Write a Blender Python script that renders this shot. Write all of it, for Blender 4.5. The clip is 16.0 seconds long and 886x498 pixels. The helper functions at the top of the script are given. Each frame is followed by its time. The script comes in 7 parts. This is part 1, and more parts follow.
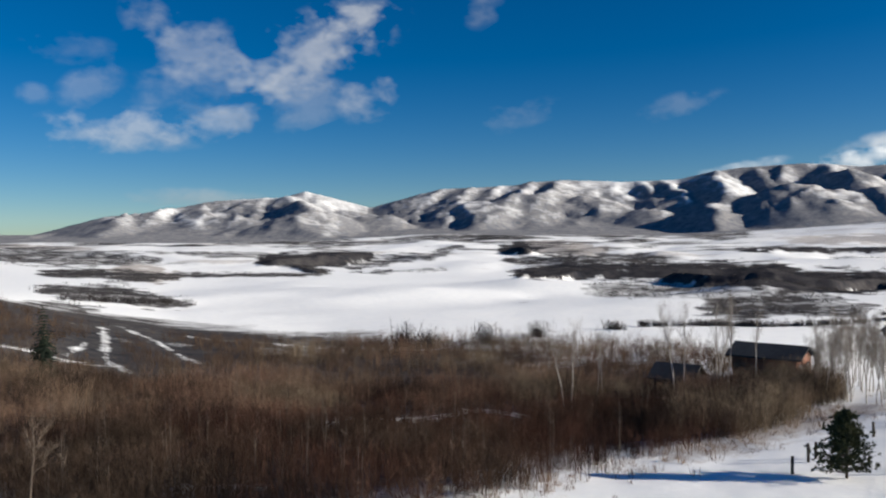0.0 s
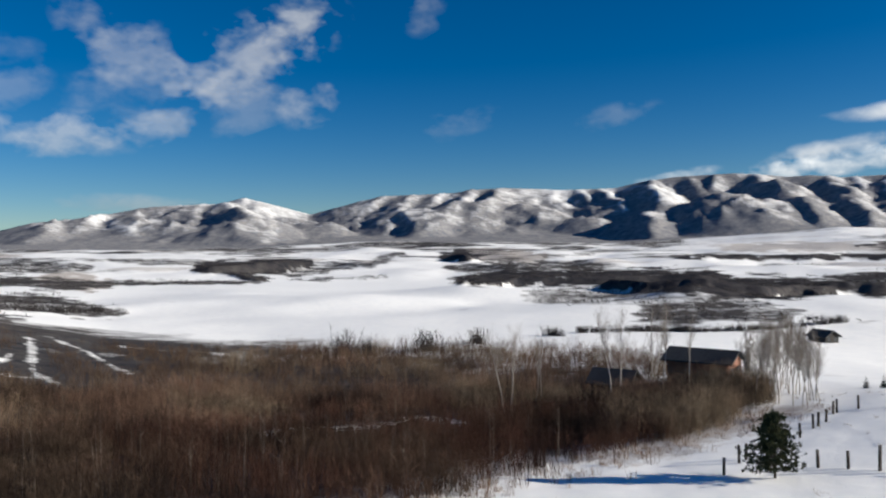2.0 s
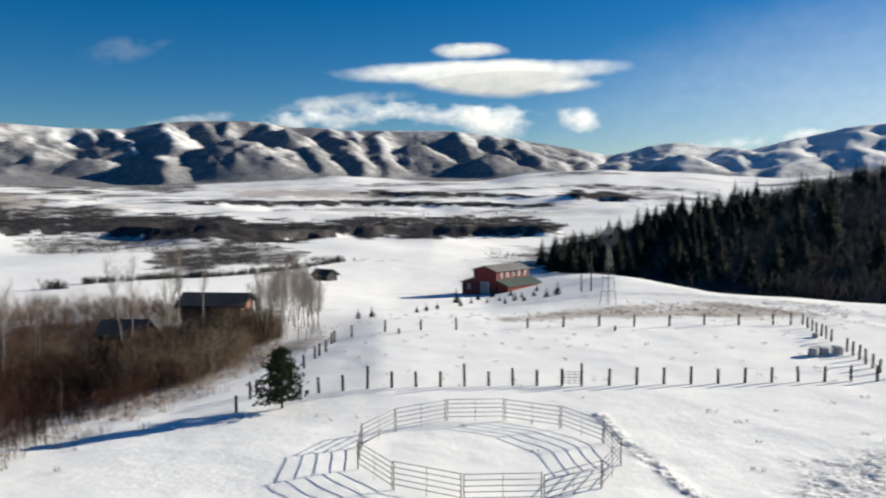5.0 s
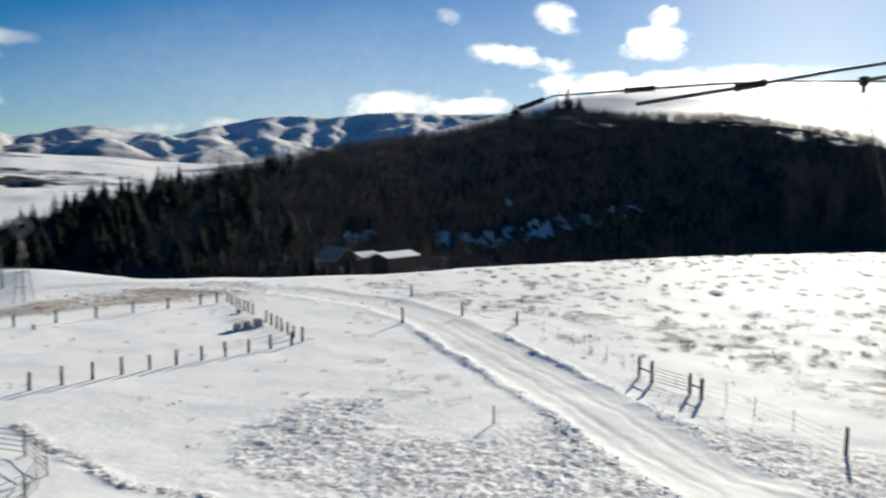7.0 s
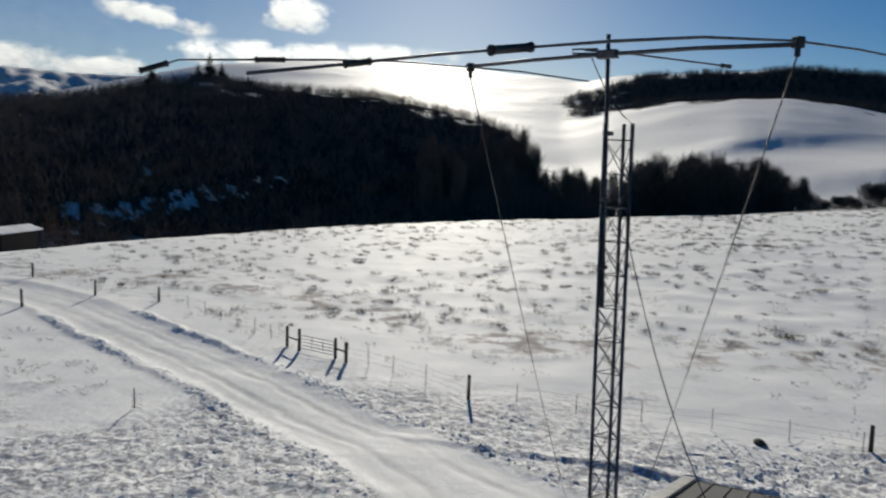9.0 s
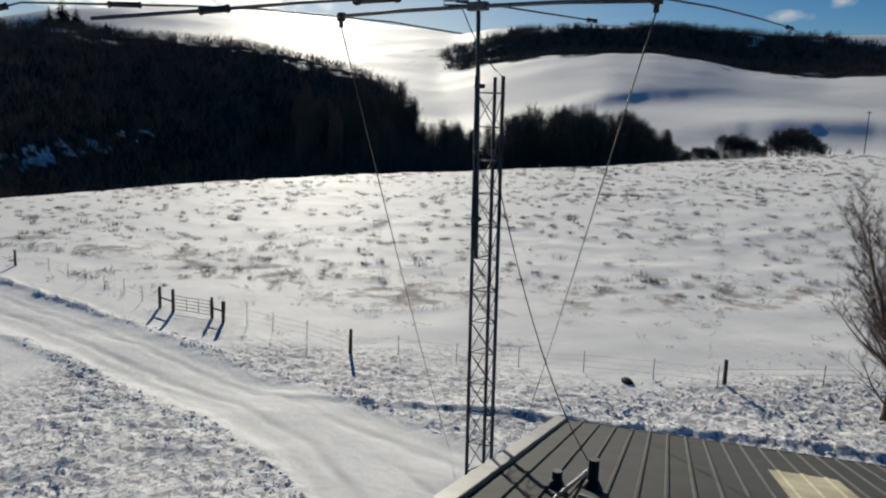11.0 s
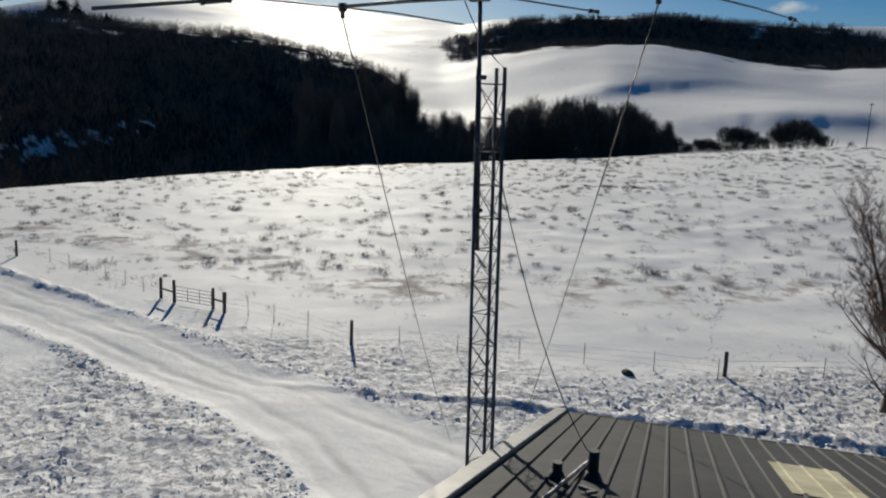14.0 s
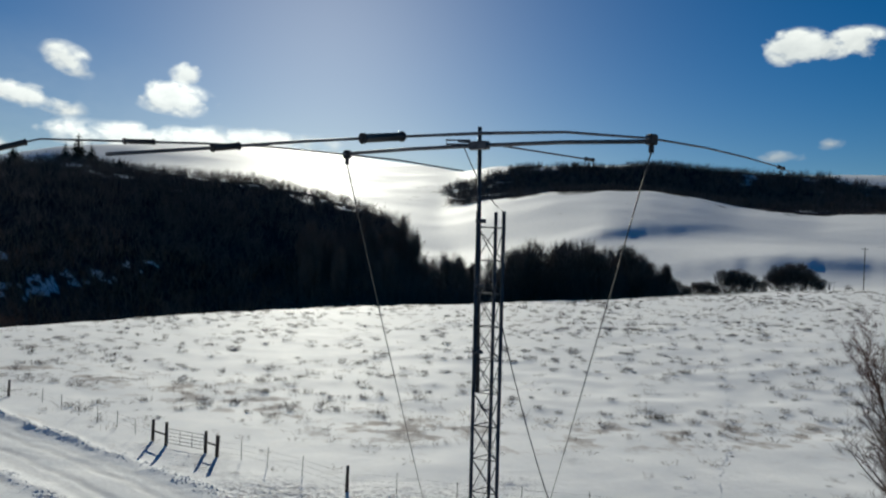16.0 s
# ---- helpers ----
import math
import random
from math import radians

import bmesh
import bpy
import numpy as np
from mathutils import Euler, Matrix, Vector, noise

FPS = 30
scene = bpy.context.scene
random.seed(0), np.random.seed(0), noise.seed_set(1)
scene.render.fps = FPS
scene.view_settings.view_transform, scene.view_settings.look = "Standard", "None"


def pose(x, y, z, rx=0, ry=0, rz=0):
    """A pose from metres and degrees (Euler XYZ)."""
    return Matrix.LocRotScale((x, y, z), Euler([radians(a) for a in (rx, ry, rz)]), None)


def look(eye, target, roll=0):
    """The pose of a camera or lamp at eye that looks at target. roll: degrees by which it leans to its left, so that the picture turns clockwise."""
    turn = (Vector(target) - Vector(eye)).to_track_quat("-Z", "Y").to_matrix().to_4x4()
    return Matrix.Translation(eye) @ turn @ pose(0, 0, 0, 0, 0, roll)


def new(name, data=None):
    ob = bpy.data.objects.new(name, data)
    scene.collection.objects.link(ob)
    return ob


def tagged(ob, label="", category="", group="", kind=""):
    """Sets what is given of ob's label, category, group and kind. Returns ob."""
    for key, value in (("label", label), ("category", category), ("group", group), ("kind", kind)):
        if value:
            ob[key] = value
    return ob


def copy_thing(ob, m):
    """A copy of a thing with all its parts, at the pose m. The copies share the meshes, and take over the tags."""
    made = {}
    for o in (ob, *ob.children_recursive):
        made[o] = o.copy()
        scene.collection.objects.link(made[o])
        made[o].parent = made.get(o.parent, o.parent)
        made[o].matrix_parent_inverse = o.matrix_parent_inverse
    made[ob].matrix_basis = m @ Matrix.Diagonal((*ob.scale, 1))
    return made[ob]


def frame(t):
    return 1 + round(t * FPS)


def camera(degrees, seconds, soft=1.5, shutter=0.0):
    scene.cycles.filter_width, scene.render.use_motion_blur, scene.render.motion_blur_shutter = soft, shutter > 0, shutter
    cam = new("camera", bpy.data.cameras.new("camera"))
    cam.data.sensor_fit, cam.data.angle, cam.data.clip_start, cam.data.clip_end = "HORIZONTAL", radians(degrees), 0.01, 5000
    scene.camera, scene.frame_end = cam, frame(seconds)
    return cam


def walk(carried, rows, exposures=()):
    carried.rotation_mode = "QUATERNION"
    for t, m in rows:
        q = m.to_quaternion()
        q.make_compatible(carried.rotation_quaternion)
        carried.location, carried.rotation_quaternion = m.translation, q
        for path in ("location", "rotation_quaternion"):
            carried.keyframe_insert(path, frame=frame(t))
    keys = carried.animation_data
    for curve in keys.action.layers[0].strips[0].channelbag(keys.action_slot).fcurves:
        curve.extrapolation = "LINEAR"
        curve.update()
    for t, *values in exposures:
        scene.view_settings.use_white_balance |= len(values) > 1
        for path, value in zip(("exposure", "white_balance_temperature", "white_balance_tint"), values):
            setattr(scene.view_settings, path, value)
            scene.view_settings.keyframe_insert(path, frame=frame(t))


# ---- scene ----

EYE = (0.0, 0.0, 15.0)          # the camera stands high over a snowy yard
cam = camera(59.1, 16.0, soft=2.1, shutter=0.3)

# seconds, tilt, lean, turn
PATH = [
    (0, 89.35, 0.82, -0.01), (0.5, 89.41, 1.03, -2.00), (1, 89.69, 0.42, -3.25), (1.5, 89.69, 0.67, -3.77),
    (2, 89.82, 0.76, -4.34), (2.5, 89.39, 0.61, -8.37), (3, 89.07, 0.51, -14.20), (3.2, 88.26, 0.65, -16.53),
    (5.3, 85.76, -0.23, -42.81), (5.5, 85.87, -0.33, -45.65), (6, 85.49, -0.56, -55.42), (6.5, 85.45, -0.41, -67.88),
]
PATH += [
    (7, 84.65, -0.29, -79.15), (7.5, 83.94, -0.64, -89.16), (8, 83.74, -1.42, -92.02), (8.5, 82.93, -1.19, -98.55),
    (9, 83.00, -1.83, -104.52), (9.5, 80.61, -1.64, -109.50), (9.7, 80.56, -1.81, -110.45), (12, 79.38, -1.73, -114.18),
    (12.5, 78.97, -1.69, -114.29), (13, 78.91, -2.10, -114.95), (13.5, 79.03, -2.49, -113.75), (14, 79.27, -2.03, -113.29),
    (14.5, 80.49, -2.68, -113.74), (15, 84.75, -2.43, -113.83), (15.5, 86.91, -2.49, -114.12), (16, 89.59, -2.34, -113.26),
]
EXPOSURES = [(0, 0.80, 6600, 8), (3.2, 0.80, 6550, 7), (5.5, 0.91, 6850, 5), (7, 0.68, 6700, 4), (7.5, 0.32, 6680, 4), (8, 0.12, 6680, 4), (9, 0.10, 6700, 5), (9.5, 0.10, 6750, 5), (14.5, 0.11, 6750, 5), (16, 0.08, 6500, 1)]


def eye_facing(az):
    """The camera is held out from the body that turns: where it is when it faces a bearing."""
    reach, rest = 0.34, radians(113.5)
    return Vector((EYE[0] + reach * (math.sin(radians(az)) - math.sin(rest)), EYE[1] + reach * (math.cos(radians(az)) - math.cos(rest)), EYE[2]))


walk(cam, [(t, pose(*eye_facing(-c), a, b, c)) for t, a, b, c in PATH], EXPOSURES)

# ---------------------------------------------------------------- light
SUN_AZ, SUN_EL = 104.3, 17.5
world = bpy.data.worlds.new("winter_sky")
scene.world = world
world.use_nodes = True
wn = world.node_tree.nodes
sky = wn.new("ShaderNodeTexSky")
sky.sky_type = "NISHITA"
sky.sun_disc = False
sky.sun_elevation, sky.sun_rotation = radians(SUN_EL), radians(SUN_AZ)
sky.altitude, sky.air_density, sky.dust_density, sky.ozone_density = 2200, 1.0, 1.4, 3.4
deep = wn.new("ShaderNodeHueSaturation")      # the deep blue of a cold, dry day
deep.inputs["Hue"].default_value = 0.506
deep.inputs["Saturation"].default_value = 1.4
deep.inputs["Value"].default_value = 0.9
world.node_tree.links.new(sky.outputs[0], deep.inputs["Color"])
world.node_tree.links.new(deep.outputs[0], wn["Background"].inputs[0])
wn["Background"].inputs[1].default_value = 0.054

sun = new("sun", bpy.data.lights.new("sun", "SUN"))
sun.data.energy, sun.data.angle, sun.data.color = 5.0, radians(0.55), (1.0, 0.93, 0.83)
_s = Vector((math.sin(radians(SUN_AZ)) * math.cos(radians(SUN_EL)), math.cos(radians(SUN_AZ)) * math.cos(radians(SUN_EL)), math.sin(radians(SUN_EL))))
sun.matrix_world = look(_s * 100 + Vector((0, 0, 60)), (0, 0, 60))

# ---------------------------------------------------------------- materials
def material(name, build):
    m = bpy.data.materials.new(name)
    m.use_nodes = True
    nt = m.node_tree
    b = nt.nodes["Principled BSDF"]
    build(nt, b)
    return m


def nd(nt, kind, **inputs):
    n = nt.nodes.new(kind)
    for k, v in inputs.items():
        n.inputs[k.replace("_", " ")].default_value = v
    return n


def coords(nt):
    return nt.nodes.new("ShaderNodeTexCoord").outputs["Object"]


def noise_tex(nt, vec, scale, detail=4.0, rough=0.6, dist=0.0):
    n = nd(nt, "ShaderNodeTexNoise", Scale=scale, Detail=detail, Roughness=rough, Distortion=dist)
    if vec is not None:
        nt.links.new(vec, n.inputs["Vector"])
    return n.outputs["Fac"]


def ramp(nt, fac, lo, hi, c0=(0, 0, 0, 1), c1=(1, 1, 1, 1)):
    r = nt.nodes.new("ShaderNodeValToRGB")
    r.color_ramp.elements[0].position, r.color_ramp.elements[1].position = lo, hi
    r.color_ramp.elements[0].color, r.color_ramp.elements[1].color = c0, c1
    nt.links.new(fac, r.inputs[0])
    return r.outputs[0]


def lin(nt, x, lo, hi):
    return mth(nt, "MULTIPLY", mth(nt, "SUBTRACT", x, lo), 1.0 / (hi - lo), True)


def mix(nt, fac, a, b):
    m = nt.nodes.new("ShaderNodeMix")
    m.data_type = "RGBA"
    for sock, v in ((m.inputs[0], fac), (m.inputs[6], a), (m.inputs[7], b)):
        if isinstance(v, (int, float)):
            sock.default_value = v
        elif isinstance(v, tuple):
            sock.default_value = v
        else:
            nt.links.new(v, sock)
    return m.outputs[2]


def mth(nt, op, a, b=0.0, clamp=False):
    m = nt.nodes.new("ShaderNodeMath")
    m.operation, m.use_clamp = op, clamp
    for sock, v in ((m.inputs[0], a), (m.inputs[1], b)):
        if isinstance(v, (int, float)):
            sock.default_value = v
        else:
            nt.links.new(v, sock)
    return m.outputs[0]


def bump(nt, b, height, strength, dist):
    n = nd(nt, "ShaderNodeBump", Strength=strength, Distance=dist)
    nt.links.new(height, n.inputs["Height"])
    nt.links.new(n.outputs[0], b.inputs["Normal"])


def attr(nt, name):
    a = nt.nodes.new("ShaderNodeAttribute")
    a.attribute_name = name
    return a.outputs["Fac"]


def grainy(name, c0, c1, scale=8.0, rough=0.8, metal=0.0, relief=0.3, dist=0.01, stretch=None, random_tint=0.0):
    """A two-tone surface with grain at two scales and fine relief."""
    def build(nt, b):
        v = coords(nt)
        if stretch:
            mp = nd(nt, "ShaderNodeMapping", Scale=stretch)
            nt.links.new(v, mp.inputs["Vector"])
            v = mp.outputs[0]
        fine = noise_tex(nt, v, scale, 5, 0.65)
        broad = noise_tex(nt, v, scale * 0.17, 3, 0.5)
        f = mth(nt, "ADD", mth(nt, "MULTIPLY", fine, 0.6), mth(nt, "MULTIPLY", broad, 0.4))
        if random_tint:
            info = nt.nodes.new("ShaderNodeObjectInfo")
            f = mth(nt, "ADD", f, mth(nt, "MULTIPLY", mth(nt, "SUBTRACT", info.outputs["Random"], 0.5), random_tint))
        col = ramp(nt, f, 0.35, 0.65, (*c0, 1), (*c1, 1))
        nt.links.new(col, b.inputs["Base Color"])
        b.inputs["Roughness"].default_value, b.inputs["Metallic"].default_value = rough, metal
        if relief:
            bump(nt, b, fine, relief, dist)
    return material(name, build)


def snow_ground(nt, b):
    """Snow with brush, dry grass, ice and tracks where the ground's own layers say so."""
    v = coords(nt)
    veg, dry, road = attr(nt, "brush"), attr(nt, "straw"), attr(nt, "track")
    # snow
    n1 = noise_tex(nt, v, 0.35, 6, 0.6)
    snow = ramp(nt, n1, 0.3, 0.7, (0.81, 0.815, 0.822, 1), (0.90, 0.893, 0.88, 1))
    # straw poking through
    n2 = noise_tex(nt, v, 0.7, 8, 0.8)
    n2b = noise_tex(nt, v, 0.12, 4, 0.6)
    sf = ramp(nt, mth(nt, "ADD", mth(nt, "ADD", mth(nt, "MULTIPLY", n2, 0.75), mth(nt, "MULTIPLY", n2b, 0.2)), mth(nt, "MULTIPLY", dry, 0.26)), 0.62, 0.80)
    straw = ramp(nt, n2, 0.3, 0.7, (0.11, 0.07, 0.05, 1), (0.32, 0.235, 0.17, 1))
    col = mix(nt, mth(nt, "MULTIPLY", sf, 0.6), snow, straw)
    # packed wheel tracks
    tk = ramp(nt, mth(nt, "ADD", mth(nt, "MULTIPLY", noise_tex(nt, v, 1.6, 5, 0.7), 0.4), mth(nt, "MULTIPLY", road, 0.6)), 0.35, 0.75)
    col = mix(nt, mth(nt, "MULTIPLY", tk, 0.42), col, (0.45, 0.44, 0.43, 1))
    # churned snow, footprint by footprint, with dirty grey and hollow shade painted in
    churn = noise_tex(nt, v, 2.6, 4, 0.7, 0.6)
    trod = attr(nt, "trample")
    hole_shade = mth(nt, "MULTIPLY", ramp(nt, churn, 0.52, 0.38), ramp(nt, trod, 0.2, 0.6))
    col = mix(nt, mth(nt, "MULTIPLY", hole_shade, 0.8), col, (0.30, 0.29, 0.31, 1))
    # brush on the slopes, its colour blued for the shade among it
    n3 = noise_tex(nt, v, 0.03, 8, 0.7)
    n4 = noise_tex(nt, v, 0.16, 6, 0.7)
    cover = mth(nt, "ADD", mth(nt, "ADD", mth(nt, "MULTIPLY", n3, 1.1), mth(nt, "MULTIPLY", n4, 0.6)), mth(nt, "MULTIPLY", veg, 0.62))
    vf = lin(nt, cover, 1.02, 1.36)
    brush = ramp(nt, mth(nt, "ADD", mth(nt, "MULTIPLY", n4, 0.5), mth(nt, "MULTIPLY", noise_tex(nt, v, 0.011, 5, 0.6), 0.5)), 0.36, 0.64, (0.020, 0.022, 0.030, 1), (0.100, 0.092, 0.088, 1))
    brush = mix(nt, lin(nt, veg, 1.0, 1.25), brush, ramp(nt, noise_tex(nt, v, 0.02, 6, 0.75), 0.36, 0.66, (0.012, 0.014, 0.021, 1), (0.055, 0.051, 0.054, 1)))      # dense woods; the dark blue of the bluffs' shade is in the colour
    col = mix(nt, vf, col, brush)
    # far slopes: thin snow over grey woods and scree, paled and blued for haze
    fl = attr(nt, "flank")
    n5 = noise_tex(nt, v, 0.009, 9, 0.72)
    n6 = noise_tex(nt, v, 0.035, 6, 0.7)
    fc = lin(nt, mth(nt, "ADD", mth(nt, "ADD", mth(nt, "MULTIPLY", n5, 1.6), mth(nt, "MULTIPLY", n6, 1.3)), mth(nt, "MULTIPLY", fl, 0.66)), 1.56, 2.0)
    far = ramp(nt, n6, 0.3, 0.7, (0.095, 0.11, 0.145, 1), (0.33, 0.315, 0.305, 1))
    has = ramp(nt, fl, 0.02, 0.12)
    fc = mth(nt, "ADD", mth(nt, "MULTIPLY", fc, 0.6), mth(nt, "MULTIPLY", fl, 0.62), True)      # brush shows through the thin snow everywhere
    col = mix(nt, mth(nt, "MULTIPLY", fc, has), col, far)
    nt.links.new(col, b.inputs["Base Color"])
    b.inputs["Roughness"].default_value = 0.72
    bare = mth(nt, "SUBTRACT", 1.0, mth(nt, "MAXIMUM", vf, mth(nt, "MAXIMUM", sf, mth(nt, "MULTIPLY", fc, has))), True)
    nt.links.new(mth(nt, "MULTIPLY", mth(nt, "MULTIPLY", bare, attr(nt, "glaze")), 0.06), b.inputs["Specular IOR Level"])      # wind-glazed crust
    h = mth(nt, "ADD", mth(nt, "MULTIPLY", noise_tex(nt, v, 1.3, 6, 0.65), 0.6), mth(nt, "MULTIPLY", noise_tex(nt, v, 0.05, 6, 0.6), 4.0))
    h = mth(nt, "ADD", h, mth(nt, "MULTIPLY", mth(nt, "MULTIPLY", churn, trod), 1.6))
    bump(nt, b, h, 0.30, 0.25)


M_GROUND = material("snow_ground", snow_ground)
M_POST = grainy("weathered_post", (0.026, 0.021, 0.018), (0.075, 0.06, 0.05), 9, 0.9, stretch=(1, 1, 0.2), random_tint=0.4)
M_STEEL = grainy("galvanised_steel", (0.06, 0.06, 0.068), (0.14, 0.14, 0.15), 12, 0.6, 0.5, 0.1)
M_PANEL = grainy("dull_steel_tube", (0.07, 0.07, 0.072), (0.16, 0.155, 0.15), 12, 0.75, 0.2, 0.1)
M_ALU = grainy("weathered_aluminium", (0.08, 0.08, 0.09), (0.18, 0.18, 0.19), 12, 0.55, 0.6, 0.1)

# ---------------------------------------------------------------- the ground
def lattice(ix, iy, seed):
    h = (ix.astype(np.int64) * 374761393 + iy.astype(np.int64) * 668265263 + seed * 974634777) & 0x7FFFFFFF
    h = ((h ^ (h >> 13)) * 1274126177) & 0x7FFFFFFF
    return ((h ^ (h >> 16)) & 0xFFFF) / 65535.0


def vnoise(x, y, seed=0):
    ix, iy = np.floor(x), np.floor(y)
    fx, fy = x - ix, y - iy
    fx, fy = fx * fx * fx * (fx * (fx * 6 - 15) + 10), fy * fy * fy * (fy * (fy * 6 - 15) + 10)
    a, b_ = lattice(ix, iy, seed), lattice(ix + 1, iy, seed)
    c, d = lattice(ix, iy + 1, seed), lattice(ix + 1, iy + 1, seed)
    return (a * (1 - fx) + b_ * fx) * (1 - fy) + (c * (1 - fx) + d * fx) * fy


def fbm(x, y, octaves=5, seed=0, ridged=False, gain=0.5):
    out, amp, tot = np.zeros_like(x, dtype=float), 1.0, 0.0
    for o in range(octaves):
        n = vnoise(x * 2 ** o + 17.3 * o, y * 2 ** o - 9.1 * o, seed + o)
        if ridged:
            n = (1 - np.abs(2 * n - 1)) ** 1.6
        out += n * amp
        tot += amp
        amp *= gain
    return out / tot


# each line of the land: bearing, distance, height
LINES = [
    [(0, 16, 4.2)],
    [(0, 25, 0.6)],
    [(0, 45, 0.0)],
    [(-60, 80, -1), (-30, 80, -2), (0, 80, -3.5), (12, 82, -4.0), (20, 85, -2.9), (27, 85, -1.5), (34, 90, 0), (60, 95, 0), (100, 90, 0), (140, 90, 0.5), (200, 90, 0)],
    [(-60, 200, 8), (-30, 200, 3.2), (-25, 195, -2), (-19, 190, -6), (-9, 190, -9), (5, 190, -8.6), (15, 185, -7.5), (25, 190, -8.5), (35, 190, -10.5),
     (42, 200, -11.0), (47, 185, -6.5), (51, 165, -2.6), (58, 126, -0.4), (66, 121, 0), (75, 123, 0), (82, 134, 0), (90, 147, 0), (98, 163, 0),
     (109, 185, 0.2), (115, 200, 0.4), (125, 225, 2.0), (134, 250, 4.3), (143, 270, 7.3), (180, 240, 4), (240, 220, 8)],
    [(-60, 340, 4), (-30, 340, -1.8), (-20, 330, -9), (-5, 290, -11), (15, 285, -11), (40, 290, -12), (50, 235, -9), (58, 175, -9), (66, 170, -9),
     (75, 172, -9), (90, 200, -10), (109, 240, -6), (125, 285, -6), (131, 300, -2), (137, 318, 2), (143, 330, 4), (200, 330, 2)],
    [(-60, 520, 6), (-30, 520, -5), (-15, 500, -11), (0, 500, -14), (30, 500, -16), (42, 480, -16), (48, 380, -12), (51, 310, -4), (55, 330, 3.5), (60, 350, 10.5),
     (64, 370, 16.5), (70, 400, 26), (75, 420, 33), (80, 430, 39), (84, 440, 47.5), (88, 445, 52.5), (92, 440, 49), (97, 430, 48), (101, 410, 44), (105, 385, 37),
     (109, 350, 28), (110.6, 335, 20), (111.4, 330, 2), (114, 340, -6), (125, 380, -3), (143, 420, 1), (200, 450, 6)],
    [(-60, 750, 0), (-30, 750, -3), (-15, 750, -14), (0, 750, -18), (30, 750, -18), (45, 700, -17), (55, 560, -12), (70, 600, 8), (88, 640, 22), (105, 600, 10), (114, 600, 6),
     (125, 600, 27), (143, 600, 20), (200, 600, 10)],
    [(-60, 1050, 6), (-30, 1050, 3), (0, 1050, -10), (45, 1000, -10), (60, 900, -8), (80, 880, 45), (95, 900, 66), (108, 880, 52), (113, 950, 56), (117, 940, 73), (121, 940, 85),
     (125, 945, 91), (128, 945, 93), (131, 940, 85), (134, 930, 72), (139, 920, 63), (145, 910, 65), (200, 850, 70)],
    [(-60, 1350, 15), (-30, 1350, 13), (0, 1350, -1), (45, 1250, -3), (60, 1150, -2), (70, 1100, 25), (80, 1080, 62), (95, 1250, 118), (103, 1280, 120), (110, 1200, 100), (116, 1060, 82), (122, 1060, 86), (135, 1060, 74), (145, 1060, 80), (200, 1100, 90)],
    [(-60, 1750, 16), (-30, 1700, 12), (0, 1700, 6), (20, 1700, 4), (30, 1700, 16), (45, 1600, 16), (60, 1450, 6), (70, 1350, 26), (75, 1330, 60), (78.5, 1310, 90), (82.5, 1300, 114), (87, 1300, 142), (92, 1500, 178),
     (97.5, 2000, 242), (103, 2050, 243), (109, 1950, 215), (114, 1520, 158), (116.5, 1300, 150), (120, 1200, 147), (124, 1200, 151), (128, 1200, 156), (133, 1200, 142), (137, 1200, 135), (145, 1200, 136), (200, 1300, 140)],
    [(-60, 2250, 24), (-25, 2250, 20), (-20, 2250, 14), (-12, 2250, 15), (-4, 2250, 26), (0, 2250, 32), (10, 2250, 27), (17, 2250, 18), (22, 2250, 28), (26, 2250, 40), (31, 2250, 54), (38, 2250, 38), (42, 2250, 40),
     (44.6, 2250, 62), (50.4, 2250, 72), (58.5, 2250, 52), (62, 2250, 42), (75, 2250, 90), (97, 2280, 240), (110, 2280, 215), (120, 2250, 160), (200, 2250, 140)],
]
# the mountains' skyline: bearing and height in degrees over the eye's level
RIDGE = [(-60, 0.75), (-30, 0.75), (-27, 0.7), (-25.3, 0.8), (-23.5, 1.9), (-21.4, 2.15), (-19.2, 2.45), (-16.2, 3.05), (-13.9, 3.2), (-11.5, 3.3), (-9.9, 3.75), (-8.8, 3.45), (-7.5, 2.98),
         (-5.5, 2.5), (-4.6, 2.5), (-2.6, 3.2), (-0.1, 3.83), (2.8, 3.9), (5.3, 4.0), (6.5, 4.2), (8.9, 4.3), (11.3, 4.17), (13.0, 4.06), (15.0, 4.07), (16.8, 4.1), (18.7, 4.5), (20.9, 4.75),
         (22.7, 4.8), (24.8, 4.85), (26.8, 4.66), (28.2, 4.45), (29.6, 4.5), (31.4, 4.26), (34.0, 4.29), (36.5, 4.28), (38.9, 4.3), (41.3, 4.1), (43.8, 3.7)]
RIDGE += [(46.3, 3.3), (48.8, 2.85), (50.6, 2.4), (52.4, 2.7), (54.4, 3.25), (56.0, 3.33), (57.6, 3.0), (60.0, 2.75), (61.3, 2.75), (63.5, 3.53), (65.9, 4.05), (68.3, 4.3), (71.0, 4.17), (73.5, 4.5),
          (75.8, 4.65), (79.0, 4.5), (85, 4.6), (95, 4.8), (150, 4.2), (200, 3.5)]
CREST = 3600.0
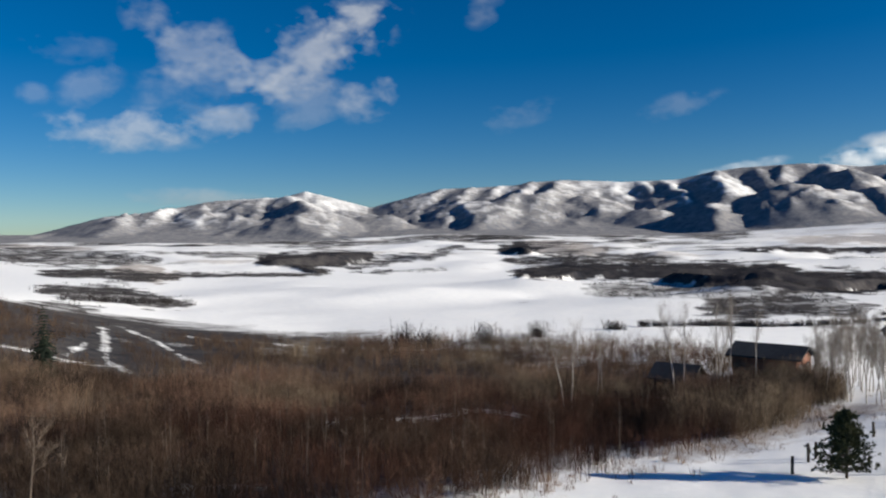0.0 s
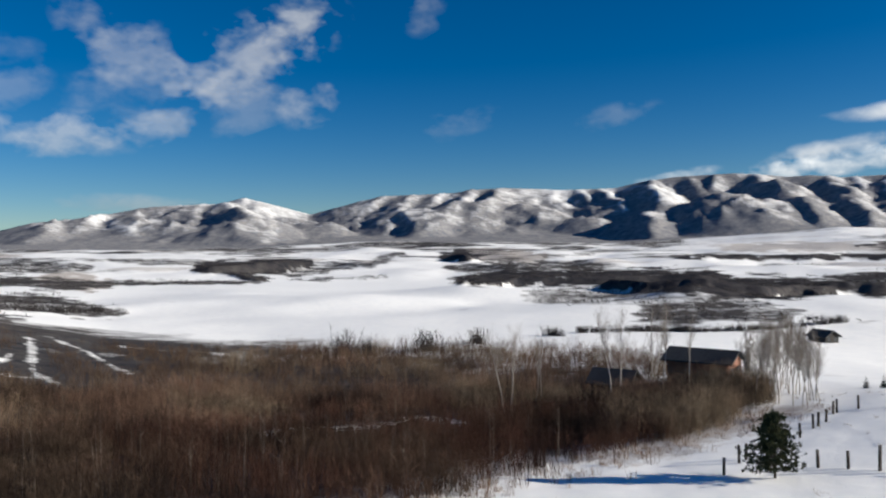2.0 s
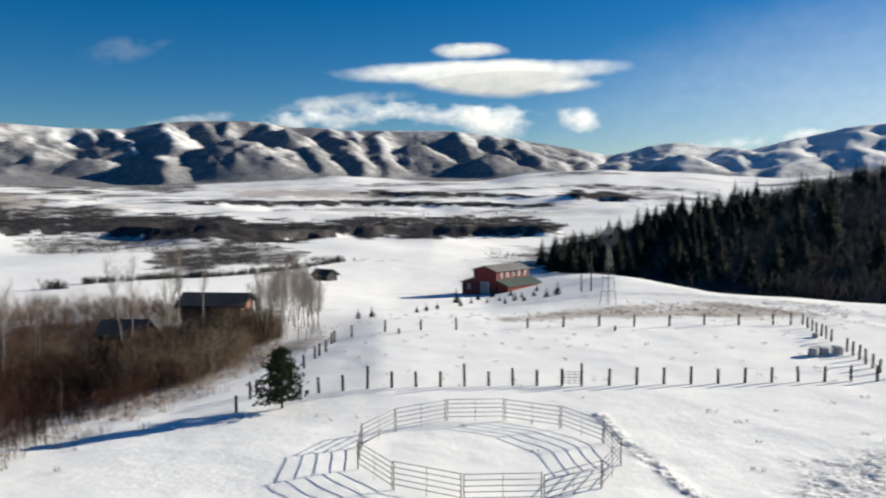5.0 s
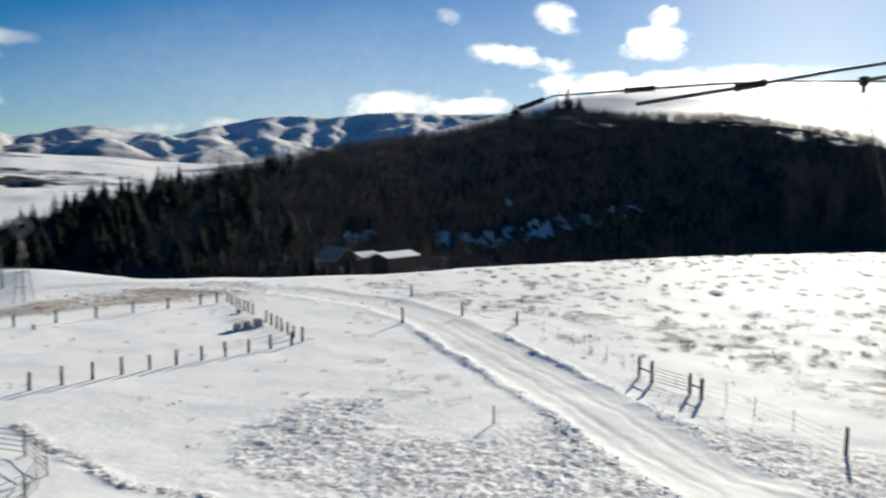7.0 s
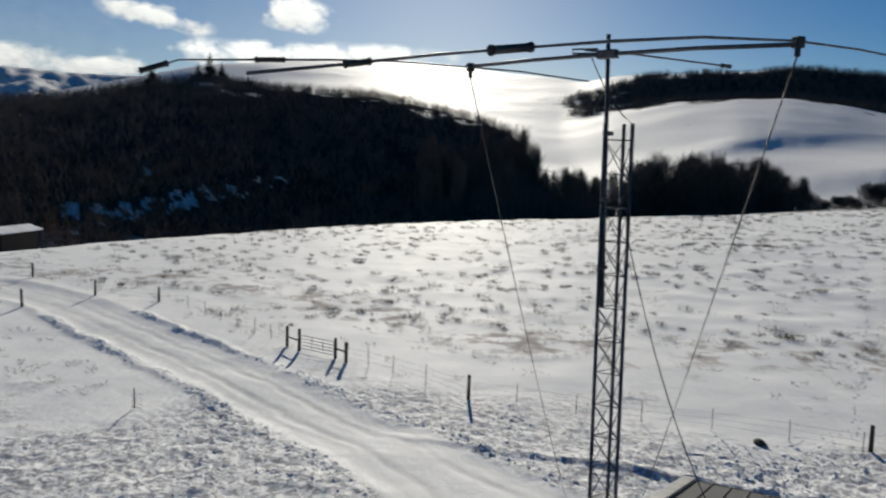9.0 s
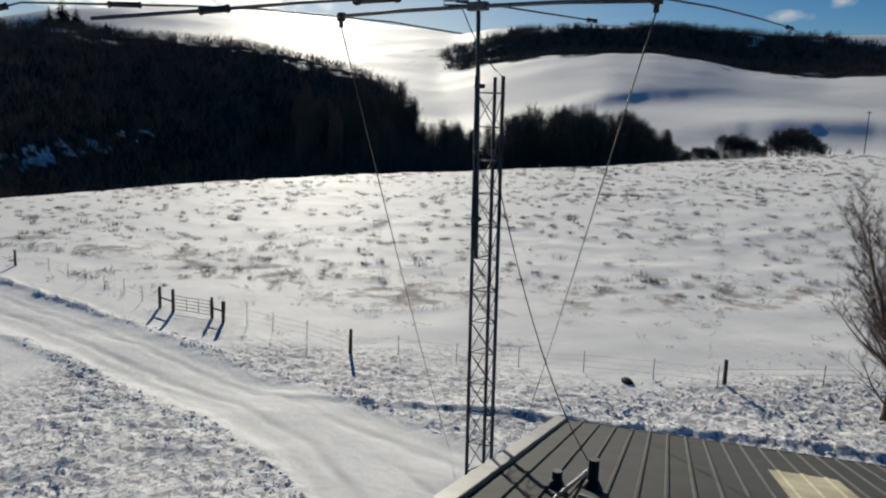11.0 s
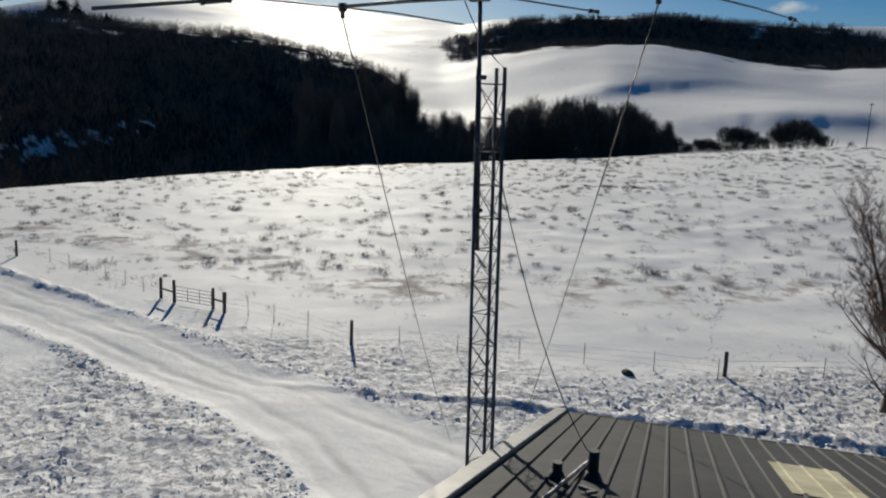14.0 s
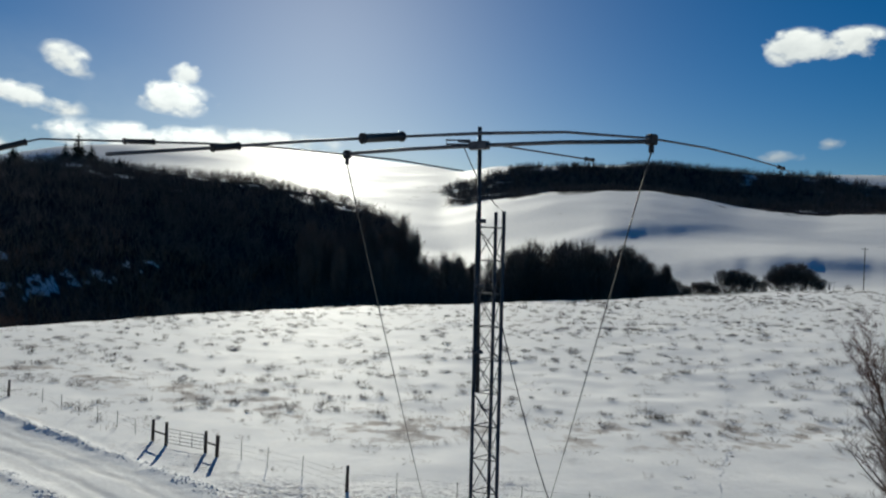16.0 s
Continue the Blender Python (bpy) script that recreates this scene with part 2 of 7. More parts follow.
# rounded foothills before the skyline: bearing, height in degrees, distance, breadth of the top
FOOTHILLS = [(24.0, 3.50, 2850, 60), (23.9, 3.28, 3150, 40), (20.9, 2.31, 2950, 40), (25.5, 2.24, 2800, 50), (27.4, 3.08, 3100, 30), (-5.1, 1.99, 2950, 60), (-10.4, 2.71, 3150, 40), (3.4, 2.80, 3000, 60), (10.3, 3.07, 3150, 40), (14.9, 1.92, 2850, 60), (31.0, 1.55, 2800, 50), (55.3, 2.33, 2900, 50), (59.2, 2.12, 3000, 40), (36.5, 3.15, 3100, 40), (-14.9, 2.04, 3000, 50), (-22.4, 1.25, 3050, 50), (66.3, 2.66, 3000, 60), (42.2, 2.40, 2850, 40)]
LINES += [[(0, 3000, 40)], [(0, 4700, 40)]]

AZ_N, R_N = 1440, 420
AZ_T = np.arange(AZ_N) * 0.25 - 60.0
R_T = np.exp(np.linspace(math.log(4.0), math.log(4690.0), R_N))


def along(line, col):
    a = np.array([p[0] for p in line] + [line[0][0] + 360.0])
    v = np.array([p[col] for p in line] + [line[0][col]], dtype=float)
    return np.interp(AZ_T, a, v)


def smooth(t, width, axis):
    k = np.exp(-0.5 * (np.arange(-3 * width, 3 * width + 1) / width) ** 2)
    k /= k.sum()
    n = len(k) // 2
    pad = [(0, 0), (0, 0)]
    pad[axis] = (n, n)
    p = np.pad(t, pad, mode="wrap" if axis == 0 else "edge")
    return np.apply_along_axis(lambda c: np.convolve(c, k, "valid"), axis, p)


def land_table():
    rr = np.stack([along(l, 1) for l in LINES])
    zz = np.stack([along(l, 2) for l in LINES])
    t = np.empty((AZ_N, R_N))
    for i in range(AZ_N):
        t[i] = np.interp(np.log(R_T), np.log(rr[:, i]), zz[:, i])
    t = smooth(t, 3, 1)
    return smooth(t, 2, 0)


LAND = land_table()


def polar(x, y):
    return np.degrees(np.arctan2(x, y)), np.hypot(x, y)


ROAD = [(20, -16.5), (32, -10.0), (41, -5), (53.5, 1.2), (63.5, 7.2), (79, 16.2), (88, 24.2), (95, 37.5), (97.5, 54), (98, 72), (90, 92), (76, 110), (60, 122)]
STRAW = [(105, 30), (97, 22), (92, 6), (78, -7.5), (63, -17), (57, -23), (52, -40), (46, -56)]
STRAW_B = [(63, 66), (70, 65), (80, 61), (89, 55), (95, 49)]
BERM = [(39.5, -7.5), (37.09, -11.29), (36.07, -12.62), (33.78, -16.62), (31.34, -20.0), (30.2, -21.41), (27.08, -25.81), (24.85, -29.02), (22.23, -32.01)]
DRIVE = [(24, -4), (33, 0), (44, 11), (60, 18), (76, 22)]


def to_line(x, y, line):
    """Distance from places to a bent line, and the side they lie on."""
    best, side = np.full(np.shape(x), 1e9), np.zeros(np.shape(x))
    for (ax, ay), (bx, by) in zip(line[:-1], line[1:]):
        dx, dy = bx - ax, by - ay
        q = np.clip(((x - ax) * dx + (y - ay) * dy) / (dx * dx + dy * dy), 0, 1)
        d = np.hypot(x - ax - q * dx, y - ay - q * dy)
        side = np.where(d < best, np.sign((x - ax) * dy - (y - ay) * dx), side)
        best = np.minimum(best, d)
    return best, side


APRON = [(38, -7.0), (32, -9.2), (21, -10.4)]      # where the road widens towards the house
SIDEPATH = [(40, 33.5), (37.1, 29.6), (33, 22.1), (32.3, 17.8), (27, 9)]
FOOTPATH = [(50, 1.5), (43, 0.8), (36, 1.6), (28, 2.2)]


def to_road(x, y):
    d, side = to_line(x, y, ROAD)
    return np.minimum(d, to_line(x, y, APRON)[0] - 0.3), side


def trampled(x, y):
    az, r = polar(x, y)
    m = np.clip((az - 62) / 12, 0, 1) * np.clip((170 - az) / 10, 0, 1) * np.clip((50 - r + 14 * (fbm(x / 9, y / 9, 3, 77) - 0.5)) / 8, 0, 1)
    d, side = to_road(x, y)
    m = np.maximum(0.75 * m, 1.2 * np.exp(-(to_line(x, y, FOOTPATH)[0] / 1.5) ** 2))
    m = np.maximum(m, 1.2 * np.exp(-(to_line(x, y, SIDEPATH)[0] / 0.45) ** 2))
    m = np.maximum(m, 0.9 * np.clip(1.6 - np.hypot((x - 43) / 1.6, y - 15) / 4 + 2 * (fbm(x / 3, y / 3, 3, 78) - 0.5), 0, 1))
    m = np.maximum(m, 1.1 * np.clip((az - 112) / 5, 0, 1) * np.clip((154 - az) / 4, 0, 1) * np.clip((np.interp(az, [108, 118, 124, 134, 142, 152], [33, 37, 41, 48, 53, 55]) - r) / 5, 0, 1))
    m = m * np.clip((d - 2.4) / 1.2, 0, 1)
    return m


def yard_relief(x, y, r):
    near = r < 135
    out = np.zeros(np.shape(x))
    if not np.any(near):
        return out
    xn, yn, r_n = x[near], y[near], r[near]
    d, side = to_road(xn, yn)
    d = d + (fbm(xn / 2.5, yn / 2.5, 3, 71) - 0.5) * 0.9
    lump = fbm(xn / 0.9, yn / 0.9, 3, 73)
    bank = np.exp(-((d - 3.5) / 0.42) ** 2) * (0.15 + 0.24 * np.clip(fbm(xn / 1.5, yn / 1.5, 3, 74) - 0.36, 0, 1)) * np.clip(4 * fbm(xn / 7, yn / 7, 2, 70) - 1.0, 0.6, 1) * np.clip((r_n - 44) / 14, 0.04, 1.0)
    bed = -0.10 * np.clip(3.0 - d, 0, 1)
    rut = -0.045 * np.exp(-((d - 0.95) / 0.22) ** 2) * (0.5 + fbm(xn / 3, yn / 3, 2, 79))
    tr = trampled(xn, yn)
    lumps = tr * ((fbm(xn / 0.55, yn / 0.55, 3, 75, True) - 0.5) * 0.23 + (fbm(xn / 2.6, yn / 2.6, 2, 76) - 0.5) * 0.22)
    db, _ = to_line(xn, yn, BERM)
    berm = np.exp(-((db + (fbm(xn / 1.5, yn / 1.5, 2, 72) - 0.5) * 0.5) / 0.42) ** 2) * (0.15 + 0.14 * lump) * np.clip((41 - xn) / 9, 0, 1)
    out[near] = bank + bed + rut + lumps + berm
    return out


def skyline(az):
    el = np.interp(az, [p[0] for p in RIDGE], [p[1] for p in RIDGE])
    return EYE[2] + CREST * np.tan(np.radians(el))


def make_spurs():
    """Spurs that run down from the crest: bearing above and below, distance of the foot."""
    rnd = random.Random(12)
    out, a = [], -27.0
    while a < 84:
        out.append((a, a + rnd.uniform(-3.6, 4.2), rnd.uniform(2330, 3000), rnd.uniform(0.6, 1.2)))
        a += rnd.uniform(1.1, 2.6)
    return out


SPURS = make_spurs()


def mountains(x, y, az, r, z0):
    """A crest with spurs, gullies and rounded foothills rising from the valley's end."""
    up = np.clip((r - 2300) / (CREST - 2300), 0, 1)
    zr = skyline(az)
    wx, wy = x + 90 * fbm(x / 300, y / 300, 2, 40), y + 90 * fbm(x / 300, y / 300, 2, 44)
    rough = fbm(wx / 330, wy / 330, 4, 31, True, 0.5) - 0.5
    z = z0 + (zr - z0) * up ** 2.0
    wob = 1.5 * (fbm(r / 260.0, az / 9.0, 2, 45) - 0.5)
    for a0, a1, rf, p in SPURS:
        q = np.clip((CREST - r) / (CREST - rf), 0, 1)
        lat = np.abs(az - a0 - (a1 - a0) * q - wob * q * 2) * r * 0.01745
        steep = float(np.interp(a0, [10, 17, 45, 49], [0.28, 0.37, 0.37, 0.26]))
        zs = z0 + (float(skyline(a0)) - z0) * (1 - q) ** p - steep * (np.hypot(lat, 8) - 8)
        z = np.maximum(z, zs)
    for a0, el, rc, top in FOOTHILLS:
        lat, dr = (az - a0) * rc * 0.01745 + 0.25 * (r - rc), (r - rc) * np.where(r < rc, 0.85, 0.4)
        z = np.maximum(z, EYE[2] + rc * math.tan(radians(el)) - 0.40 * (np.hypot(np.hypot(lat, dr), top) - top))
    back = np.clip((CREST - r) / 260, 0, 1)
    z = z + rough * 36 * np.clip((z - z0) / 60, 0, 1) * back + (fbm(wx / 95, wy / 95, 3, 36, True) - 0.5) * 19 * np.clip((z - z0) / 60, 0, 1) * (0.15 + 0.85 * back) + (fbm(wx / 48, wy / 48, 2, 38, True) - 0.5) * 9 * np.clip((z - z0) / 60, 0, 1) * (0.2 + 0.8 * back)
    z = np.where(r > CREST, zr - 0.35 * (r - CREST), z)
    return z0 + (z - z0) * np.clip((r - 2250) / 120, 0, 1)


BLUFFS = []


def bluffs(az, r):
    """River terraces: steep faces towards the yard with level ground behind."""
    out = np.zeros(np.shape(r))
    k = (r > 420) & (r < 2400) & (az > -36) & (az < 66)
    if not np.any(k):
        return out
    a, d = az[k], r[k]
    add = np.zeros(len(a))
    cut_ = (fbm(a / 1.6, np.log(d) * 4, 3, 58) - 0.5)
    for az_t, foot, rise, keep in BLUFFS:
        R = np.interp(a, az_t, foot)
        H = np.interp(a, az_t, rise)
        x_ = (d - R) / np.maximum(H * 3.2, 1.0) + cut_ * 0.7
        s_ = np.clip(x_, 0, 1)
        one = H * s_ * s_ * (3 - 2 * s_) * np.exp(-np.clip(d - R - 2 * H, 0, None) / (H * 9 + 1)) * np.interp(a, az_t, keep)
        add = np.maximum(add, one)
    out[k] = add
    return out


def height(x, y):
    """The ground's height at places x, y (arrays or numbers)."""
    x, y = np.asarray(x, float), np.asarray(y, float)
    az, r = polar(x, y)
    u = ((az + 60.0) % 360.0) / 0.25
    w = np.clip((np.log(np.maximum(r, 4.01)) - math.log(4.0)) / (math.log(4690.0) - math.log(4.0)) * (R_N - 1), 0, R_N - 1.001)
    i, j = np.floor(u).astype(int) % AZ_N, np.floor(w).astype(int)
    fu, fw = u - np.floor(u), w - np.floor(w)
    i2 = (i + 1) % AZ_N
    z = (LAND[i, j] * (1 - fu) + LAND[i2, j] * fu) * (1 - fw) + (LAND[i, j + 1] * (1 - fu) + LAND[i2, j + 1] * fu) * fw
    # rolling ground, then folded mountain flanks
    z = z + (fbm(x / 55, y / 55, 3, 5) - 0.5) * 1.6 * np.clip((r - 90) / 200, 0, 1)
    z = z + (fbm(x / 7, y / 7, 3, 9) - 0.5) * 0.28 * np.clip((520 - r) / 260, 0, 1)
    z = z + (fbm(x / 150, y / 150, 3, 15) - 0.5) * 15 * np.clip((r - 230) / 120, 0, 1) * np.clip((620 - r) / 150, 0, 1) * np.clip((46 - az) / 8, 0, 1) * np.clip((az + 26) / 6, 0, 1)
    z = z + (fbm(x / 4, y / 4, 2, 11) - 0.5) * 0.36 * np.clip((az - 84) / 20, 0, 1) * np.clip((r - 62) / 15, 0, 1) * np.clip((255 - r) / 20, 0, 1) * np.clip((160 - az) / 10, 0, 1)
    z = z + yard_relief(np.atleast_1d(x), np.atleast_1d(y), np.atleast_1d(r)).reshape(np.shape(x))
    z = z + (fbm(x / 260, y / 260, 3, 21) - 0.5) * 9 * np.clip((r - 450) / 500, 0, 1)
    # a hollow under the brow of the white hill
    lip = 590 + 13 * (az - 127) + 34 * (fbm(az / 2.5, r / 200, 3, 52) - 0.5)
    z = z + 5.0 * np.exp(-((az - 127.0) / 6.0) ** 2) / (1 + np.exp(-(r - lip) / 10)) * np.clip(1 - (r - 590) / 220, 0, 1)
    lip = 470 + 5 * (az - 138) + 40 * (fbm(az / 3.0, r / 200, 3, 53) - 0.5)
    z = z + 7.0 * np.exp(-((az - 138.5) / 7.0) ** 2) / (1 + np.exp(-(r - lip) / 13)) * np.clip(1 - (r - 480) / 160, 0, 1)
    # a brushy mound before the river
    z = z + 8.0 * np.exp(-((az - 22.0) / 3.4) ** 2) * np.exp(-((r - 400) / 45) ** 2)
    # folds in the valley
    v = np.clip((r - 700) / 400, 0, 1) * np.clip((2400 - r) / 400, 0, 1) * np.clip((68 - az) / 8, 0, 1)
    z = z + v * (fbm(az / 5.5, np.log(np.maximum(r, 1)) * 7, 3, 57) - 0.5) * 17
    far = np.atleast_1d(r > 2250)
    if np.any(far):
        zf = np.atleast_1d(z).copy()
        zf[far] = mountains(np.atleast_1d(x)[far], np.atleast_1d(y)[far], np.atleast_1d(az)[far], np.atleast_1d(r)[far], zf[far])
        z = zf.reshape(np.shape(z))
    if BLUFFS:
        z = z + bluffs(np.atleast_1d(az), np.atleast_1d(r)).reshape(np.shape(z))
    return z


def ground_at(az, r):
    x, y = r * math.sin(radians(az)), r * math.cos(radians(az))
    return Vector((x, y, float(height(x, y))))


def sight(az, dip):
    """The place on the ground that lies at a bearing and so many degrees under the eye's level."""
    r = np.exp(np.linspace(math.log(22), math.log(3000), 3000))
    x, y = r * math.sin(radians(az)), r * math.cos(radians(az))
    z = height(x, y)
    hit = np.nonzero(z > EYE[2] - r * math.tan(radians(dip)))[0]
    i = hit[0] if len(hit) else 2999
    e = eye_facing(az)
    return Vector((x[i] + e.x, y[i] + e.y, z[i]))


def mesh(name, verts, faces, smooth_faces=False):
    me = bpy.data.meshes.new(name)
    verts = np.asarray(verts, dtype=np.float32)
    me.from_pydata(verts, [], faces if isinstance(faces, list) else faces.tolist())
    if smooth_faces:
        me.polygons.foreach_set("use_smooth", np.ones(len(me.polygons), bool))
    me.update()
    return me


def build_ground():
    # fine where the walk looks, coarse behind
    az = np.concatenate([np.arange(-42, 156, 0.27), np.arange(156, 318, 3.0)])
    r = np.concatenate([[1.0, 4.0, 8.0, 12.0], np.arange(15.0, 24.0, 1.0), np.arange(24.0, 75.0, 0.24), np.exp(np.linspace(math.log(75.0), math.log(4690.0), 350))])
    A, Rr = np.meshgrid(np.radians(az), r, indexing="ij")
    X, Y = Rr * np.sin(A), Rr * np.cos(A)
    Z = height(X, Y)
    n, m = X.shape
    idx = np.arange(n * m).reshape(n, m)
    nxt = np.roll(idx, -1, axis=0)
    quads = np.stack([idx[:, :-1], idx[:, 1:], nxt[:, 1:], nxt[:, :-1]], -1).reshape(-1, 4)
    me = mesh("ground", np.stack([X, Y, Z], -1).reshape(-1, 3), quads[:, ::-1], True)
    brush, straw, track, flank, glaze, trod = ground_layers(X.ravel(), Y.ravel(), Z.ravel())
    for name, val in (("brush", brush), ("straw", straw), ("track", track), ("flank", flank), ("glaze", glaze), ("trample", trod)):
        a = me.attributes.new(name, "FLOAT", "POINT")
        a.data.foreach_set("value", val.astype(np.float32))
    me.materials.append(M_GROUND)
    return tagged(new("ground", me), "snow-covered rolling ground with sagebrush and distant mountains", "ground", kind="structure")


# patches of brush near the yard: bearing, distance, half width in degrees, half depth as a share of the distance, weight
BRUSH = [(-24, 170, 16, 0.34, 1.0), (-12, 95, 26, 0.75, 1.1), (11, 95, 10, 0.42, 1.0)]
BRUSH += [(80, 300, 36, 0.50, 1.2), (62, 215, 14, 0.25, 1.2), (104, 300, 10, 0.30, 1.1), (120, 265, 18, 0.14, 0.9), (129, 1070, 17, 0.17, 1.15), (138, 990, 8, 0.10, 1.15), (137, 285, 6, 0.06, 0.7)]
# bands of brush, woods darkened with painted shade, and dry grass over the valley: bearing and dip of both ends, half
# breadth, weight, kind
PATCHES = [
    (-26.4, 2.86, -19.0, 4.07, 0.51, 1.0, 'b'), (-27.7, 3.83, -24.7, 4.28, 0.36, 1.0, 'b'), (-30.2, 0.55, -21.1, 1.05, 0.47, 0.9, 'b'),
    (-26.3, 1.74, -19.3, 2.34, 0.36, 1.1, 'b'), (-22.4, 1.86, -19.5, 2.26, 0.55, 1.1, 't'), (-19.3, 2.11, -9.6, 2.39, 0.16, 1.0, 'b'),
    (-18.9, 0.63, -12.8, 0.90, 0.16, 0.8, 'b'), (-12.4, 1.31, -6.0, 1.14, 0.47, 1.2, 'd'), (-10.8, 1.67, -9.2, 2.11, 0.24, 1.0, 'd'),
    (-6.8, 1.83, -1.0, 1.10, 0.24, 0.9, 'b'), (-5.6, 2.26, -0.2, 2.18, 0.12, 0.8, 'b'), (-24.6, -0.16, -22.7, -0.13, 0.20, 0.8, 'b'),
]
PATCHES += [
    (-29.5, 0.02, -24.6, 0.22, 0.16, 0.7, 't'), (-9.2, 0.31, -1.0, -0.06, 0.16, 0.8, 'b'), (-1.0, 1.22, 0.7, 0.62, 0.28, 0.9, 'b'),
    (-3.5, -0.06, 4.8, -0.35, 0.16, 0.8, 'b'), (5.0, 0.68, 6.2, 0.70, 0.44, 1.1, 'd'), (6.2, 0.49, 10.9, 0.84, 0.40, 1.3, 't'),
    (5.6, 1.60, 15.2, 1.49, 0.36, 1.0, 'b'), (6.0, 2.42, 23.3, 2.33, 0.51, 1.2, 'd'), (18.6, 2.80, 23.6, 2.71, 0.79, 1.2, 'd'),
    (23.6, 3.17, 29.5, 3.03, 0.71, 1.2, 'd'), (10.8, 3.68, 21.5, 3.64, 0.63, 0.75, 'b'), (19.0, 4.37, 27.4, 4.78, 0.71, 0.8, 'b'),
]
PATCHES += [
    (21.9, 0.10, 29.6, 0.14, 0.30, 0.5, 't'), (21.6, 0.95, 29.6, 1.04, 0.16, 1.0, 'd'), (10.5, -0.39, 20.8, -0.49, 0.36, 0.9, 'b'),
    (11.3, 0.96, 16.8, 0.43, 0.12, 0.7, 'b'), (3.6, -0.99, 18.6, -0.81, 0.24, 0.9, 'b'), (-9.2, -0.55, 3.6, -0.99, 0.24, 0.9, 'b'),
    (-15.5, -0.03, -7.6, -0.12, 0.24, 0.8, 'b'), (24.5, 0.30, 40.5, 0.42, 0.30, 1.0, 't'), (24.9, 0.92, 45.6, 1.19, 0.16, 1.1, 'd'),
    (32.9, 0.23, 45.6, 0.53, 0.16, 1.0, 'd'), (16.1, 2.71, 23.4, 2.83, 0.71, 1.2, 'd'), (23.1, 3.13, 30.9, 3.03, 0.63, 1.1, 'd'),
]
PATCHES += [
    (30.1, 2.83, 46.3, 2.76, 0.71, 1.0, 'd'), (18.9, 4.91, 24.5, 4.51, 0.79, 1.0, 'b'), (24.5, 4.39, 27.8, 4.66, 0.16, 0.8, 'b'),
    (16.0, 6.16, 26.7, 6.13, 0.16, 0.9, 'b'), (17.8, -0.07, 20.4, -0.09, 0.36, 0.9, 'b'), (48.0, 0.43, 52.5, 0.65, 0.32, 1.0, 'd'),
    (48.0, -0.23, 54.9, -0.02, 0.16, 0.8, 'b'), (52.5, 0.32, 56.5, 0.70, 0.20, 0.7, 'b'), (32.0, 5.26, 35.2, 5.22, 0.12, 0.6, 'b'),
    (29.3, 6.60, 31.6, 6.58, 0.32, 1.0, 'b'),
]
EDGE = [(-60, 38), (-30, 37), (-3, 40), (0, 43), (3.7, 47.5), (7, 51), (11.9, 59.5), (16.6, 65.8), (20.3, 70.5), (23.2, 76.5), (25, 84), (27, 88), (30, 95)]


def lay_bluffs():
    """A terrace face behind each dark band of the valley."""
    rr = np.exp(np.linspace(math.log(420), math.log(2250), 400))
    rows = []
    for a0, d0, a1, d1, h, w, kind in PATCHES:
        if kind != "d":
            continue
        az_t = np.linspace(a0 - 1.0, a1 + 1.0, 24)
        q = np.clip((az_t - a0) / (a1 - a0), 0, 1)
        dip = d0 + q * (d1 - d0)
        A, R_ = np.meshgrid(np.radians(az_t), rr, indexing="ij")
        z = height(R_ * np.sin(A), R_ * np.cos(A))
        low = np.degrees(np.arctan2(EYE[2] - z, R_))
        foot = np.array([rr[np.argmax(low[i] < dip[i] + h)] for i in range(24)])
        foot = np.convolve(np.pad(foot, 2, mode="edge"), np.ones(5) / 5, "valid")
        rise = np.clip(foot * np.tan(np.radians(1.25 * h)), 2, 14)
        keep = np.clip(np.minimum(az_t - a0 + 1.0, a1 + 1.0 - az_t) / 1.2, 0, 1)
        rows.append((az_t, foot, rise, keep))
    return rows


BLUFFS += lay_bluffs()


def edge_of_brush(az):
    return np.interp(az, [p[0] for p in EDGE], [p[1] for p in EDGE])


def bands(az, dip, r):
    """Cover of brush and of dry grass in the valley."""
    lr = np.log(np.maximum(r, 1))
    wa, wd = (fbm(az / 1.6, lr * 22, 4, 62) - 0.5), (fbm(az / 1.1 + 7, lr * 30, 4, 64) - 0.5)
    veg, dry = np.zeros_like(az), np.zeros_like(az)
    mott = fbm(az / 0.55, lr * 30, 3, 59)
    for a0, d0, a1, d1, h, w, kind in PATCHES:
        q = np.clip((az - a0) / (a1 - a0), 0, 1)
        over = np.maximum(np.abs(az - a0 - q * (a1 - a0)) / 1.3, 0)
        off = np.abs(dip - d0 - q * (d1 - d0) + wd * (0.22 + 0.9 * h)) / (h * (0.75 + 0.5 * np.sqrt(np.clip(4 * q * (1 - q), 0, 1))))
        m = np.clip((1.12 - np.hypot(off, over + wa * 1.2 * (over > 0))) / 0.45, 0, 1)
        if kind == "t":
            dry = np.maximum(dry, (1.7 if a0 < 20 else 1.2) * w * m)
        else:
            veg = np.maximum(veg, m * ((0.95 if kind == "d" else 0.80) * w + 0.02) * (0.75 + 0.5 * mott))
    return veg, dry


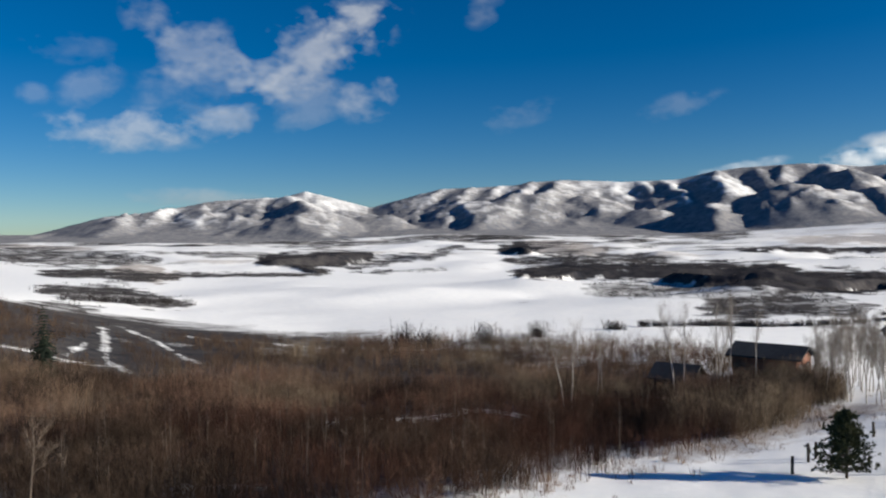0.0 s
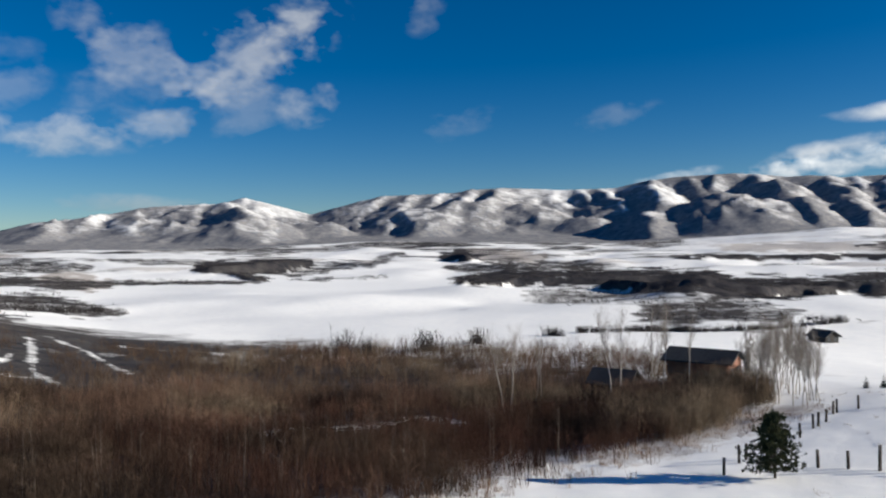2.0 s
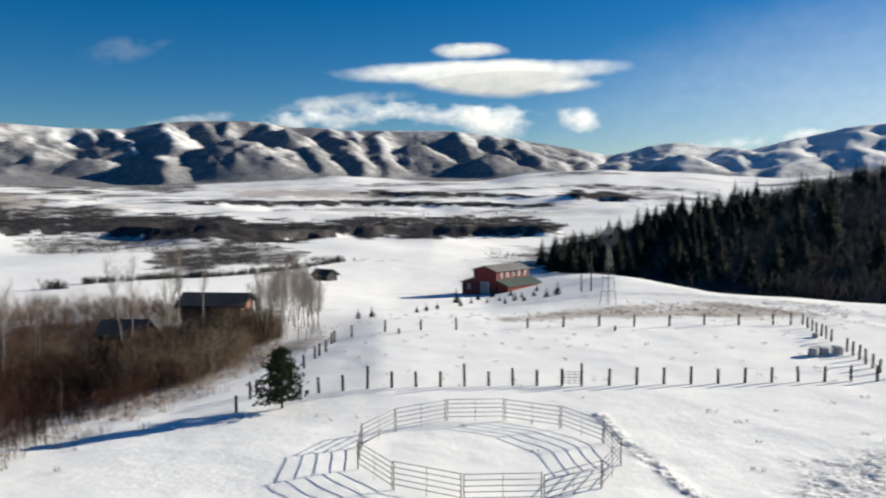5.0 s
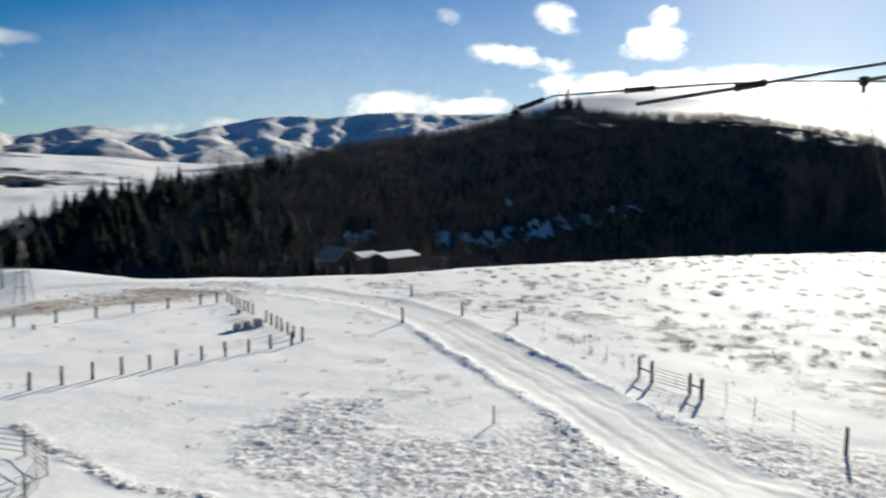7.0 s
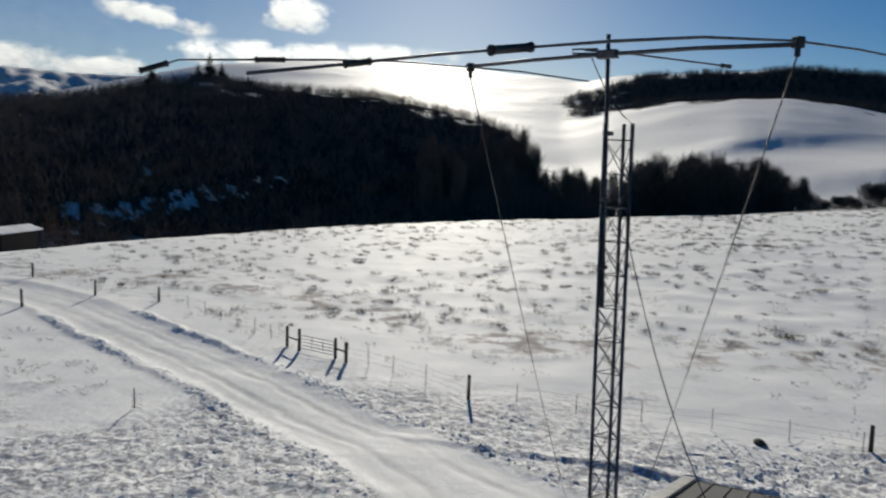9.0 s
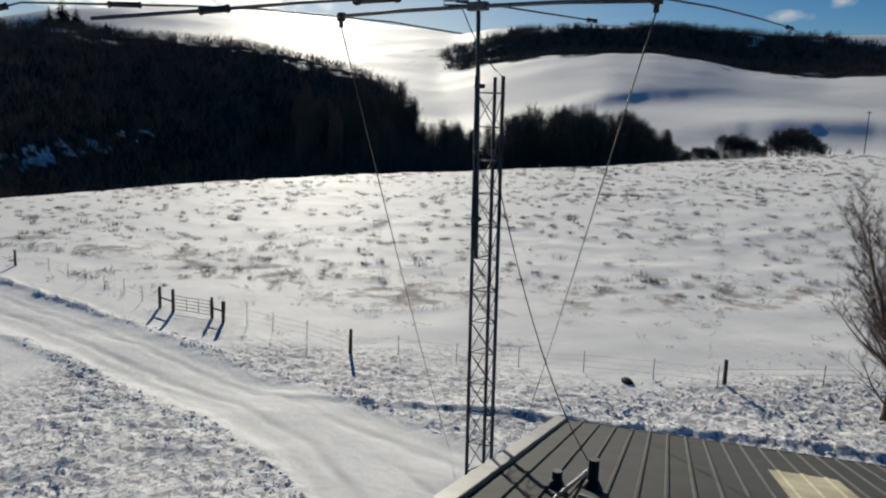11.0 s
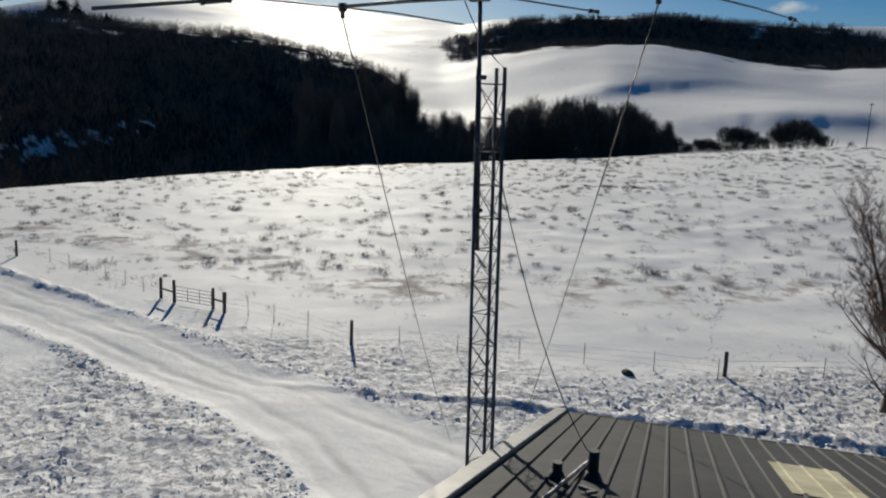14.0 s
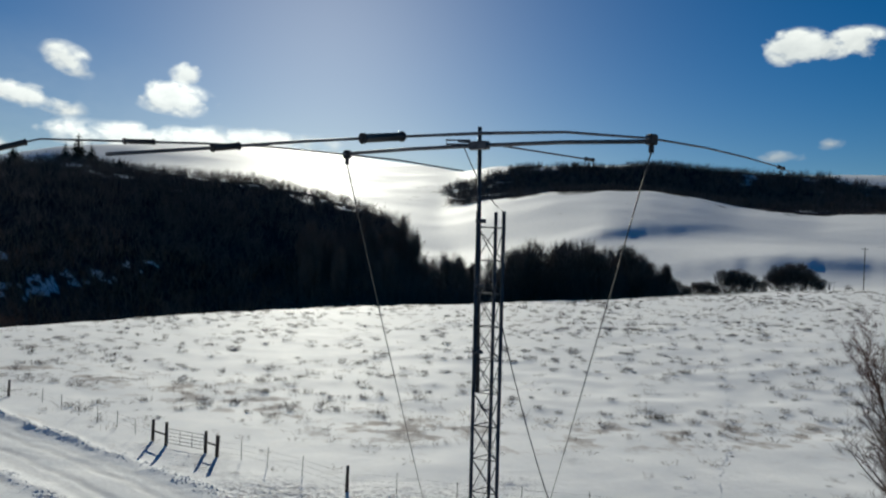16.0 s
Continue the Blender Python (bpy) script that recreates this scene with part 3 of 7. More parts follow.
def clearing(x, y):
    """How open the brush is: a path, a shelf and a strip of snow."""
    az, r = polar(x, y)
    n = fbm(x / 3.5, y / 3.5, 3, 98)
    path = np.exp(-((az + 23.6 - 0.2 * np.sin(r / 19)) / 0.22) ** 2) * np.clip((r - 112) / 12, 0, 1) * np.clip((186 - r) / 12, 0, 1) * (0.1 + 0.6 * n)
    shelf = np.exp(-((r - 128 - 3 * np.sin(az / 1.7)) / 1.6) ** 2) * np.clip((az + 33) / 2, 0, 1) * np.clip((-22 - az) / 2, 0, 1) * (0.2 + n)
    strip = np.exp(-((r - 84 - 0.5 * az - 2 * np.sin(az / 1.3)) / 2.6) ** 2) * np.clip((az + 11) / 2, 0, 1) * np.clip((7 - az) / 2, 0, 1) * np.clip((n - 0.40) * 8, 0, 1)
    return np.clip(np.maximum(np.maximum(path, shelf), strip), 0, 1)


# strips of open snow on the brushy slope: bearing and dip from point to point
STRIPS = [[(-23.63, 5.53), (-23.37, 7.73), (-21.85, 8.75)], [(-22.4, 5.6), (-19.98, 6.83), (-17.61, 8.32)], [(-18.2, 6.45), (-15.4, 6.9), (-12.1, 7.25), (-8.4, 7.7)], [(-26.44, 7.61), (-23.81, 7.77)],
          [(-2.1, 10.7), (1.8, 10.4), (5.0, 10.4)], [(-25.8, 7.3), (-24.6, 6.5)]]
STRIP_LINES = [[tuple(sight(a, d).xy) for a, d in line] for line in STRIPS]


def to_strips(x, y):
    return np.minimum.reduce([to_line(x, y, line)[0] for line in STRIP_LINES])


def in_clearing(x, y):
    return (clearing(x, y) > 0.34) | (to_strips(x, y) < 0.5 + 6 * fbm(x / 6, y / 6, 2, 99))


# open snow on the wooded hill: bearing, dip, half width in degrees, half depth
GAPS = [(80.8, 5.3, 1.0, 7), (82.6, 5.05, 0.9, 6), (84.4, 4.6, 1.0, 6), (86.2, 4.15, 1.0, 7), (88.0, 3.75, 0.9, 6), (89.8, 3.35, 0.8, 6), (91.4, 3.0, 0.7, 6), (92.8, 2.7, 0.6, 6), (79.3, 5.4, 0.7, 11),
        (84.0, 2.5, 0.35, 7), (72.9, 4.7, 1.2, 8), (97.0, -3.75, 1.6, 6), (100.0, -3.4, 1.6, 6), (103.2, -2.75, 1.4, 6), (106.4, -2.1, 1.2, 6), (64.5, 1.6, 1.6, 8)]
OPEN = [(a, math.hypot(*sight(a, d).xy) + 4, wa, wd) for a, d, wa, wd in GAPS]


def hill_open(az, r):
    out = np.zeros(np.shape(az), bool)
    for a, d, wa, wd in OPEN:
        out = out | (((az - a) / wa) ** 2 + ((r - d) / wd) ** 2 < 1)
    return out & (fbm(az * 1.6, r / 6.0, 3, 86) > 0.47)


def sa_of(az, lr):
    return az + 14.0 * (lr - 8.0)


def ground_layers(x, y, z):
    az, r = polar(x, y)
    wob = (fbm(x / 40, y / 40, 4, 61) - 0.5)
    lr = np.log(np.maximum(r, 1))
    far_wob = (fbm(az / 2.2, lr * 16, 4, 62) - 0.5) * np.clip((r - 240) / 100, 0, 1)
    brush = np.zeros_like(x)
    for a, d, wa, wd, s in BRUSH:
        q = ((az - a + wob * 3 + far_wob * 3) / wa) ** 2 + (np.log(r / d) / wd + wob * 0.6 + far_wob * 1.6) ** 2
        brush = np.maximum(brush, s * np.clip(1.5 - q * 1.1, 0, 1))
    brush = brush * (1 - 0.8 * clearing(x, y))
    kb = (az < 30) & (az > -40) & (r < 230) & (r > 60)
    brush[kb] = brush[kb] * (1 - (0.15 + 0.7 * fbm(x[kb] / 2.5, y[kb] / 2.5, 2, 88)) * np.exp(-(to_strips(x[kb], y[kb]) / (0.1 + 2.6 * np.clip(fbm(x[kb] / 4, y[kb] / 4, 3, 87) - 0.25, 0, 1))) ** 2))
    brush = brush * np.where((az < 31) & (r < 100), np.clip((r - edge_of_brush(az) + 2 + wob * 6) / 4, 0, 1), 1)
    brush = np.where(hill_open(az + wob, r), 0.2 * brush, brush)
    dip = np.degrees(np.arctan2(EYE[2] - z, np.maximum(r, 1)))
    dry = np.zeros_like(x)
    k = (r > 230) & (r < 2600) & (az > -45) & (az < 64)
    vb, db = bands(az[k], dip[k], r[k])
    brush[k] = np.maximum(brush[k], vb)
    dry[k] = db
    # streaks across the valley, then the mountains' wooded flanks
    lr = np.log(np.maximum(r, 1))
    streak = fbm(az / 7.0 + wob * 0.4, lr * 15, 4, 63)
    v = np.clip((r - 780) / 200, 0, 1) * np.clip((2300 - r) / 200, 0, 1) * np.clip((70 - az) / 6, 0, 1)
    brush = np.maximum(brush, v * np.clip((streak - 0.56) * 7, 0, 1) * 0.7)
    foot = np.clip((r - 1400) / 250, 0, 1) * np.clip((2450 - r) / 150, 0, 1) * np.clip((26 - az) / 12, 0.25, 1) * np.clip((50 - az) / 8, 0, 1)
    brush = np.maximum(brush, foot * np.clip((fbm(az / 4.5 + 3, lr * 24, 4, 66) - 0.44) * 6, 0, 1) * 0.85)
    alt = np.clip((z - 45) / 250, 0, 1)
    flank = np.clip((r - 2150) / 150, 0, 1)
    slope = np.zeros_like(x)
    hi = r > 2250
    # woods, with painted shade, darken the slopes that turn away from the sun
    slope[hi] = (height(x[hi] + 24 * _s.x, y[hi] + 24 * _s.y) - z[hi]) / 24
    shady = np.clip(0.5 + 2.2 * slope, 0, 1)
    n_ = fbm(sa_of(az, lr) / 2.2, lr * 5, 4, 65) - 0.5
    # cover thinned beyond bearing 44 to stand in for pale haze
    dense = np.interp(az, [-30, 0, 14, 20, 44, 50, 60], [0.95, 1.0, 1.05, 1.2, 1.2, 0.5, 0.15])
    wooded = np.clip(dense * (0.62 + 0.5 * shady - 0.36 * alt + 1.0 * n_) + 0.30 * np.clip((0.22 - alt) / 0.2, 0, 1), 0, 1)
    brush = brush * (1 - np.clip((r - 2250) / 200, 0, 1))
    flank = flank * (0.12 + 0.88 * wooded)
    straw = np.zeros_like(x)
    track = np.zeros_like(x)
    k = r < 260
    xk, yk, ak, rk = x[k], y[k], az[k], r[k]
    d1, _ = to_line(xk, yk, STRAW)
    d2, _ = to_line(xk, yk, STRAW_B)
    st = np.maximum(np.exp(-(d1 / 7.0) ** 2) * np.clip(4.0 * (fbm(xk / 1.9, yk / 1.9, 4, 83) - 0.38), 0.2, 1.25), np.exp(-(d2 / np.clip((xk - 52) / 3.2, 3.0, 9.0)) ** 2) * (0.5 + 1.9 * fbm(xk / 4, yk / 4, 3, 85)))
    st = np.maximum(st, 0.22 * np.clip((ak - 76) / 10, 0, 1) * np.clip((rk - 58) / 20, 0, 1) * np.clip((160 - ak) / 10, 0, 1))
    st = np.maximum(st, 0.7 * np.exp(-((rk - 128) / 9) ** 2) * np.clip((ak - 50) / 6, 0, 1) * np.clip((84 - ak) / 8, 0, 1))
    st = np.maximum(st, np.clip(0.5 + (xk - 14) / 9, 0.5, 1.5) * np.clip(1 - np.abs(to_line(xk, yk, [(3, 48), (12.3, 57), (19, 62), (25, 67), (31, 70), (38, 74)])[0] - 1) / 6, 0, 1))
    d3, _ = to_road(xk, yk)
    st = np.maximum(st, 0.5 * np.exp(-((d3 - 4.2) / 1.0) ** 2))
    tan = np.clip((r - 700) / 200, 0, 1) * np.clip((2300 - r) / 200, 0, 1) * np.clip((70 - az) / 6, 0, 1)
    straw = np.maximum(tan * np.clip((fbm(az / 8.0 + 9, lr * 13 + 4, 4, 67) - 0.56) * 6, 0, 1.0), dry)
    straw[k] = st * (1 - np.clip(3.2 - d3, 0, 1))
    d3 = d3 + (fbm(xk / 3, yk / 3, 3, 81) - 0.5) * 1.0
    tk = np.clip(3.3 - d3, 0, 1) * 0.36 + 0.5 * np.exp(-((d3 - 0.95) / 0.28) ** 2) + 0.34 * np.exp(-((d3 - 2.1) / 0.22) ** 2)
    d4, _ = to_line(xk, yk, DRIVE)
    tk = np.maximum(tk, 0.34 * np.exp(-(d4 / 1.6) ** 2) * (0.3 + 1.2 * fbm(xk / 3, yk / 3, 3, 80)))
    track[k] = tk
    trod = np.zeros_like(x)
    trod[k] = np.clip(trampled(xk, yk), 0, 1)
    glaze = 0.35 + 0.65 * np.clip((r - 320) / 150, 0, 1) + 2.2 * np.clip((r - 700) / 300, 0, 1) * np.clip((az - 70) / 6, 0, 1) * np.clip((120 - az) / 6, 0, 1)
    return brush, straw, track, flank, glaze, trod


ground = build_ground()


# ---------------------------------------------------------------- building blocks
def part(name, me, mat, parent=None, label=""):
    """One mesh object, under a thing or a part."""
    if isinstance(me, bmesh.types.BMesh):
        bm, me = me, bpy.data.meshes.new(name)
        bm.to_mesh(me)
        bm.free()
    if mat and not me.materials:
        me.materials.append(mat)
    ob = new(name, me)
    if parent:
        ob.parent = parent
    if label:
        ob["label"] = label
    return ob


def empty(name, m, label, category, group=""):
    ob = new(name)
    ob.matrix_world = m
    ob.empty_display_size = 0.2
    return tagged(ob, label, category, group)


def box(bm, size, at, turn=None, bevel=0.0):
    m = Matrix.Translation(at) @ (turn.to_4x4() if turn else Matrix()) @ Matrix.Diagonal((*size, 1))
    r = bmesh.ops.create_cube(bm, size=1.0, matrix=m)
    if bevel:
        es = {e for v in r["verts"] for e in v.link_edges}
        bmesh.ops.bevel(bm, geom=list(es), offset=bevel, segments=1, affect="EDGES")
    return bm


def boxes(*args):
    bm = bmesh.new()
    for a in args:
        box(bm, *a)
    return bm


def tube_mesh(name, points, radii, sides=8, smooth_faces=True):
    """A round bar through points, closed at both ends."""
    pts = [Vector(p) for p in points]
    verts, faces = [], []
    up = Vector((0, 0, 1))
    for i, p in enumerate(pts):
        d = (pts[min(i + 1, len(pts) - 1)] - pts[max(i - 1, 0)]).normalized()
        a = d.cross(up if abs(d.z) < 0.95 else Vector((1, 0, 0))).normalized()
        b = d.cross(a)
        r = radii[i] if isinstance(radii, (list, tuple)) else radii
        verts += [p + (a * math.cos(2 * math.pi * k / sides) + b * math.sin(2 * math.pi * k / sides)) * r for k in range(sides)]
    for i in range(len(pts) - 1):
        for k in range(sides):
            k2 = (k + 1) % sides
            faces.append([i * sides + k, i * sides + k2, (i + 1) * sides + k2, (i + 1) * sides + k])
    faces.append(list(range(sides - 1, -1, -1)))
    faces.append([(len(pts) - 1) * sides + k for k in range(sides)])
    me = bpy.data.meshes.new(name)
    me.from_pydata([tuple(v) for v in verts], [], faces)
    if smooth_faces:
        for p in me.polygons:
            p.use_smooth = len(p.vertices) == 4
    me.update()
    return me


def prisms(p0, p1, r0, r1, sides=3):
    """Many thin tapered sticks at once: vertices and faces."""
    p0, p1 = np.asarray(p0, float), np.asarray(p1, float)
    n = len(p0)
    d = p1 - p0
    d /= np.maximum(np.linalg.norm(d, axis=1, keepdims=True), 1e-6)
    ref = np.where(np.abs(d[:, 2:3]) < 0.9, np.array([[0, 0, 1.0]]), np.array([[1.0, 0, 0]]))
    a = np.cross(d, ref)
    a /= np.maximum(np.linalg.norm(a, axis=1, keepdims=True), 1e-6)
    b = np.cross(d, a)
    v = np.empty((n, 2 * sides, 3))
    for k in range(sides):
        o = a * math.cos(2 * math.pi * k / sides) + b * math.sin(2 * math.pi * k / sides)
        v[:, k] = p0 + o * np.reshape(r0, (-1, 1))
        v[:, sides + k] = p1 + o * np.reshape(r1, (-1, 1))
    f = []
    base = np.arange(n)[:, None] * 2 * sides
    for k in range(sides):
        k2 = (k + 1) % sides
        f.append(base + np.array([[k, k2, sides + k2, sides + k]]))
    return v.reshape(-1, 3), np.stack(f, 1).reshape(-1, 4)


def islands(name, dark, light, rough=0.9, patch=0.6):
    def build(nt, b):
        g = nt.nodes.new("ShaderNodeNewGeometry")
        f = mth(nt, "ADD", mth(nt, "MULTIPLY", g.outputs["Random Per Island"], 0.45), mth(nt, "MULTIPLY", noise_tex(nt, coords(nt), patch, 4), 0.7))
        nt.links.new(ramp(nt, f, 0.3, 0.85, (*dark, 1), (*light, 1)), b.inputs["Base Color"])
        b.inputs["Roughness"].default_value = rough
        b.inputs["Specular IOR Level"].default_value = 0.15
    return material(name, build)


M_SCRUB = islands("bare_scrub", (0.022, 0.014, 0.011), (0.15, 0.10, 0.068), 0.95, 0.07)
M_SAPLING = islands("pale_sapling_bark", (0.07, 0.055, 0.045), (0.21, 0.175, 0.145))


def scrub(name, dark, red, olive):
    """Bare stems whose tone changes from clump to clump."""
    def build(nt, b):
        g = nt.nodes.new("ShaderNodeNewGeometry")
        v = coords(nt)
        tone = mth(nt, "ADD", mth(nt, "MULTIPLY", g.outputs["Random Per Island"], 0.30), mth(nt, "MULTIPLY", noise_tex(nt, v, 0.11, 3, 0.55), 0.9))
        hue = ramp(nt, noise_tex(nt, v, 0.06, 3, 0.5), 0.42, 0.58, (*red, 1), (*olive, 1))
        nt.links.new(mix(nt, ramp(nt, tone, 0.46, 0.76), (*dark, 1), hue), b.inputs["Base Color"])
        b.inputs["Roughness"].default_value = 0.95
        b.inputs["Specular IOR Level"].default_value = 0.1
    return material(name, build)


# reddish scrub, darkened: shade inside the dense growth is put into its colour
M_SHADEDSCRUB = scrub("shaded_red_scrub", (0.007, 0.005, 0.0045), (0.105, 0.048, 0.034), (0.09, 0.062, 0.044))
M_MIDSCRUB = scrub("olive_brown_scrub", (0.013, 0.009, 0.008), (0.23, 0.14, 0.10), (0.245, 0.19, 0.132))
M_EDGE = islands("red_brown_grass", (0.07, 0.042, 0.03), (0.26, 0.175, 0.12), 0.95, 0.2)
M_FARBUSH = islands("grey_brown_bush", (0.018, 0.018, 0.021), (0.075, 0.065, 0.060), 0.95, 0.03)
M_WOODS = islands("shaded_woods", (0.05, 0.044, 0.044), (0.175, 0.145, 0.128), 1.0, 0.05)
M_TWIG = islands("bare_twigs", (0.06, 0.045, 0.035), (0.20, 0.155, 0.12))
M_ASPTWIG = islands("aspen_twigs", (0.09, 0.073, 0.06), (0.25, 0.21, 0.175))
M_ASPEN = grainy("aspen_bark", (0.16, 0.14, 0.12), (0.55, 0.51, 0.46), 3, 0.85, stretch=(1, 1, 2.5))
M_BARK = grainy("dark_bark", (0.035, 0.026, 0.02), (0.11, 0.085, 0.065), 8, 0.95)
M_NEEDLE = islands("conifer_needles", (0.006, 0.010, 0.008), (0.016, 0.023, 0.014))
M_PINE = islands("pine_needles", (0.018, 0.026, 0.014), (0.085, 0.09, 0.045))
M_TUFT = islands("dry_tufts", (0.07, 0.05, 0.037), (0.24, 0.175, 0.12))
M_SAGE = islands("grey_sage", (0.07, 0.06, 0.05), (0.23, 0.19, 0.15), 0.95, 0.3)
M_WIRE = grainy("dark_wire", (0.05, 0.05, 0.05), (0.10, 0.10, 0.10), 20, 0.6, 0.5, 0)
M_COIL = grainy("black_coil_cover", (0.012, 0.012, 0.014), (0.03, 0.03, 0.034), 20, 0.5)
M_RED = grainy("barn_red_boards", (0.13, 0.012, 0.012), (0.25, 0.03, 0.026), 2.5, 0.8, stretch=(6, 6, 0.4))
M_GREENROOF = grainy("green_metal_roof", (0.05, 0.075, 0.065), (0.10, 0.13, 0.115), 2, 0.5, 0.2)
M_SNOWROOF = grainy("snowy_roof", (0.55, 0.57, 0.62), (0.84, 0.84, 0.85), 0.8, 0.9)
M_BARNROOF = grainy("frosted_grey_metal", (0.08, 0.08, 0.08), (0.22, 0.21, 0.205), 0.9, 0.85, 0.0)
M_PALEPANE = grainy("dull_pale_paint", (0.20, 0.18, 0.18), (0.36, 0.33, 0.32), 3, 0.7)
M_WHITE = grainy("white_paint", (0.62, 0.60, 0.57), (0.8, 0.8, 0.78), 5, 0.6)
M_LOG = grainy("orange_log_wall", (0.10, 0.038, 0.022), (0.24, 0.09, 0.044), 2, 0.7, stretch=(0.4, 0.4, 6))
M_DARKWALL = grainy("dark_brown_wall", (0.010, 0.008, 0.007), (0.024, 0.019, 0.016), 3, 0.9)
M_SLATE = grainy("dark_metal_roof", (0.015, 0.017, 0.020), (0.036, 0.039, 0.043), 2, 0.8, 0.0)
M_GLASS = grainy("dark_window_glass", (0.01, 0.012, 0.015), (0.03, 0.035, 0.04), 2, 0.08, 0, 0)
M_ROOF = grainy("grey_ribbed_steel", (0.027, 0.029, 0.032), (0.050, 0.052, 0.055), 1.4, 0.75, 0.0, 0.15, 0.01, stretch=(1, 1, 1))
M_ROOF.node_tree.nodes["Principled BSDF"].inputs["Specular IOR Level"].default_value = 0.12      # chalky old paint
M_TRIM = grainy("pale_galvanised_trim", (0.13, 0.13, 0.13), (0.24, 0.235, 0.23), 3, 0.5, 0.4, 0.15)
M_FIBRE = grainy("yellowed_fibreglass", (0.20, 0.18, 0.11), (0.42, 0.39, 0.27), 2.5, 0.85, 0, 0.3)
M_RUBBER = grainy("black_vent_pipe", (0.008, 0.008, 0.009), (0.025, 0.025, 0.027), 9, 0.6)
M_BALE = grainy("frosted_hay_bale", (0.24, 0.23, 0.22), (0.62, 0.61, 0.60), 6, 0.95, 0, 0.6, 0.05)
M_STONE = grainy("dark_stone", (0.03, 0.028, 0.028), (0.09, 0.085, 0.08), 4, 0.9, 0, 0.6, 0.05)


def cloud(nt, b):
    """White vapour, thin towards ragged edges."""
    out = nt.nodes["Material Output"]
    uv = nt.nodes.new("ShaderNodeTexCoord").outputs["UV"]
    mp = nd(nt, "ShaderNodeMapping", Scale=(1, 1, 1.5))
    nt.links.new(coords(nt), mp.inputs["Vector"])
    obj = mp.outputs[0]
    sep = nt.nodes.new("ShaderNodeSeparateXYZ")
    nt.links.new(uv, sep.inputs[0])
    dx = mth(nt, "MULTIPLY", mth(nt, "SUBTRACT", sep.outputs[0], 0.5), 2.0)
    dy = mth(nt, "MULTIPLY", mth(nt, "SUBTRACT", sep.outputs[1], 0.42), 2.0)
    rr = mth(nt, "SQRT", mth(nt, "ADD", mth(nt, "MULTIPLY", dx, dx), mth(nt, "MULTIPLY", dy, dy)))
    n = noise_tex(nt, obj, 0.0036, 3, 0.45, 0.3)
    fine = noise_tex(nt, obj, 0.012, 4, 0.5, 0.2)
    lump = mth(nt, "ADD", mth(nt, "MULTIPLY", mth(nt, "SUBTRACT", n, 0.5), 2.6), mth(nt, "MULTIPLY", mth(nt, "SUBTRACT", fine, 0.5), 1.1))
    body = mth(nt, "ADD", mth(nt, "MULTIPLY", lump, mth(nt, "SUBTRACT", 1.0, attr(nt, "calm"))), 0.86)
    alpha = mth(nt, "MULTIPLY", lin(nt, mth(nt, "SUBTRACT", body, rr), 0.0, 0.85), lin(nt, mth(nt, "SUBTRACT", 1.0, rr), 0.0, 0.3))
    dens = attr(nt, "vapour")
    a = mth(nt, "MULTIPLY", alpha, dens, True)
    # sunlit top and grey underside are emitted colour, not lit by the sun
    shade = ramp(nt, mth(nt, "ADD", mth(nt, "MULTIPLY", sep.outputs[1], 0.6), mth(nt, "MULTIPLY", fine, 0.5)), 0.25, 0.75, (0.62, 0.64, 0.67, 1), (0.95, 0.95, 0.95, 1))
    em = nt.nodes.new("ShaderNodeEmission")
    nt.links.new(attr(nt, "lit"), em.inputs[1])
    nt.links.new(shade, em.inputs[0])
    tr = nt.nodes.new("ShaderNodeBsdfTransparent")
    mx = nt.nodes.new("ShaderNodeMixShader")
    nt.links.new(a, mx.inputs[0])
    nt.links.new(tr.outputs[0], mx.inputs[1])
    nt.links.new(em.outputs[0], mx.inputs[2])
    nt.links.new(mx.outputs[0], out.inputs["Surface"])


M_CLOUD = material("cloud", cloud)

# bearing, height in degrees, half width, half height, thickness of the vapour, slant
CLOUDS = [
    (-9.2, 13.9, 6.4, 2.6, 0.37, 27, 0.0, 0.5), (-6.6, 16.2, 3.8, 2.2, 0.32, 40, 0.0, 0.5), (-17.4, 13.6, 3.8, 2.5, 0.26, -16, 0.0, 0.5), (-19.8, 15.4, 2.2, 1.6, 0.20, -30, 0.0, 0.5), (-22.6, 7.9, 5.4, 1.5, 0.43, 3, 0.0, 0.5), (-14.6, 9.3, 3.8, 1.5, 0.32, 24, 0.0, 0.5),
    (-24.2, 10.7, 2.2, 1.3, 0.17, 30, 0.0, 0.5), (-5.4, 10.8, 2.2, 1.9, 0.30, 20, 0.0, 0.5), (-10.2, 11.0, 4.6, 2.4, 0.19, 20, 0.0, 0.5), (-17.0, 11.2, 4.4, 2.2, 0.14, 10, 0.0, 0.5), (-27.5, 9.9, 1.0, 0.7, 0.14, 0, 0.0, 0.5), (-25.0, 12.9, 3.0, 1.0, 0.09, 0, 0.0, 0.5),
    (4.9, 8.9, 3.8, 1.0, 0.11, 14, 0.0, 0.5), (17.0, 9.3, 2.8, 0.9, 0.12, 10, 0.0, 0.5), (3.0, 16.8, 1.6, 1.4, 0.13, 30, 0.0, 0.5), (-17.0, 3.2, 5.0, 0.8, 0.36, -2, 0.3, 0.34),
]
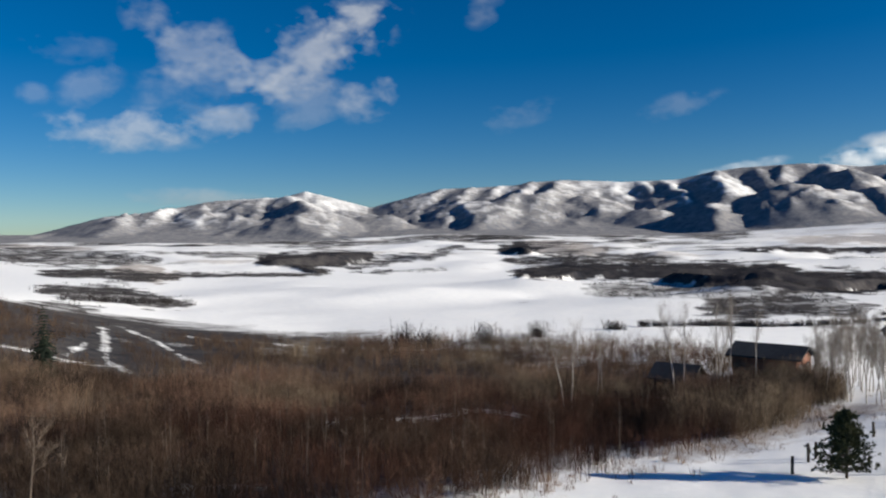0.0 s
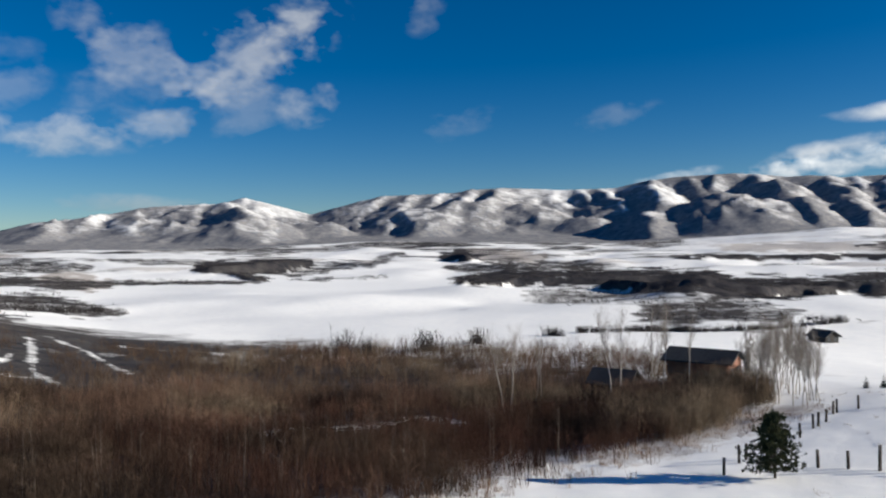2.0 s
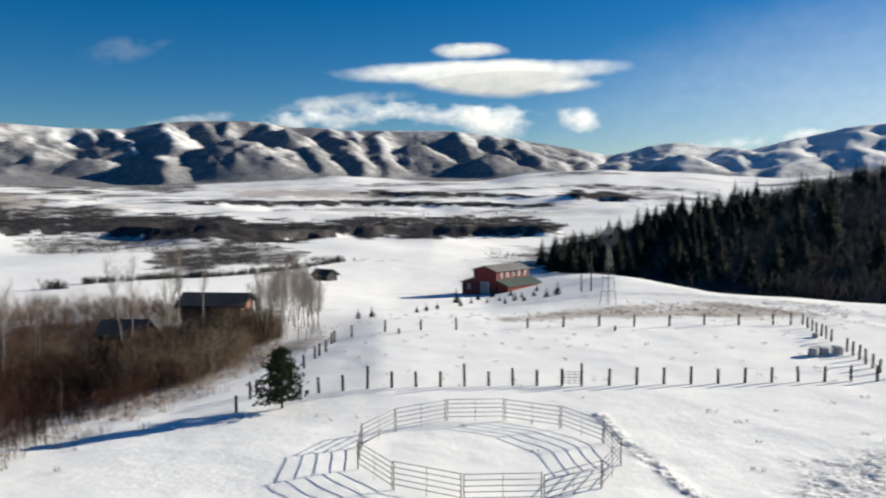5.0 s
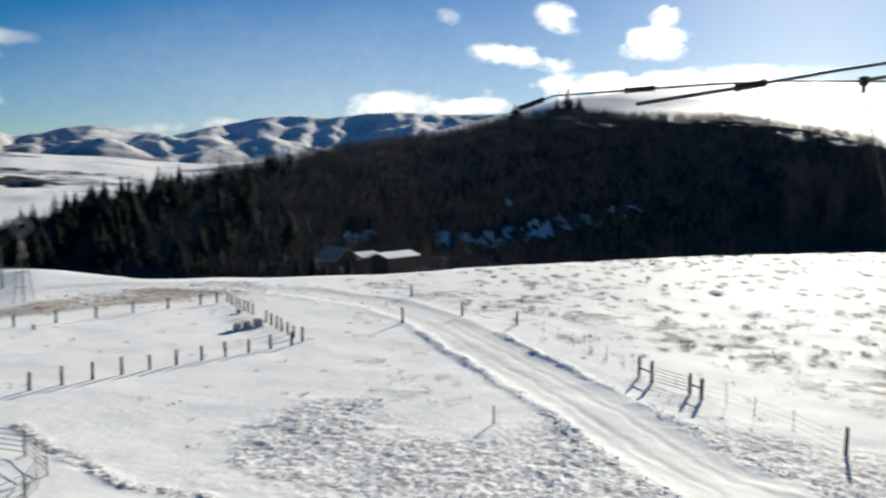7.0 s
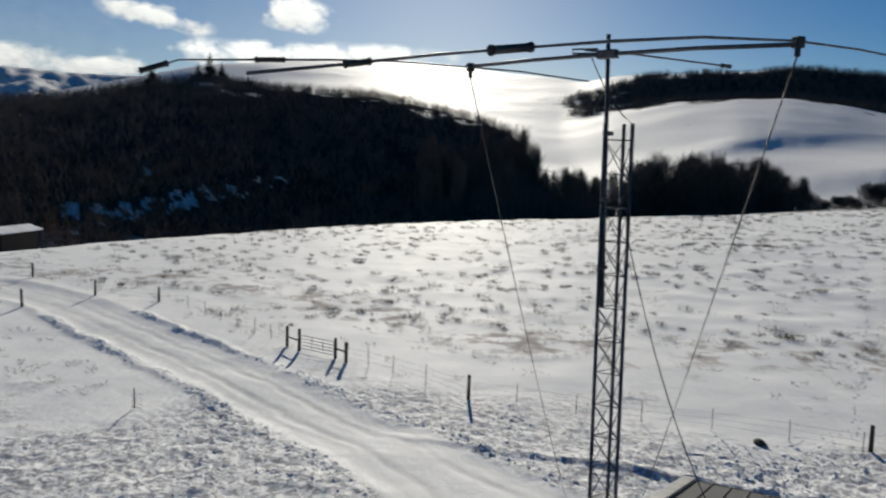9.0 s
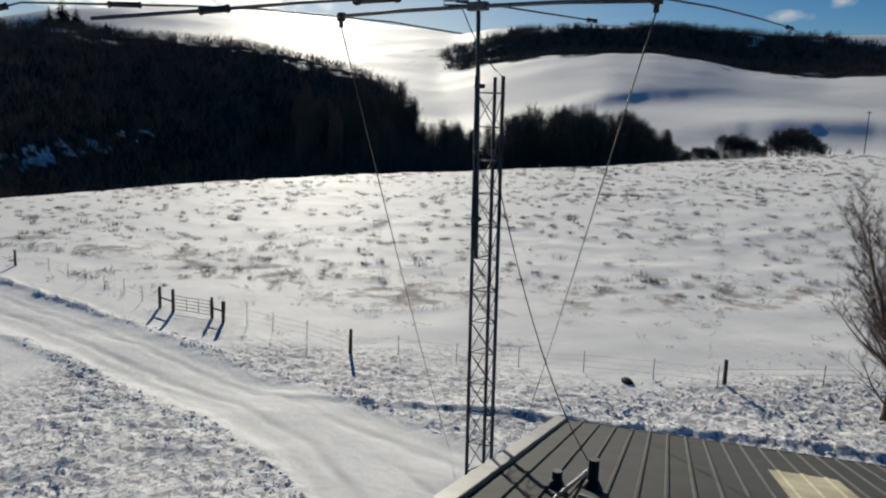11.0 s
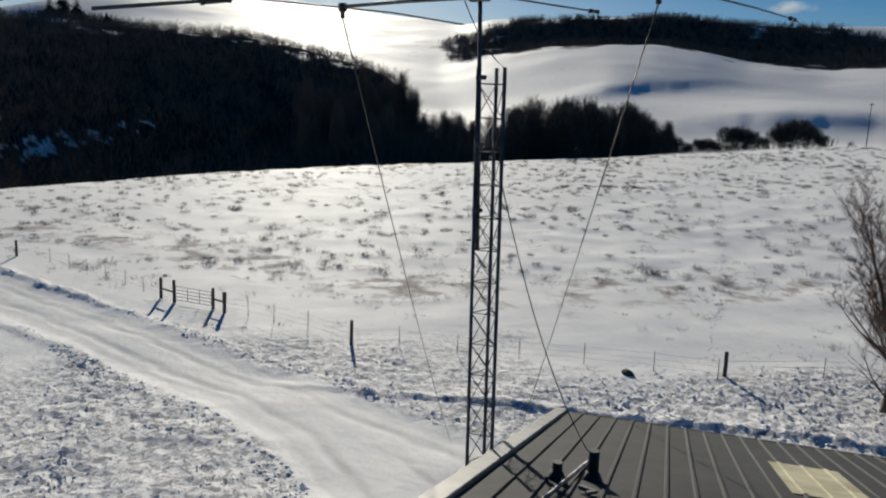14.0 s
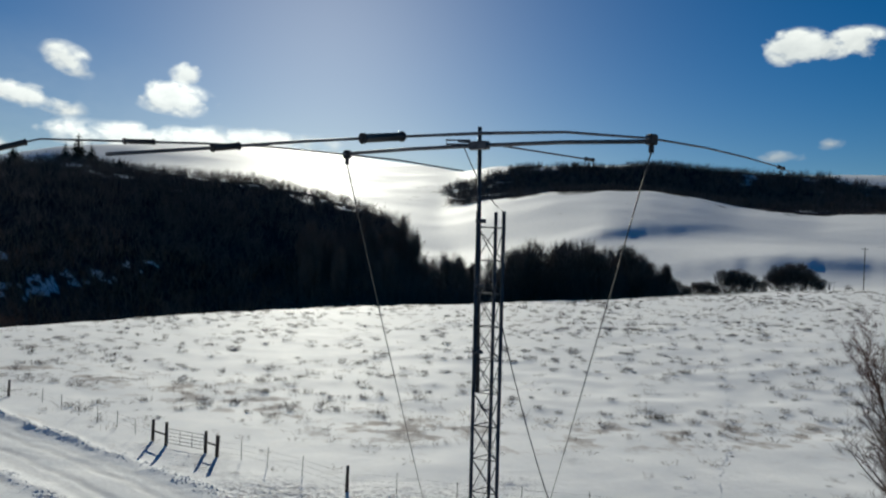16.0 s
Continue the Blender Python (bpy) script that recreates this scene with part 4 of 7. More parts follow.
CLOUDS += [
    (41.8, 8.55, 10.6, 0.85, 1.9, 1, 0.85, 0.66), (43.0, 8.15, 6.4, 1.35, 2.6, -1, 0.85, 0.52), (40.8, 10.0, 2.7, 0.62, 1.8, 1, 0.7, 0.6), (47.6, 7.4, 3.0, 0.5, 1.2, 2, 0.7, 0.6),
    (36.9, 5.6, 8.6, 0.85, 0.95, -1, 0.3, 0.68), (31.4, 6.3, 4.6, 0.6, 0.5, 6, 0.3, 0.6), (42.6, 5.1, 3.0, 1.2, 1.0, -6, 0.2, 0.68), (48.7, 5.1, 1.6, 1.0, 0.9, -20), (20.5, 4.6, 3.2, 0.55, 0.4, 10), (29.3, 5.0, 3.5, 0.7, 0.8, 2),
    (60.0, 3.25, 2.6, 0.45, 0.6, 4), (63.4, 3.7, 2.4, 0.5, 0.7, 4), (75.5, 5.2, 3.6, 0.95, 1.9, 3, 0.2, 0.95), (81.0, 5.1, 3.4, 0.7, 1.6, 2, 0.2, 1.0), (28.5, 4.75, 0.9, 0.5, 0.35, 0),
]
CLOUDS += [
    # last in this row: a wide glowing veil added to brighten the sky
    (87.3, 11.1, 1.6, 1.0, 1.2, -18, 0.0, 1.0), (84.7, 8.5, 3.3, 0.85, 1.7, -9, 0.1, 1.05), (93.9, 9.4, 2.6, 1.15, 1.9, -6, 0.05, 1.15), (94.7, 11.1, 1.1, 0.75, 1.5, 10, 0.0, 1.1), (79.3, 11.3, 0.9, 0.6, 0.5, 0, 0, 0.9), (70.0, 6.5, 27.0, 8.5, 0.30, 4, 0.94, 0.7),
    (93.0, 6.5, 10.5, 0.95, 1.7, 0, 0.1, 1.2), (99.5, 6.9, 5.5, 0.8, 1.3, 0, 0.1, 1.2), (136.9, 14.0, 3.0, 1.15, 1.9, -2, 0.0, 0.95), (140.0, 13.9, 2.6, 1.15, 1.9, 0, 0.0, 0.92), (139.3, 7.6, 0.9, 0.4, 0.7, 0), (136.4, 6.8, 1.6, 0.4, 0.6, 0),
]


def make_cloud(az, el, wa, we, dens, slant, calm=0.0, lit=0.7):
    n, m, dist = 24, 12, 4650.0
    verts, faces, uvs = [], [], []
    for j in range(m + 1):
        for i in range(n + 1):
            u, v = i / n * 2 - 1, j / m * 2 - 1
            c, s_ = math.cos(radians(slant)), math.sin(radians(slant))
            a = radians(az + 1.25 * (u * wa * c - v * we * s_))
            e = radians(el + 1.25 * (v * we * c + u * wa * s_))
            dd = dist + 60 * (u * u + v * v)
            verts.append((dd * math.cos(e) * math.sin(a), dd * math.cos(e) * math.cos(a), EYE[2] + dd * math.sin(e)))
            uvs.append((i / n, j / m))
    for j in range(m):
        for i in range(n):
            k = j * (n + 1) + i
            faces.append([k, k + 1, k + n + 2, k + n + 1])
    me = mesh("cloud", verts, faces, True)
    layer = me.uv_layers.new(name="UVMap")
    for lp in me.loops:
        layer.data[lp.index].uv = uvs[lp.vertex_index]
    at = me.attributes.new("vapour", "FLOAT", "POINT")
    at.data.foreach_set("value", np.full(len(verts), dens, np.float32))
    at = me.attributes.new("calm", "FLOAT", "POINT")
    at.data.foreach_set("value", np.full(len(verts), calm, np.float32))
    at = me.attributes.new("lit", "FLOAT", "POINT")      # glow set by hand, stronger for clouds near the sun
    at.data.foreach_set("value", np.full(len(verts), lit, np.float32))
    me.materials.append(M_CLOUD)
    ob = tagged(new("cloud", me), "white winter cloud over the mountains", "cloud", kind="structure")
    ob.visible_shadow = False
    return ob


for c in CLOUDS:
    make_cloud(*c)


# ---------------------------------------------------------------- the tower with its antenna
TOWER_TOP, TOWER_FOOT = Vector((8.50, -4.25, 15.41)), Vector((8.40, -4.42, 1.6))


def lattice_tower():
    """Three-legged mast of steel tube with crossed braces."""
    foot = TOWER_FOOT.copy()
    foot.z = float(height(foot.x, foot.y)) - 0.05
    t = empty("lattice_tower", Matrix.Translation(foot), "tall grey steel lattice tower standing beside the roof", "tower")
    lean = (TOWER_TOP - TOWER_FOOT) / (TOWER_TOP.z - TOWER_FOOT.z)
    span = TOWER_TOP.z - foot.z
    side = 0.32
    # bearing of each leg from the middle
    legs = []
    for k, b in enumerate((9.6, 129.6, 249.6)):
        o = Vector((math.sin(radians(b)), math.cos(radians(b)), 0)) * side / math.sqrt(3)
        legs.append(o)
        part("leg", tube_mesh("leg", [o, o + lean * span], 0.023, 8), M_STEEL, t)
    step = 0.40
    n = int((span - 0.2) / step)
    for f in range(3):
        a, b = legs[f], legs[(f + 1) % 3]
        for i in range(n):
            z0, z1 = 0.12 + i * step, 0.12 + (i + 1) * step
            part("rung", tube_mesh("rung", [a + lean * z1, b + lean * z1], 0.007, 5), M_STEEL, t)
            part("brace", tube_mesh("brace", [a + lean * z0, b + lean * z1], 0.0055, 5), M_STEEL, t)
            if f == 0:
                part("brace", tube_mesh("brace", [b + lean * z0, a + lean * z1], 0.0055, 5), M_STEEL, t)
    # pipe that carries the antenna, clamped inside the near leg
    m0, m1 = legs[0] * 0.72 + lean * (span - 2.2), Vector((8.567, -4.105, 16.43)) - foot
    mast = part("mast", tube_mesh("mast", [m0, m1], 0.026, 10), M_STEEL, t)
    for k in (0.12, 0.9, 1.7):
        p = legs[0] * 0.8 + lean * (span - k)
        part("clamp", boxes(((0.10, 0.10, 0.05), p, None, 0.008)), M_STEEL, t)
    part("footing", boxes(((0.8, 0.8, 0.3), Vector((0, 0, 0.0)), None, 0.03)), M_STONE, t)
    return t


HUB = Vector((8.566, -4.107, 16.204))
BOOM = Vector((-0.8660, -0.5000, 0))     # along the boom, towards its nearer end
ELEM = Vector((-0.5000, 0.8660, 0))      # along the elements, towards the camera's side


def beam_antenna():
    """Boom with three drooping elements, their traps and end fittings."""
    t = empty("beam_antenna", Matrix.Translation(HUB), "grey aluminium beam antenna with black traps, clamped on the mast", "antenna")
    part("boom", tube_mesh("boom", [BOOM * -2.22 + Vector((0, 0, -0.02)), BOOM * -1.1 + Vector((0, 0, 0.0)), Vector((0, 0, 0.0)), BOOM * 1.1 + Vector((0, 0, -0.01)), BOOM * 2.2 + Vector((0, 0, -0.05))], 0.024, 10), M_ALU, t)
    part("mounting_plate", boxes(((0.26, 0.10, 0.10), Vector((0, 0, 0)), Matrix.Rotation(math.atan2(BOOM.y, BOOM.x), 3, "Z"), 0.01)), M_ALU, t)
    part("matching_bar", tube_mesh("matching_bar", [BOOM * -0.14 + Vector((0, 0, 0.07)), BOOM * -0.50 + Vector((0, 0, 0.09)), BOOM * -0.50 + Vector((0, 0, 0.04)), BOOM * -0.16 + Vector((0, 0, 0.02))], 0.012, 6), M_ALU, t)
    rows = (
        # offset on the boom, (place along the element, height) pairs, traps
        (2.18, ((-6.0, 0.20), (-5.45, 0.226), (-3.4, 0.168), (-1.73, 0.096), (0.05, -0.022), (1.9, -0.214), (3.18, -0.40), (4.05, -0.54), (4.87, -0.675), (5.5, -0.79), (6.02, -0.88)), ((4.05, 4.42), (5.32, 5.48), (-5.5, -5.2))),
        (-2.18, ((-2.75, 0.013), (-1.0, 0.008), (0.0, -0.034), (1.39, -0.095), (2.36, -0.177), (3.34, -0.279), (4.2, -0.368), (4.62, -0.52)), ((2.99, 3.34), (4.33, 4.60))),
        (-0.1, ((-3.3, 0.19), (-2.19, 0.144), (-0.66, 0.083), (0.3, 0.02)), ((-3.3, -3.05),)),
    )
    for off, line, traps in rows:
        pts = [BOOM * off + ELEM * s_ + Vector((0, 0, z)) for s_, z in line]
        e = part("element", tube_mesh("element", pts, [0.0085 if abs(s_) > 3.6 else 0.0125 for s_, z in line], 8), M_ALU, t)
        ss, zz = [p[0] for p in line], [p[1] for p in line]
        for a, b in traps:
            pa = BOOM * off + ELEM * a + Vector((0, 0, float(np.interp(a, ss, zz))))
            pb = BOOM * off + ELEM * b + Vector((0, 0, float(np.interp(b, ss, zz))))
            d, w_ = (pb - pa), 0.62 if a > 5 else 1.0
            part("trap", tube_mesh("trap", [pa, pa + d * 0.04, pa + d * 0.06, pa + d * 0.94, pa + d * 0.96, pb], [q_ * w_ for q_ in (0.034, 0.034, 0.028, 0.028, 0.034, 0.034)], 10), M_COIL, e, "black coil cover")
    for off in (-2.2, 2.18):
        part("end_bracket", boxes(((0.10, 0.10, 0.11), BOOM * off + Vector((0, 0, -0.03)), None, 0.012), ((0.05, 0.05, 0.10), BOOM * off + Vector((0, 0, -0.12)), None, 0.01)), M_COIL, t)
    return t


def hanging_line(name, a, b, sag, label, radius=0.006):
    a, b = Vector(a), Vector(b)
    pts = []
    for i in range(13):
        q = i / 12
        p = a.lerp(b, q)
        p.z -= sag * 4 * q * (1 - q)
        pts.append(p - a)
    ob = part(name, tube_mesh(name, pts, radius, 5), M_WIRE)
    ob.location = a
    return tagged(ob, label, "cable")


lattice_tower()
beam_antenna()
ROOF_N, ROOF_E = Vector((0.759, -0.651, 0)), Vector((-0.651, -0.759, 0))   # down the slope, along the eave


def roof_at(down, along_, lift=0.0):
    p = ROOF_N * down + ROOF_E * along_
    return Vector((p.x, p.y, 13.4 - 0.28 * abs(down) + lift))


hanging_line("antenna_rope", HUB - BOOM * 2.2 + Vector((0, 0, -0.16)), (30.0, -13.8, 0.1), 0.25, "thin dark rope running from the antenna down to the snow", 0.009)
hanging_line("antenna_rope", HUB + BOOM * 2.18 + Vector((0, 0, -0.16)), (29.2, -16.9, 0.1), 0.1, "thin dark rope running from the antenna down to the snow", 0.009)


def feed_cable():
    """Coaxial cable from the antenna to a tower leg, down along it, then slack across to the roof vent."""
    leg = Vector((math.sin(radians(249.6)), math.cos(radians(249.6)), 0)) * (0.32 / math.sqrt(3) + 0.03)
    lean = (TOWER_TOP - TOWER_FOOT) / (TOWER_TOP.z - TOWER_FOOT.z)
    a, b, c = HUB - BOOM * 0.22 + Vector((0, 0, -0.02)), TOWER_TOP + leg, TOWER_TOP + leg - lean * 1.25
    d = roof_at(8.8, -0.8, 0.05)
    pts = [a.lerp(b, q / 6) + Vector((0, 0, -0.10 * 4 * q / 6 * (1 - q / 6))) for q in range(6)] + [b, b.lerp(c, 0.5)]
    pts += [c.lerp(d, q / 12) + Vector((0, 0, -0.35 * 4 * q / 12 * (1 - q / 12))) for q in range(13)]
    ob = part("antenna_cable", tube_mesh("antenna_cable", [p - a for p in pts], 0.007, 5), M_WIRE)
    ob.location = a
    return tagged(ob, "thin black coaxial cable hanging from antenna to roof vent", "cable")


feed_cable()


# ---------------------------------------------------------------- the house under the camera
def main_house():
    h = empty("house", Matrix.Translation((0, 0, 0)), "large house with grey ribbed steel roof under the camera", "house")
    left, right, eave = -1.60, 18.0, 12.9
    for sgn in (1, -1):
        q = [roof_at(sgn * 0.0, left), roof_at(sgn * eave, left), roof_at(sgn * eave, right), roof_at(sgn * 0.0, right)]
        if sgn < 0:
            q = [roof_at(0, left), roof_at(0, right), *[Vector((p.x, p.y, 13.4 - 0.28 * eave)) for p in (ROOF_N * -eave + ROOF_E * right, ROOF_N * -eave + ROOF_E * left)]]
        vs = [tuple(p) for p in q] + [(p.x, p.y, p.z - 0.06) for p in q]
        fs = [[0, 1, 2, 3], [7, 6, 5, 4], [0, 4, 5, 1], [1, 5, 6, 2], [2, 6, 7, 3], [3, 7, 4, 0]]
        rf = part("roof", mesh("roof", vs, fs), M_ROOF, h)
        # raised ribs of the sheets
        rib = None
        for i in range(int((right - left) / 0.284)):
            a = left + 0.29 + i * 0.284
            if rib is None:
                d = (roof_at(sgn * eave, 0) - roof_at(0, 0)) if sgn > 0 else Vector((*(ROOF_N * -eave).xy, -0.28 * eave))
                up = Vector((0, 0, 1))
                wv = ROOF_E
                vs, prof = [], ((-0.030, 0.002), (-0.012, 0.024), (0.012, 0.024), (0.030, 0.002))
                for base in (Vector((0, 0, 0)), d):
                    vs += [tuple(base + wv * x + up * z) for x, z in prof]
                fs = [[0, 1, 5, 4], [1, 2, 6, 5], [2, 3, 7, 6], [0, 3, 2, 1], [4, 5, 6, 7]]
                rib = mesh("rib", vs, fs)
                rib.materials.append(M_ROOF)
            o = new("rib", rib)
            o.parent = rf
            o.location = roof_at(0, a)
    # gable flashing, eave gutter, ridge cap
    def bar(a, b, w, hgt):
        d = b - a
        m = d.to_track_quat("X", "Z").to_matrix()
        bm = bmesh.new()
        box(bm, (d.length, w, hgt), (a + b) / 2, m, 0.01)
        return bm
    part("gable_flashing", bar(roof_at(0, left - 0.07, 0.02), roof_at(eave, left - 0.07, 0.02), 0.20, 0.07), M_TRIM, h, "pale galvanised flashing")
    part("gable_board", bar(roof_at(0, left - 0.15, -0.14), roof_at(eave, left - 0.15, -0.14), 0.03, 0.26), M_DARKWALL, h)
    part("ridge_cap", bar(roof_at(0, left, 0.02), roof_at(0, right, 0.02), 0.30, 0.05), M_TRIM, h)
    part("eave_trim", bar(roof_at(eave + 0.02, left, -0.05), roof_at(eave + 0.02, right, -0.05), 0.05, 0.12), M_DARKWALL, h)
    # walls
    inner = 0.5
    for sgn in (1, -1):
        p0, p1 = ROOF_N * sgn * (eave - inner) + ROOF_E * (left + inner), ROOF_N * sgn * (eave - inner) + ROOF_E * (right - inner)
        z1 = 13.4 - 0.28 * (eave - inner) - 0.1
        m = Matrix.Rotation(math.atan2(ROOF_E.y, ROOF_E.x), 3, "Z")
        part("wall", boxes((((p1 - p0).length, 0.2, z1 - 2.0), ((p0.x + p1.x) / 2, (p0.y + p1.y) / 2, (z1 + 2.0) / 2), m)), M_DARKWALL, h)
    for al in (left + inner, right - inner):
        w = eave - inner - 0.11
        pr = [(-w, 2.0), (w, 2.0), (w, 13.28 - 0.28 * w), (0, 13.28), (-w, 13.28 - 0.28 * w)]
        vs = [tuple(ROOF_N * x + ROOF_E * (al + o) + Vector((0, 0, z))) for o in (-0.1, 0.1) for x, z in pr]
        fs = [[4, 3, 2, 1, 0], [5, 6, 7, 8, 9]] + [[i, (i + 1) % 5, 5 + (i + 1) % 5, 5 + i] for i in range(5)]
        part("gable_wall", mesh("gable_wall", vs, fs), M_DARKWALL, h)
    # translucent sheet let into the roof
    vs = [tuple(roof_at(d, a, z)) for z in (0.004, 0.012) for d, a in ((8.5, 1.40), (10.6, 1.40), (10.6, 2.24), (8.5, 2.24))]
    fs = [[4, 5, 6, 7], [3, 2, 1, 0], [0, 1, 5, 4], [1, 2, 6, 5], [2, 3, 7, 6], [3, 0, 4, 7]]
    sk = part("skylight_panel", mesh("skylight_panel", vs, fs), M_FIBRE, h, "yellowed translucent fibreglass sheet")
    for i in range(3):
        a = left + 0.29 + 0.284 * (10 + i)
        vs = []
        for d in (8.5, 10.6):
            vs += [tuple(roof_at(d, a + x, z)) for x, z in ((-0.032, 0.013), (-0.014, 0.030), (0.014, 0.030), (0.032, 0.013))]
        part("sheet_rib", mesh("sheet_rib", vs, [[0, 1, 5, 4], [1, 2, 6, 5], [2, 3, 7, 6], [0, 3, 2, 1], [4, 5, 6, 7]]), M_FIBRE, sk)
    return h


main_house()


def roof_vent(down, along_, h, r):
    p = roof_at(down, along_)
    v = empty("roof_vent", Matrix.Translation(p), "black plumbing vent pipe on the ribbed roof", "vent pipe", "roof vents")
    part("pipe", tube_mesh("pipe", [(0, 0, -0.02), (0, 0, h)], r, 12), M_RUBBER, v)
    part("boot", tube_mesh("boot", [(0, 0, -0.01), (0, 0, 0.03), (0, 0, 0.10)], [r * 2.0, r * 1.7, r * 1.12], 12), M_RUBBER, v, "black rubber boot")


roof_vent(7.4, -0.61, 0.32, 0.055)
roof_vent(7.13, -0.93, 0.19, 0.05)
pole = part("conduit_pole", tube_mesh("conduit_pole", [roof_at(8.15, -0.72, 0.06), roof_at(6.9, -0.82, 0.055), roof_at(5.4, -0.93, 0.05)], 0.020, 8), M_ALU)
tagged(pole, "bare metal pole lying along the ribbed roof", "pole")
bits = part("roof_bracket", boxes(((0.16, 0.05, 0.04), roof_at(6.75, -0.60, 0.045), Matrix.Rotation(0.5, 3, "Z"), 0.008), ((0.05, 0.12, 0.03), roof_at(6.68, -0.55, 0.04), None, 0.008)), M_STEEL)
tagged(bits, "small metal bracket lying on the roof", "bracket")


# ---------------------------------------------------------------- fences
def post_mesh(h, r, seed):
    rnd = random.Random(seed)
    lean = (rnd.uniform(-0.03, 0.03), rnd.uniform(-0.03, 0.03))
    return tube_mesh("post", [(0, 0, -0.3), (lean[0] * 0.4, lean[1] * 0.4, h * 0.5), (lean[0], lean[1], h - 0.02), (lean[0], lean[1], h)], [r * 1.05, r, r * 0.96, r * 0.8], 8)


POSTS = [post_mesh(1.2 + 0.06 * (k % 3), 0.105 + 0.008 * (k % 2), k) for k in range(6)]
TPOST = tube_mesh("steel_post", [(0, 0, -0.3), (0, 0, 1.35)], 0.022, 5, False)
for me in POSTS:
    me.materials.append(M_POST)
TPOST.materials.append(M_WIRE)


def add_post(fence, x, y, scale=1.0, rnd=random.Random(3), steel=False):
    o = new("steel_post" if steel else "post", TPOST if steel else rnd.choice(POSTS))
    o.parent = fence
    o.location = (x, y, float(height(x, y)))
    o.rotation_euler = (rnd.uniform(-0.03, 0.03), rnd.uniform(-0.03, 0.03), rnd.uniform(0, 6))
    o.scale = (1, 1, scale * rnd.uniform(0.94, 1.06))
    return o


def wires(fence, pts, levels, r=0.004):
    for lv in levels:
        q = []
        for (x, y) in pts:
            q.append((x, y, float(height(x, y)) + lv))
        part("wire", tube_mesh("wire", q, r, 4, False), M_WIRE, fence)


def run(a, b, n):
    return [(a[0] + (b[0] - a[0]) * i / n, a[1] + (b[1] - a[1]) * i / n) for i in range(n + 1)]


def on(x, y, up=0.0):
    return Vector((x, y, float(height(x, y)) + up))


def shifted(rows):
    return [(x - 0.07, y + 0.37) for x, y in rows]


paddock = empty("paddock_fence", Matrix(), "weathered wooden post fence round the snowy paddock", "fence")
near_row = run((29.2, 51.4), (42.4, 41.3), 9) + run((45.1, 39.2), (64.6, 25.8), 11) + [(66.2, 25.4)]
far_row = run((53.1, 63.8), (80.2, 45.2), 8)[0:1] + run((59.7, 59.6), (82.4, 44.0), 7) + [(84.2, 42.9), (85.3, 42.1)]
right_row = run((83.4, 40.6), (77.2, 35.2), 5) + run((73.8, 32.2), (67.6, 26.8), 5)
left_row = [(22.6, 51.5), (25.3, 55.0), (26.2, 55.8), (33.2, 61.0), (35.8, 63.6), (36.6, 64.2), (38.0, 65.4), (40.3, 68.2), (40.9, 68.6), (43.1, 68.8), (46.2, 67.2), (49.7, 65.6)]
for k, (x, y) in enumerate(shifted(near_row + far_row + right_row + left_row)):
    add_post(paddock, x, y, 1.35 if k in (2, 6, 10) else 0.98)
add_post(paddock, 43.93, 40.57, 1.1)
add_post(paddock, 65.6, 52.9, 0.45)
add_post(paddock, 46.6, 65.7, 0.45)


def bar_gate(a, b, h, label):
    a, b = Vector(a), Vector(b)
    g = empty("metal_gate", Matrix.Translation(a), label, "gate")
    d = b - a
    for k in range(5):
        z = Vector((0, 0, 0.22 + (h - 0.22) * k / 4))
        part("rail", tube_mesh("rail", [z, d + z], 0.020, 6), M_STEEL, g)
    for q in (0.0, 0.34, 0.67, 1.0):
        part("upright", tube_mesh("upright", [d * q + Vector((0, 0, 0.2)), d * q + Vector((0, 0, h + 0.02))], 0.020, 6), M_STEEL, g)
    return g


bar_gate(on(43.98, 40.47), on(44.98, 39.67), 1.1, "small grey tubular gate in the paddock fence")

range_fence = empty("range_fence", Matrix(), "wire fence on steel posts and dark wooden posts along the road", "fence")
east = [(54.1, -7.3), (52.7, -8.7), (51.0, -10.1), (48.4, -11.8), (44.6, -13.6), (43.4, -16.3), (40.9, -19.1), (39.0, -22.3), (37.2, -25.7), (34.9, -29.0), (32.4, -31.5), (30.2, -37.2), (27.5, -44), (25, -51)]
for k, (x, y) in enumerate(east):
    if k == 4:
        add_post(range_fence, x, y, 1.25)
    elif k == 0:
        add_post(range_fence, x, y, 1.15)
    else:
        add_post(range_fence, x, y, 0.95, steel=True)
add_post(range_fence, 32.7, -32.3, 1.2)
wires(range_fence, east, (0.35, 0.7, 1.05))
west = [(59.3, -3.5), (61.8, -2.4), (64.3, -1.2), (66.3, 0.2), (69.2, 1.6), (71.6, 3.0), (74.6, 4.6), (78.3, 7.5), (81.7, 13.7), (93.5, 22.0)]
for k, (x, y) in enumerate(west):
    if k in (0, 7, 8, 9):
        add_post(range_fence, x, y, 1.15)
    else:
        add_post(range_fence, x, y, 0.9, steel=True)
wires(range_fence, west, (0.35, 0.7, 1.05))
# braced ends by the gate
for a, b in (((59.3, -3.5), (57.8, -4.3)), ((55.3, -6.7), (54.1, -7.3))):
    add_post(range_fence, *b, 1.2)
    add_post(range_fence, *a, 1.2)
    part("brace_rail", tube_mesh("brace_rail", [on(*a, 0.75), on(*b, 0.75)], 0.06, 7), M_POST, range_fence)
bar_gate(on(57.7, -4.4), on(55.4, -6.6), 1.2, "grey tubular field gate between braced wooden posts")

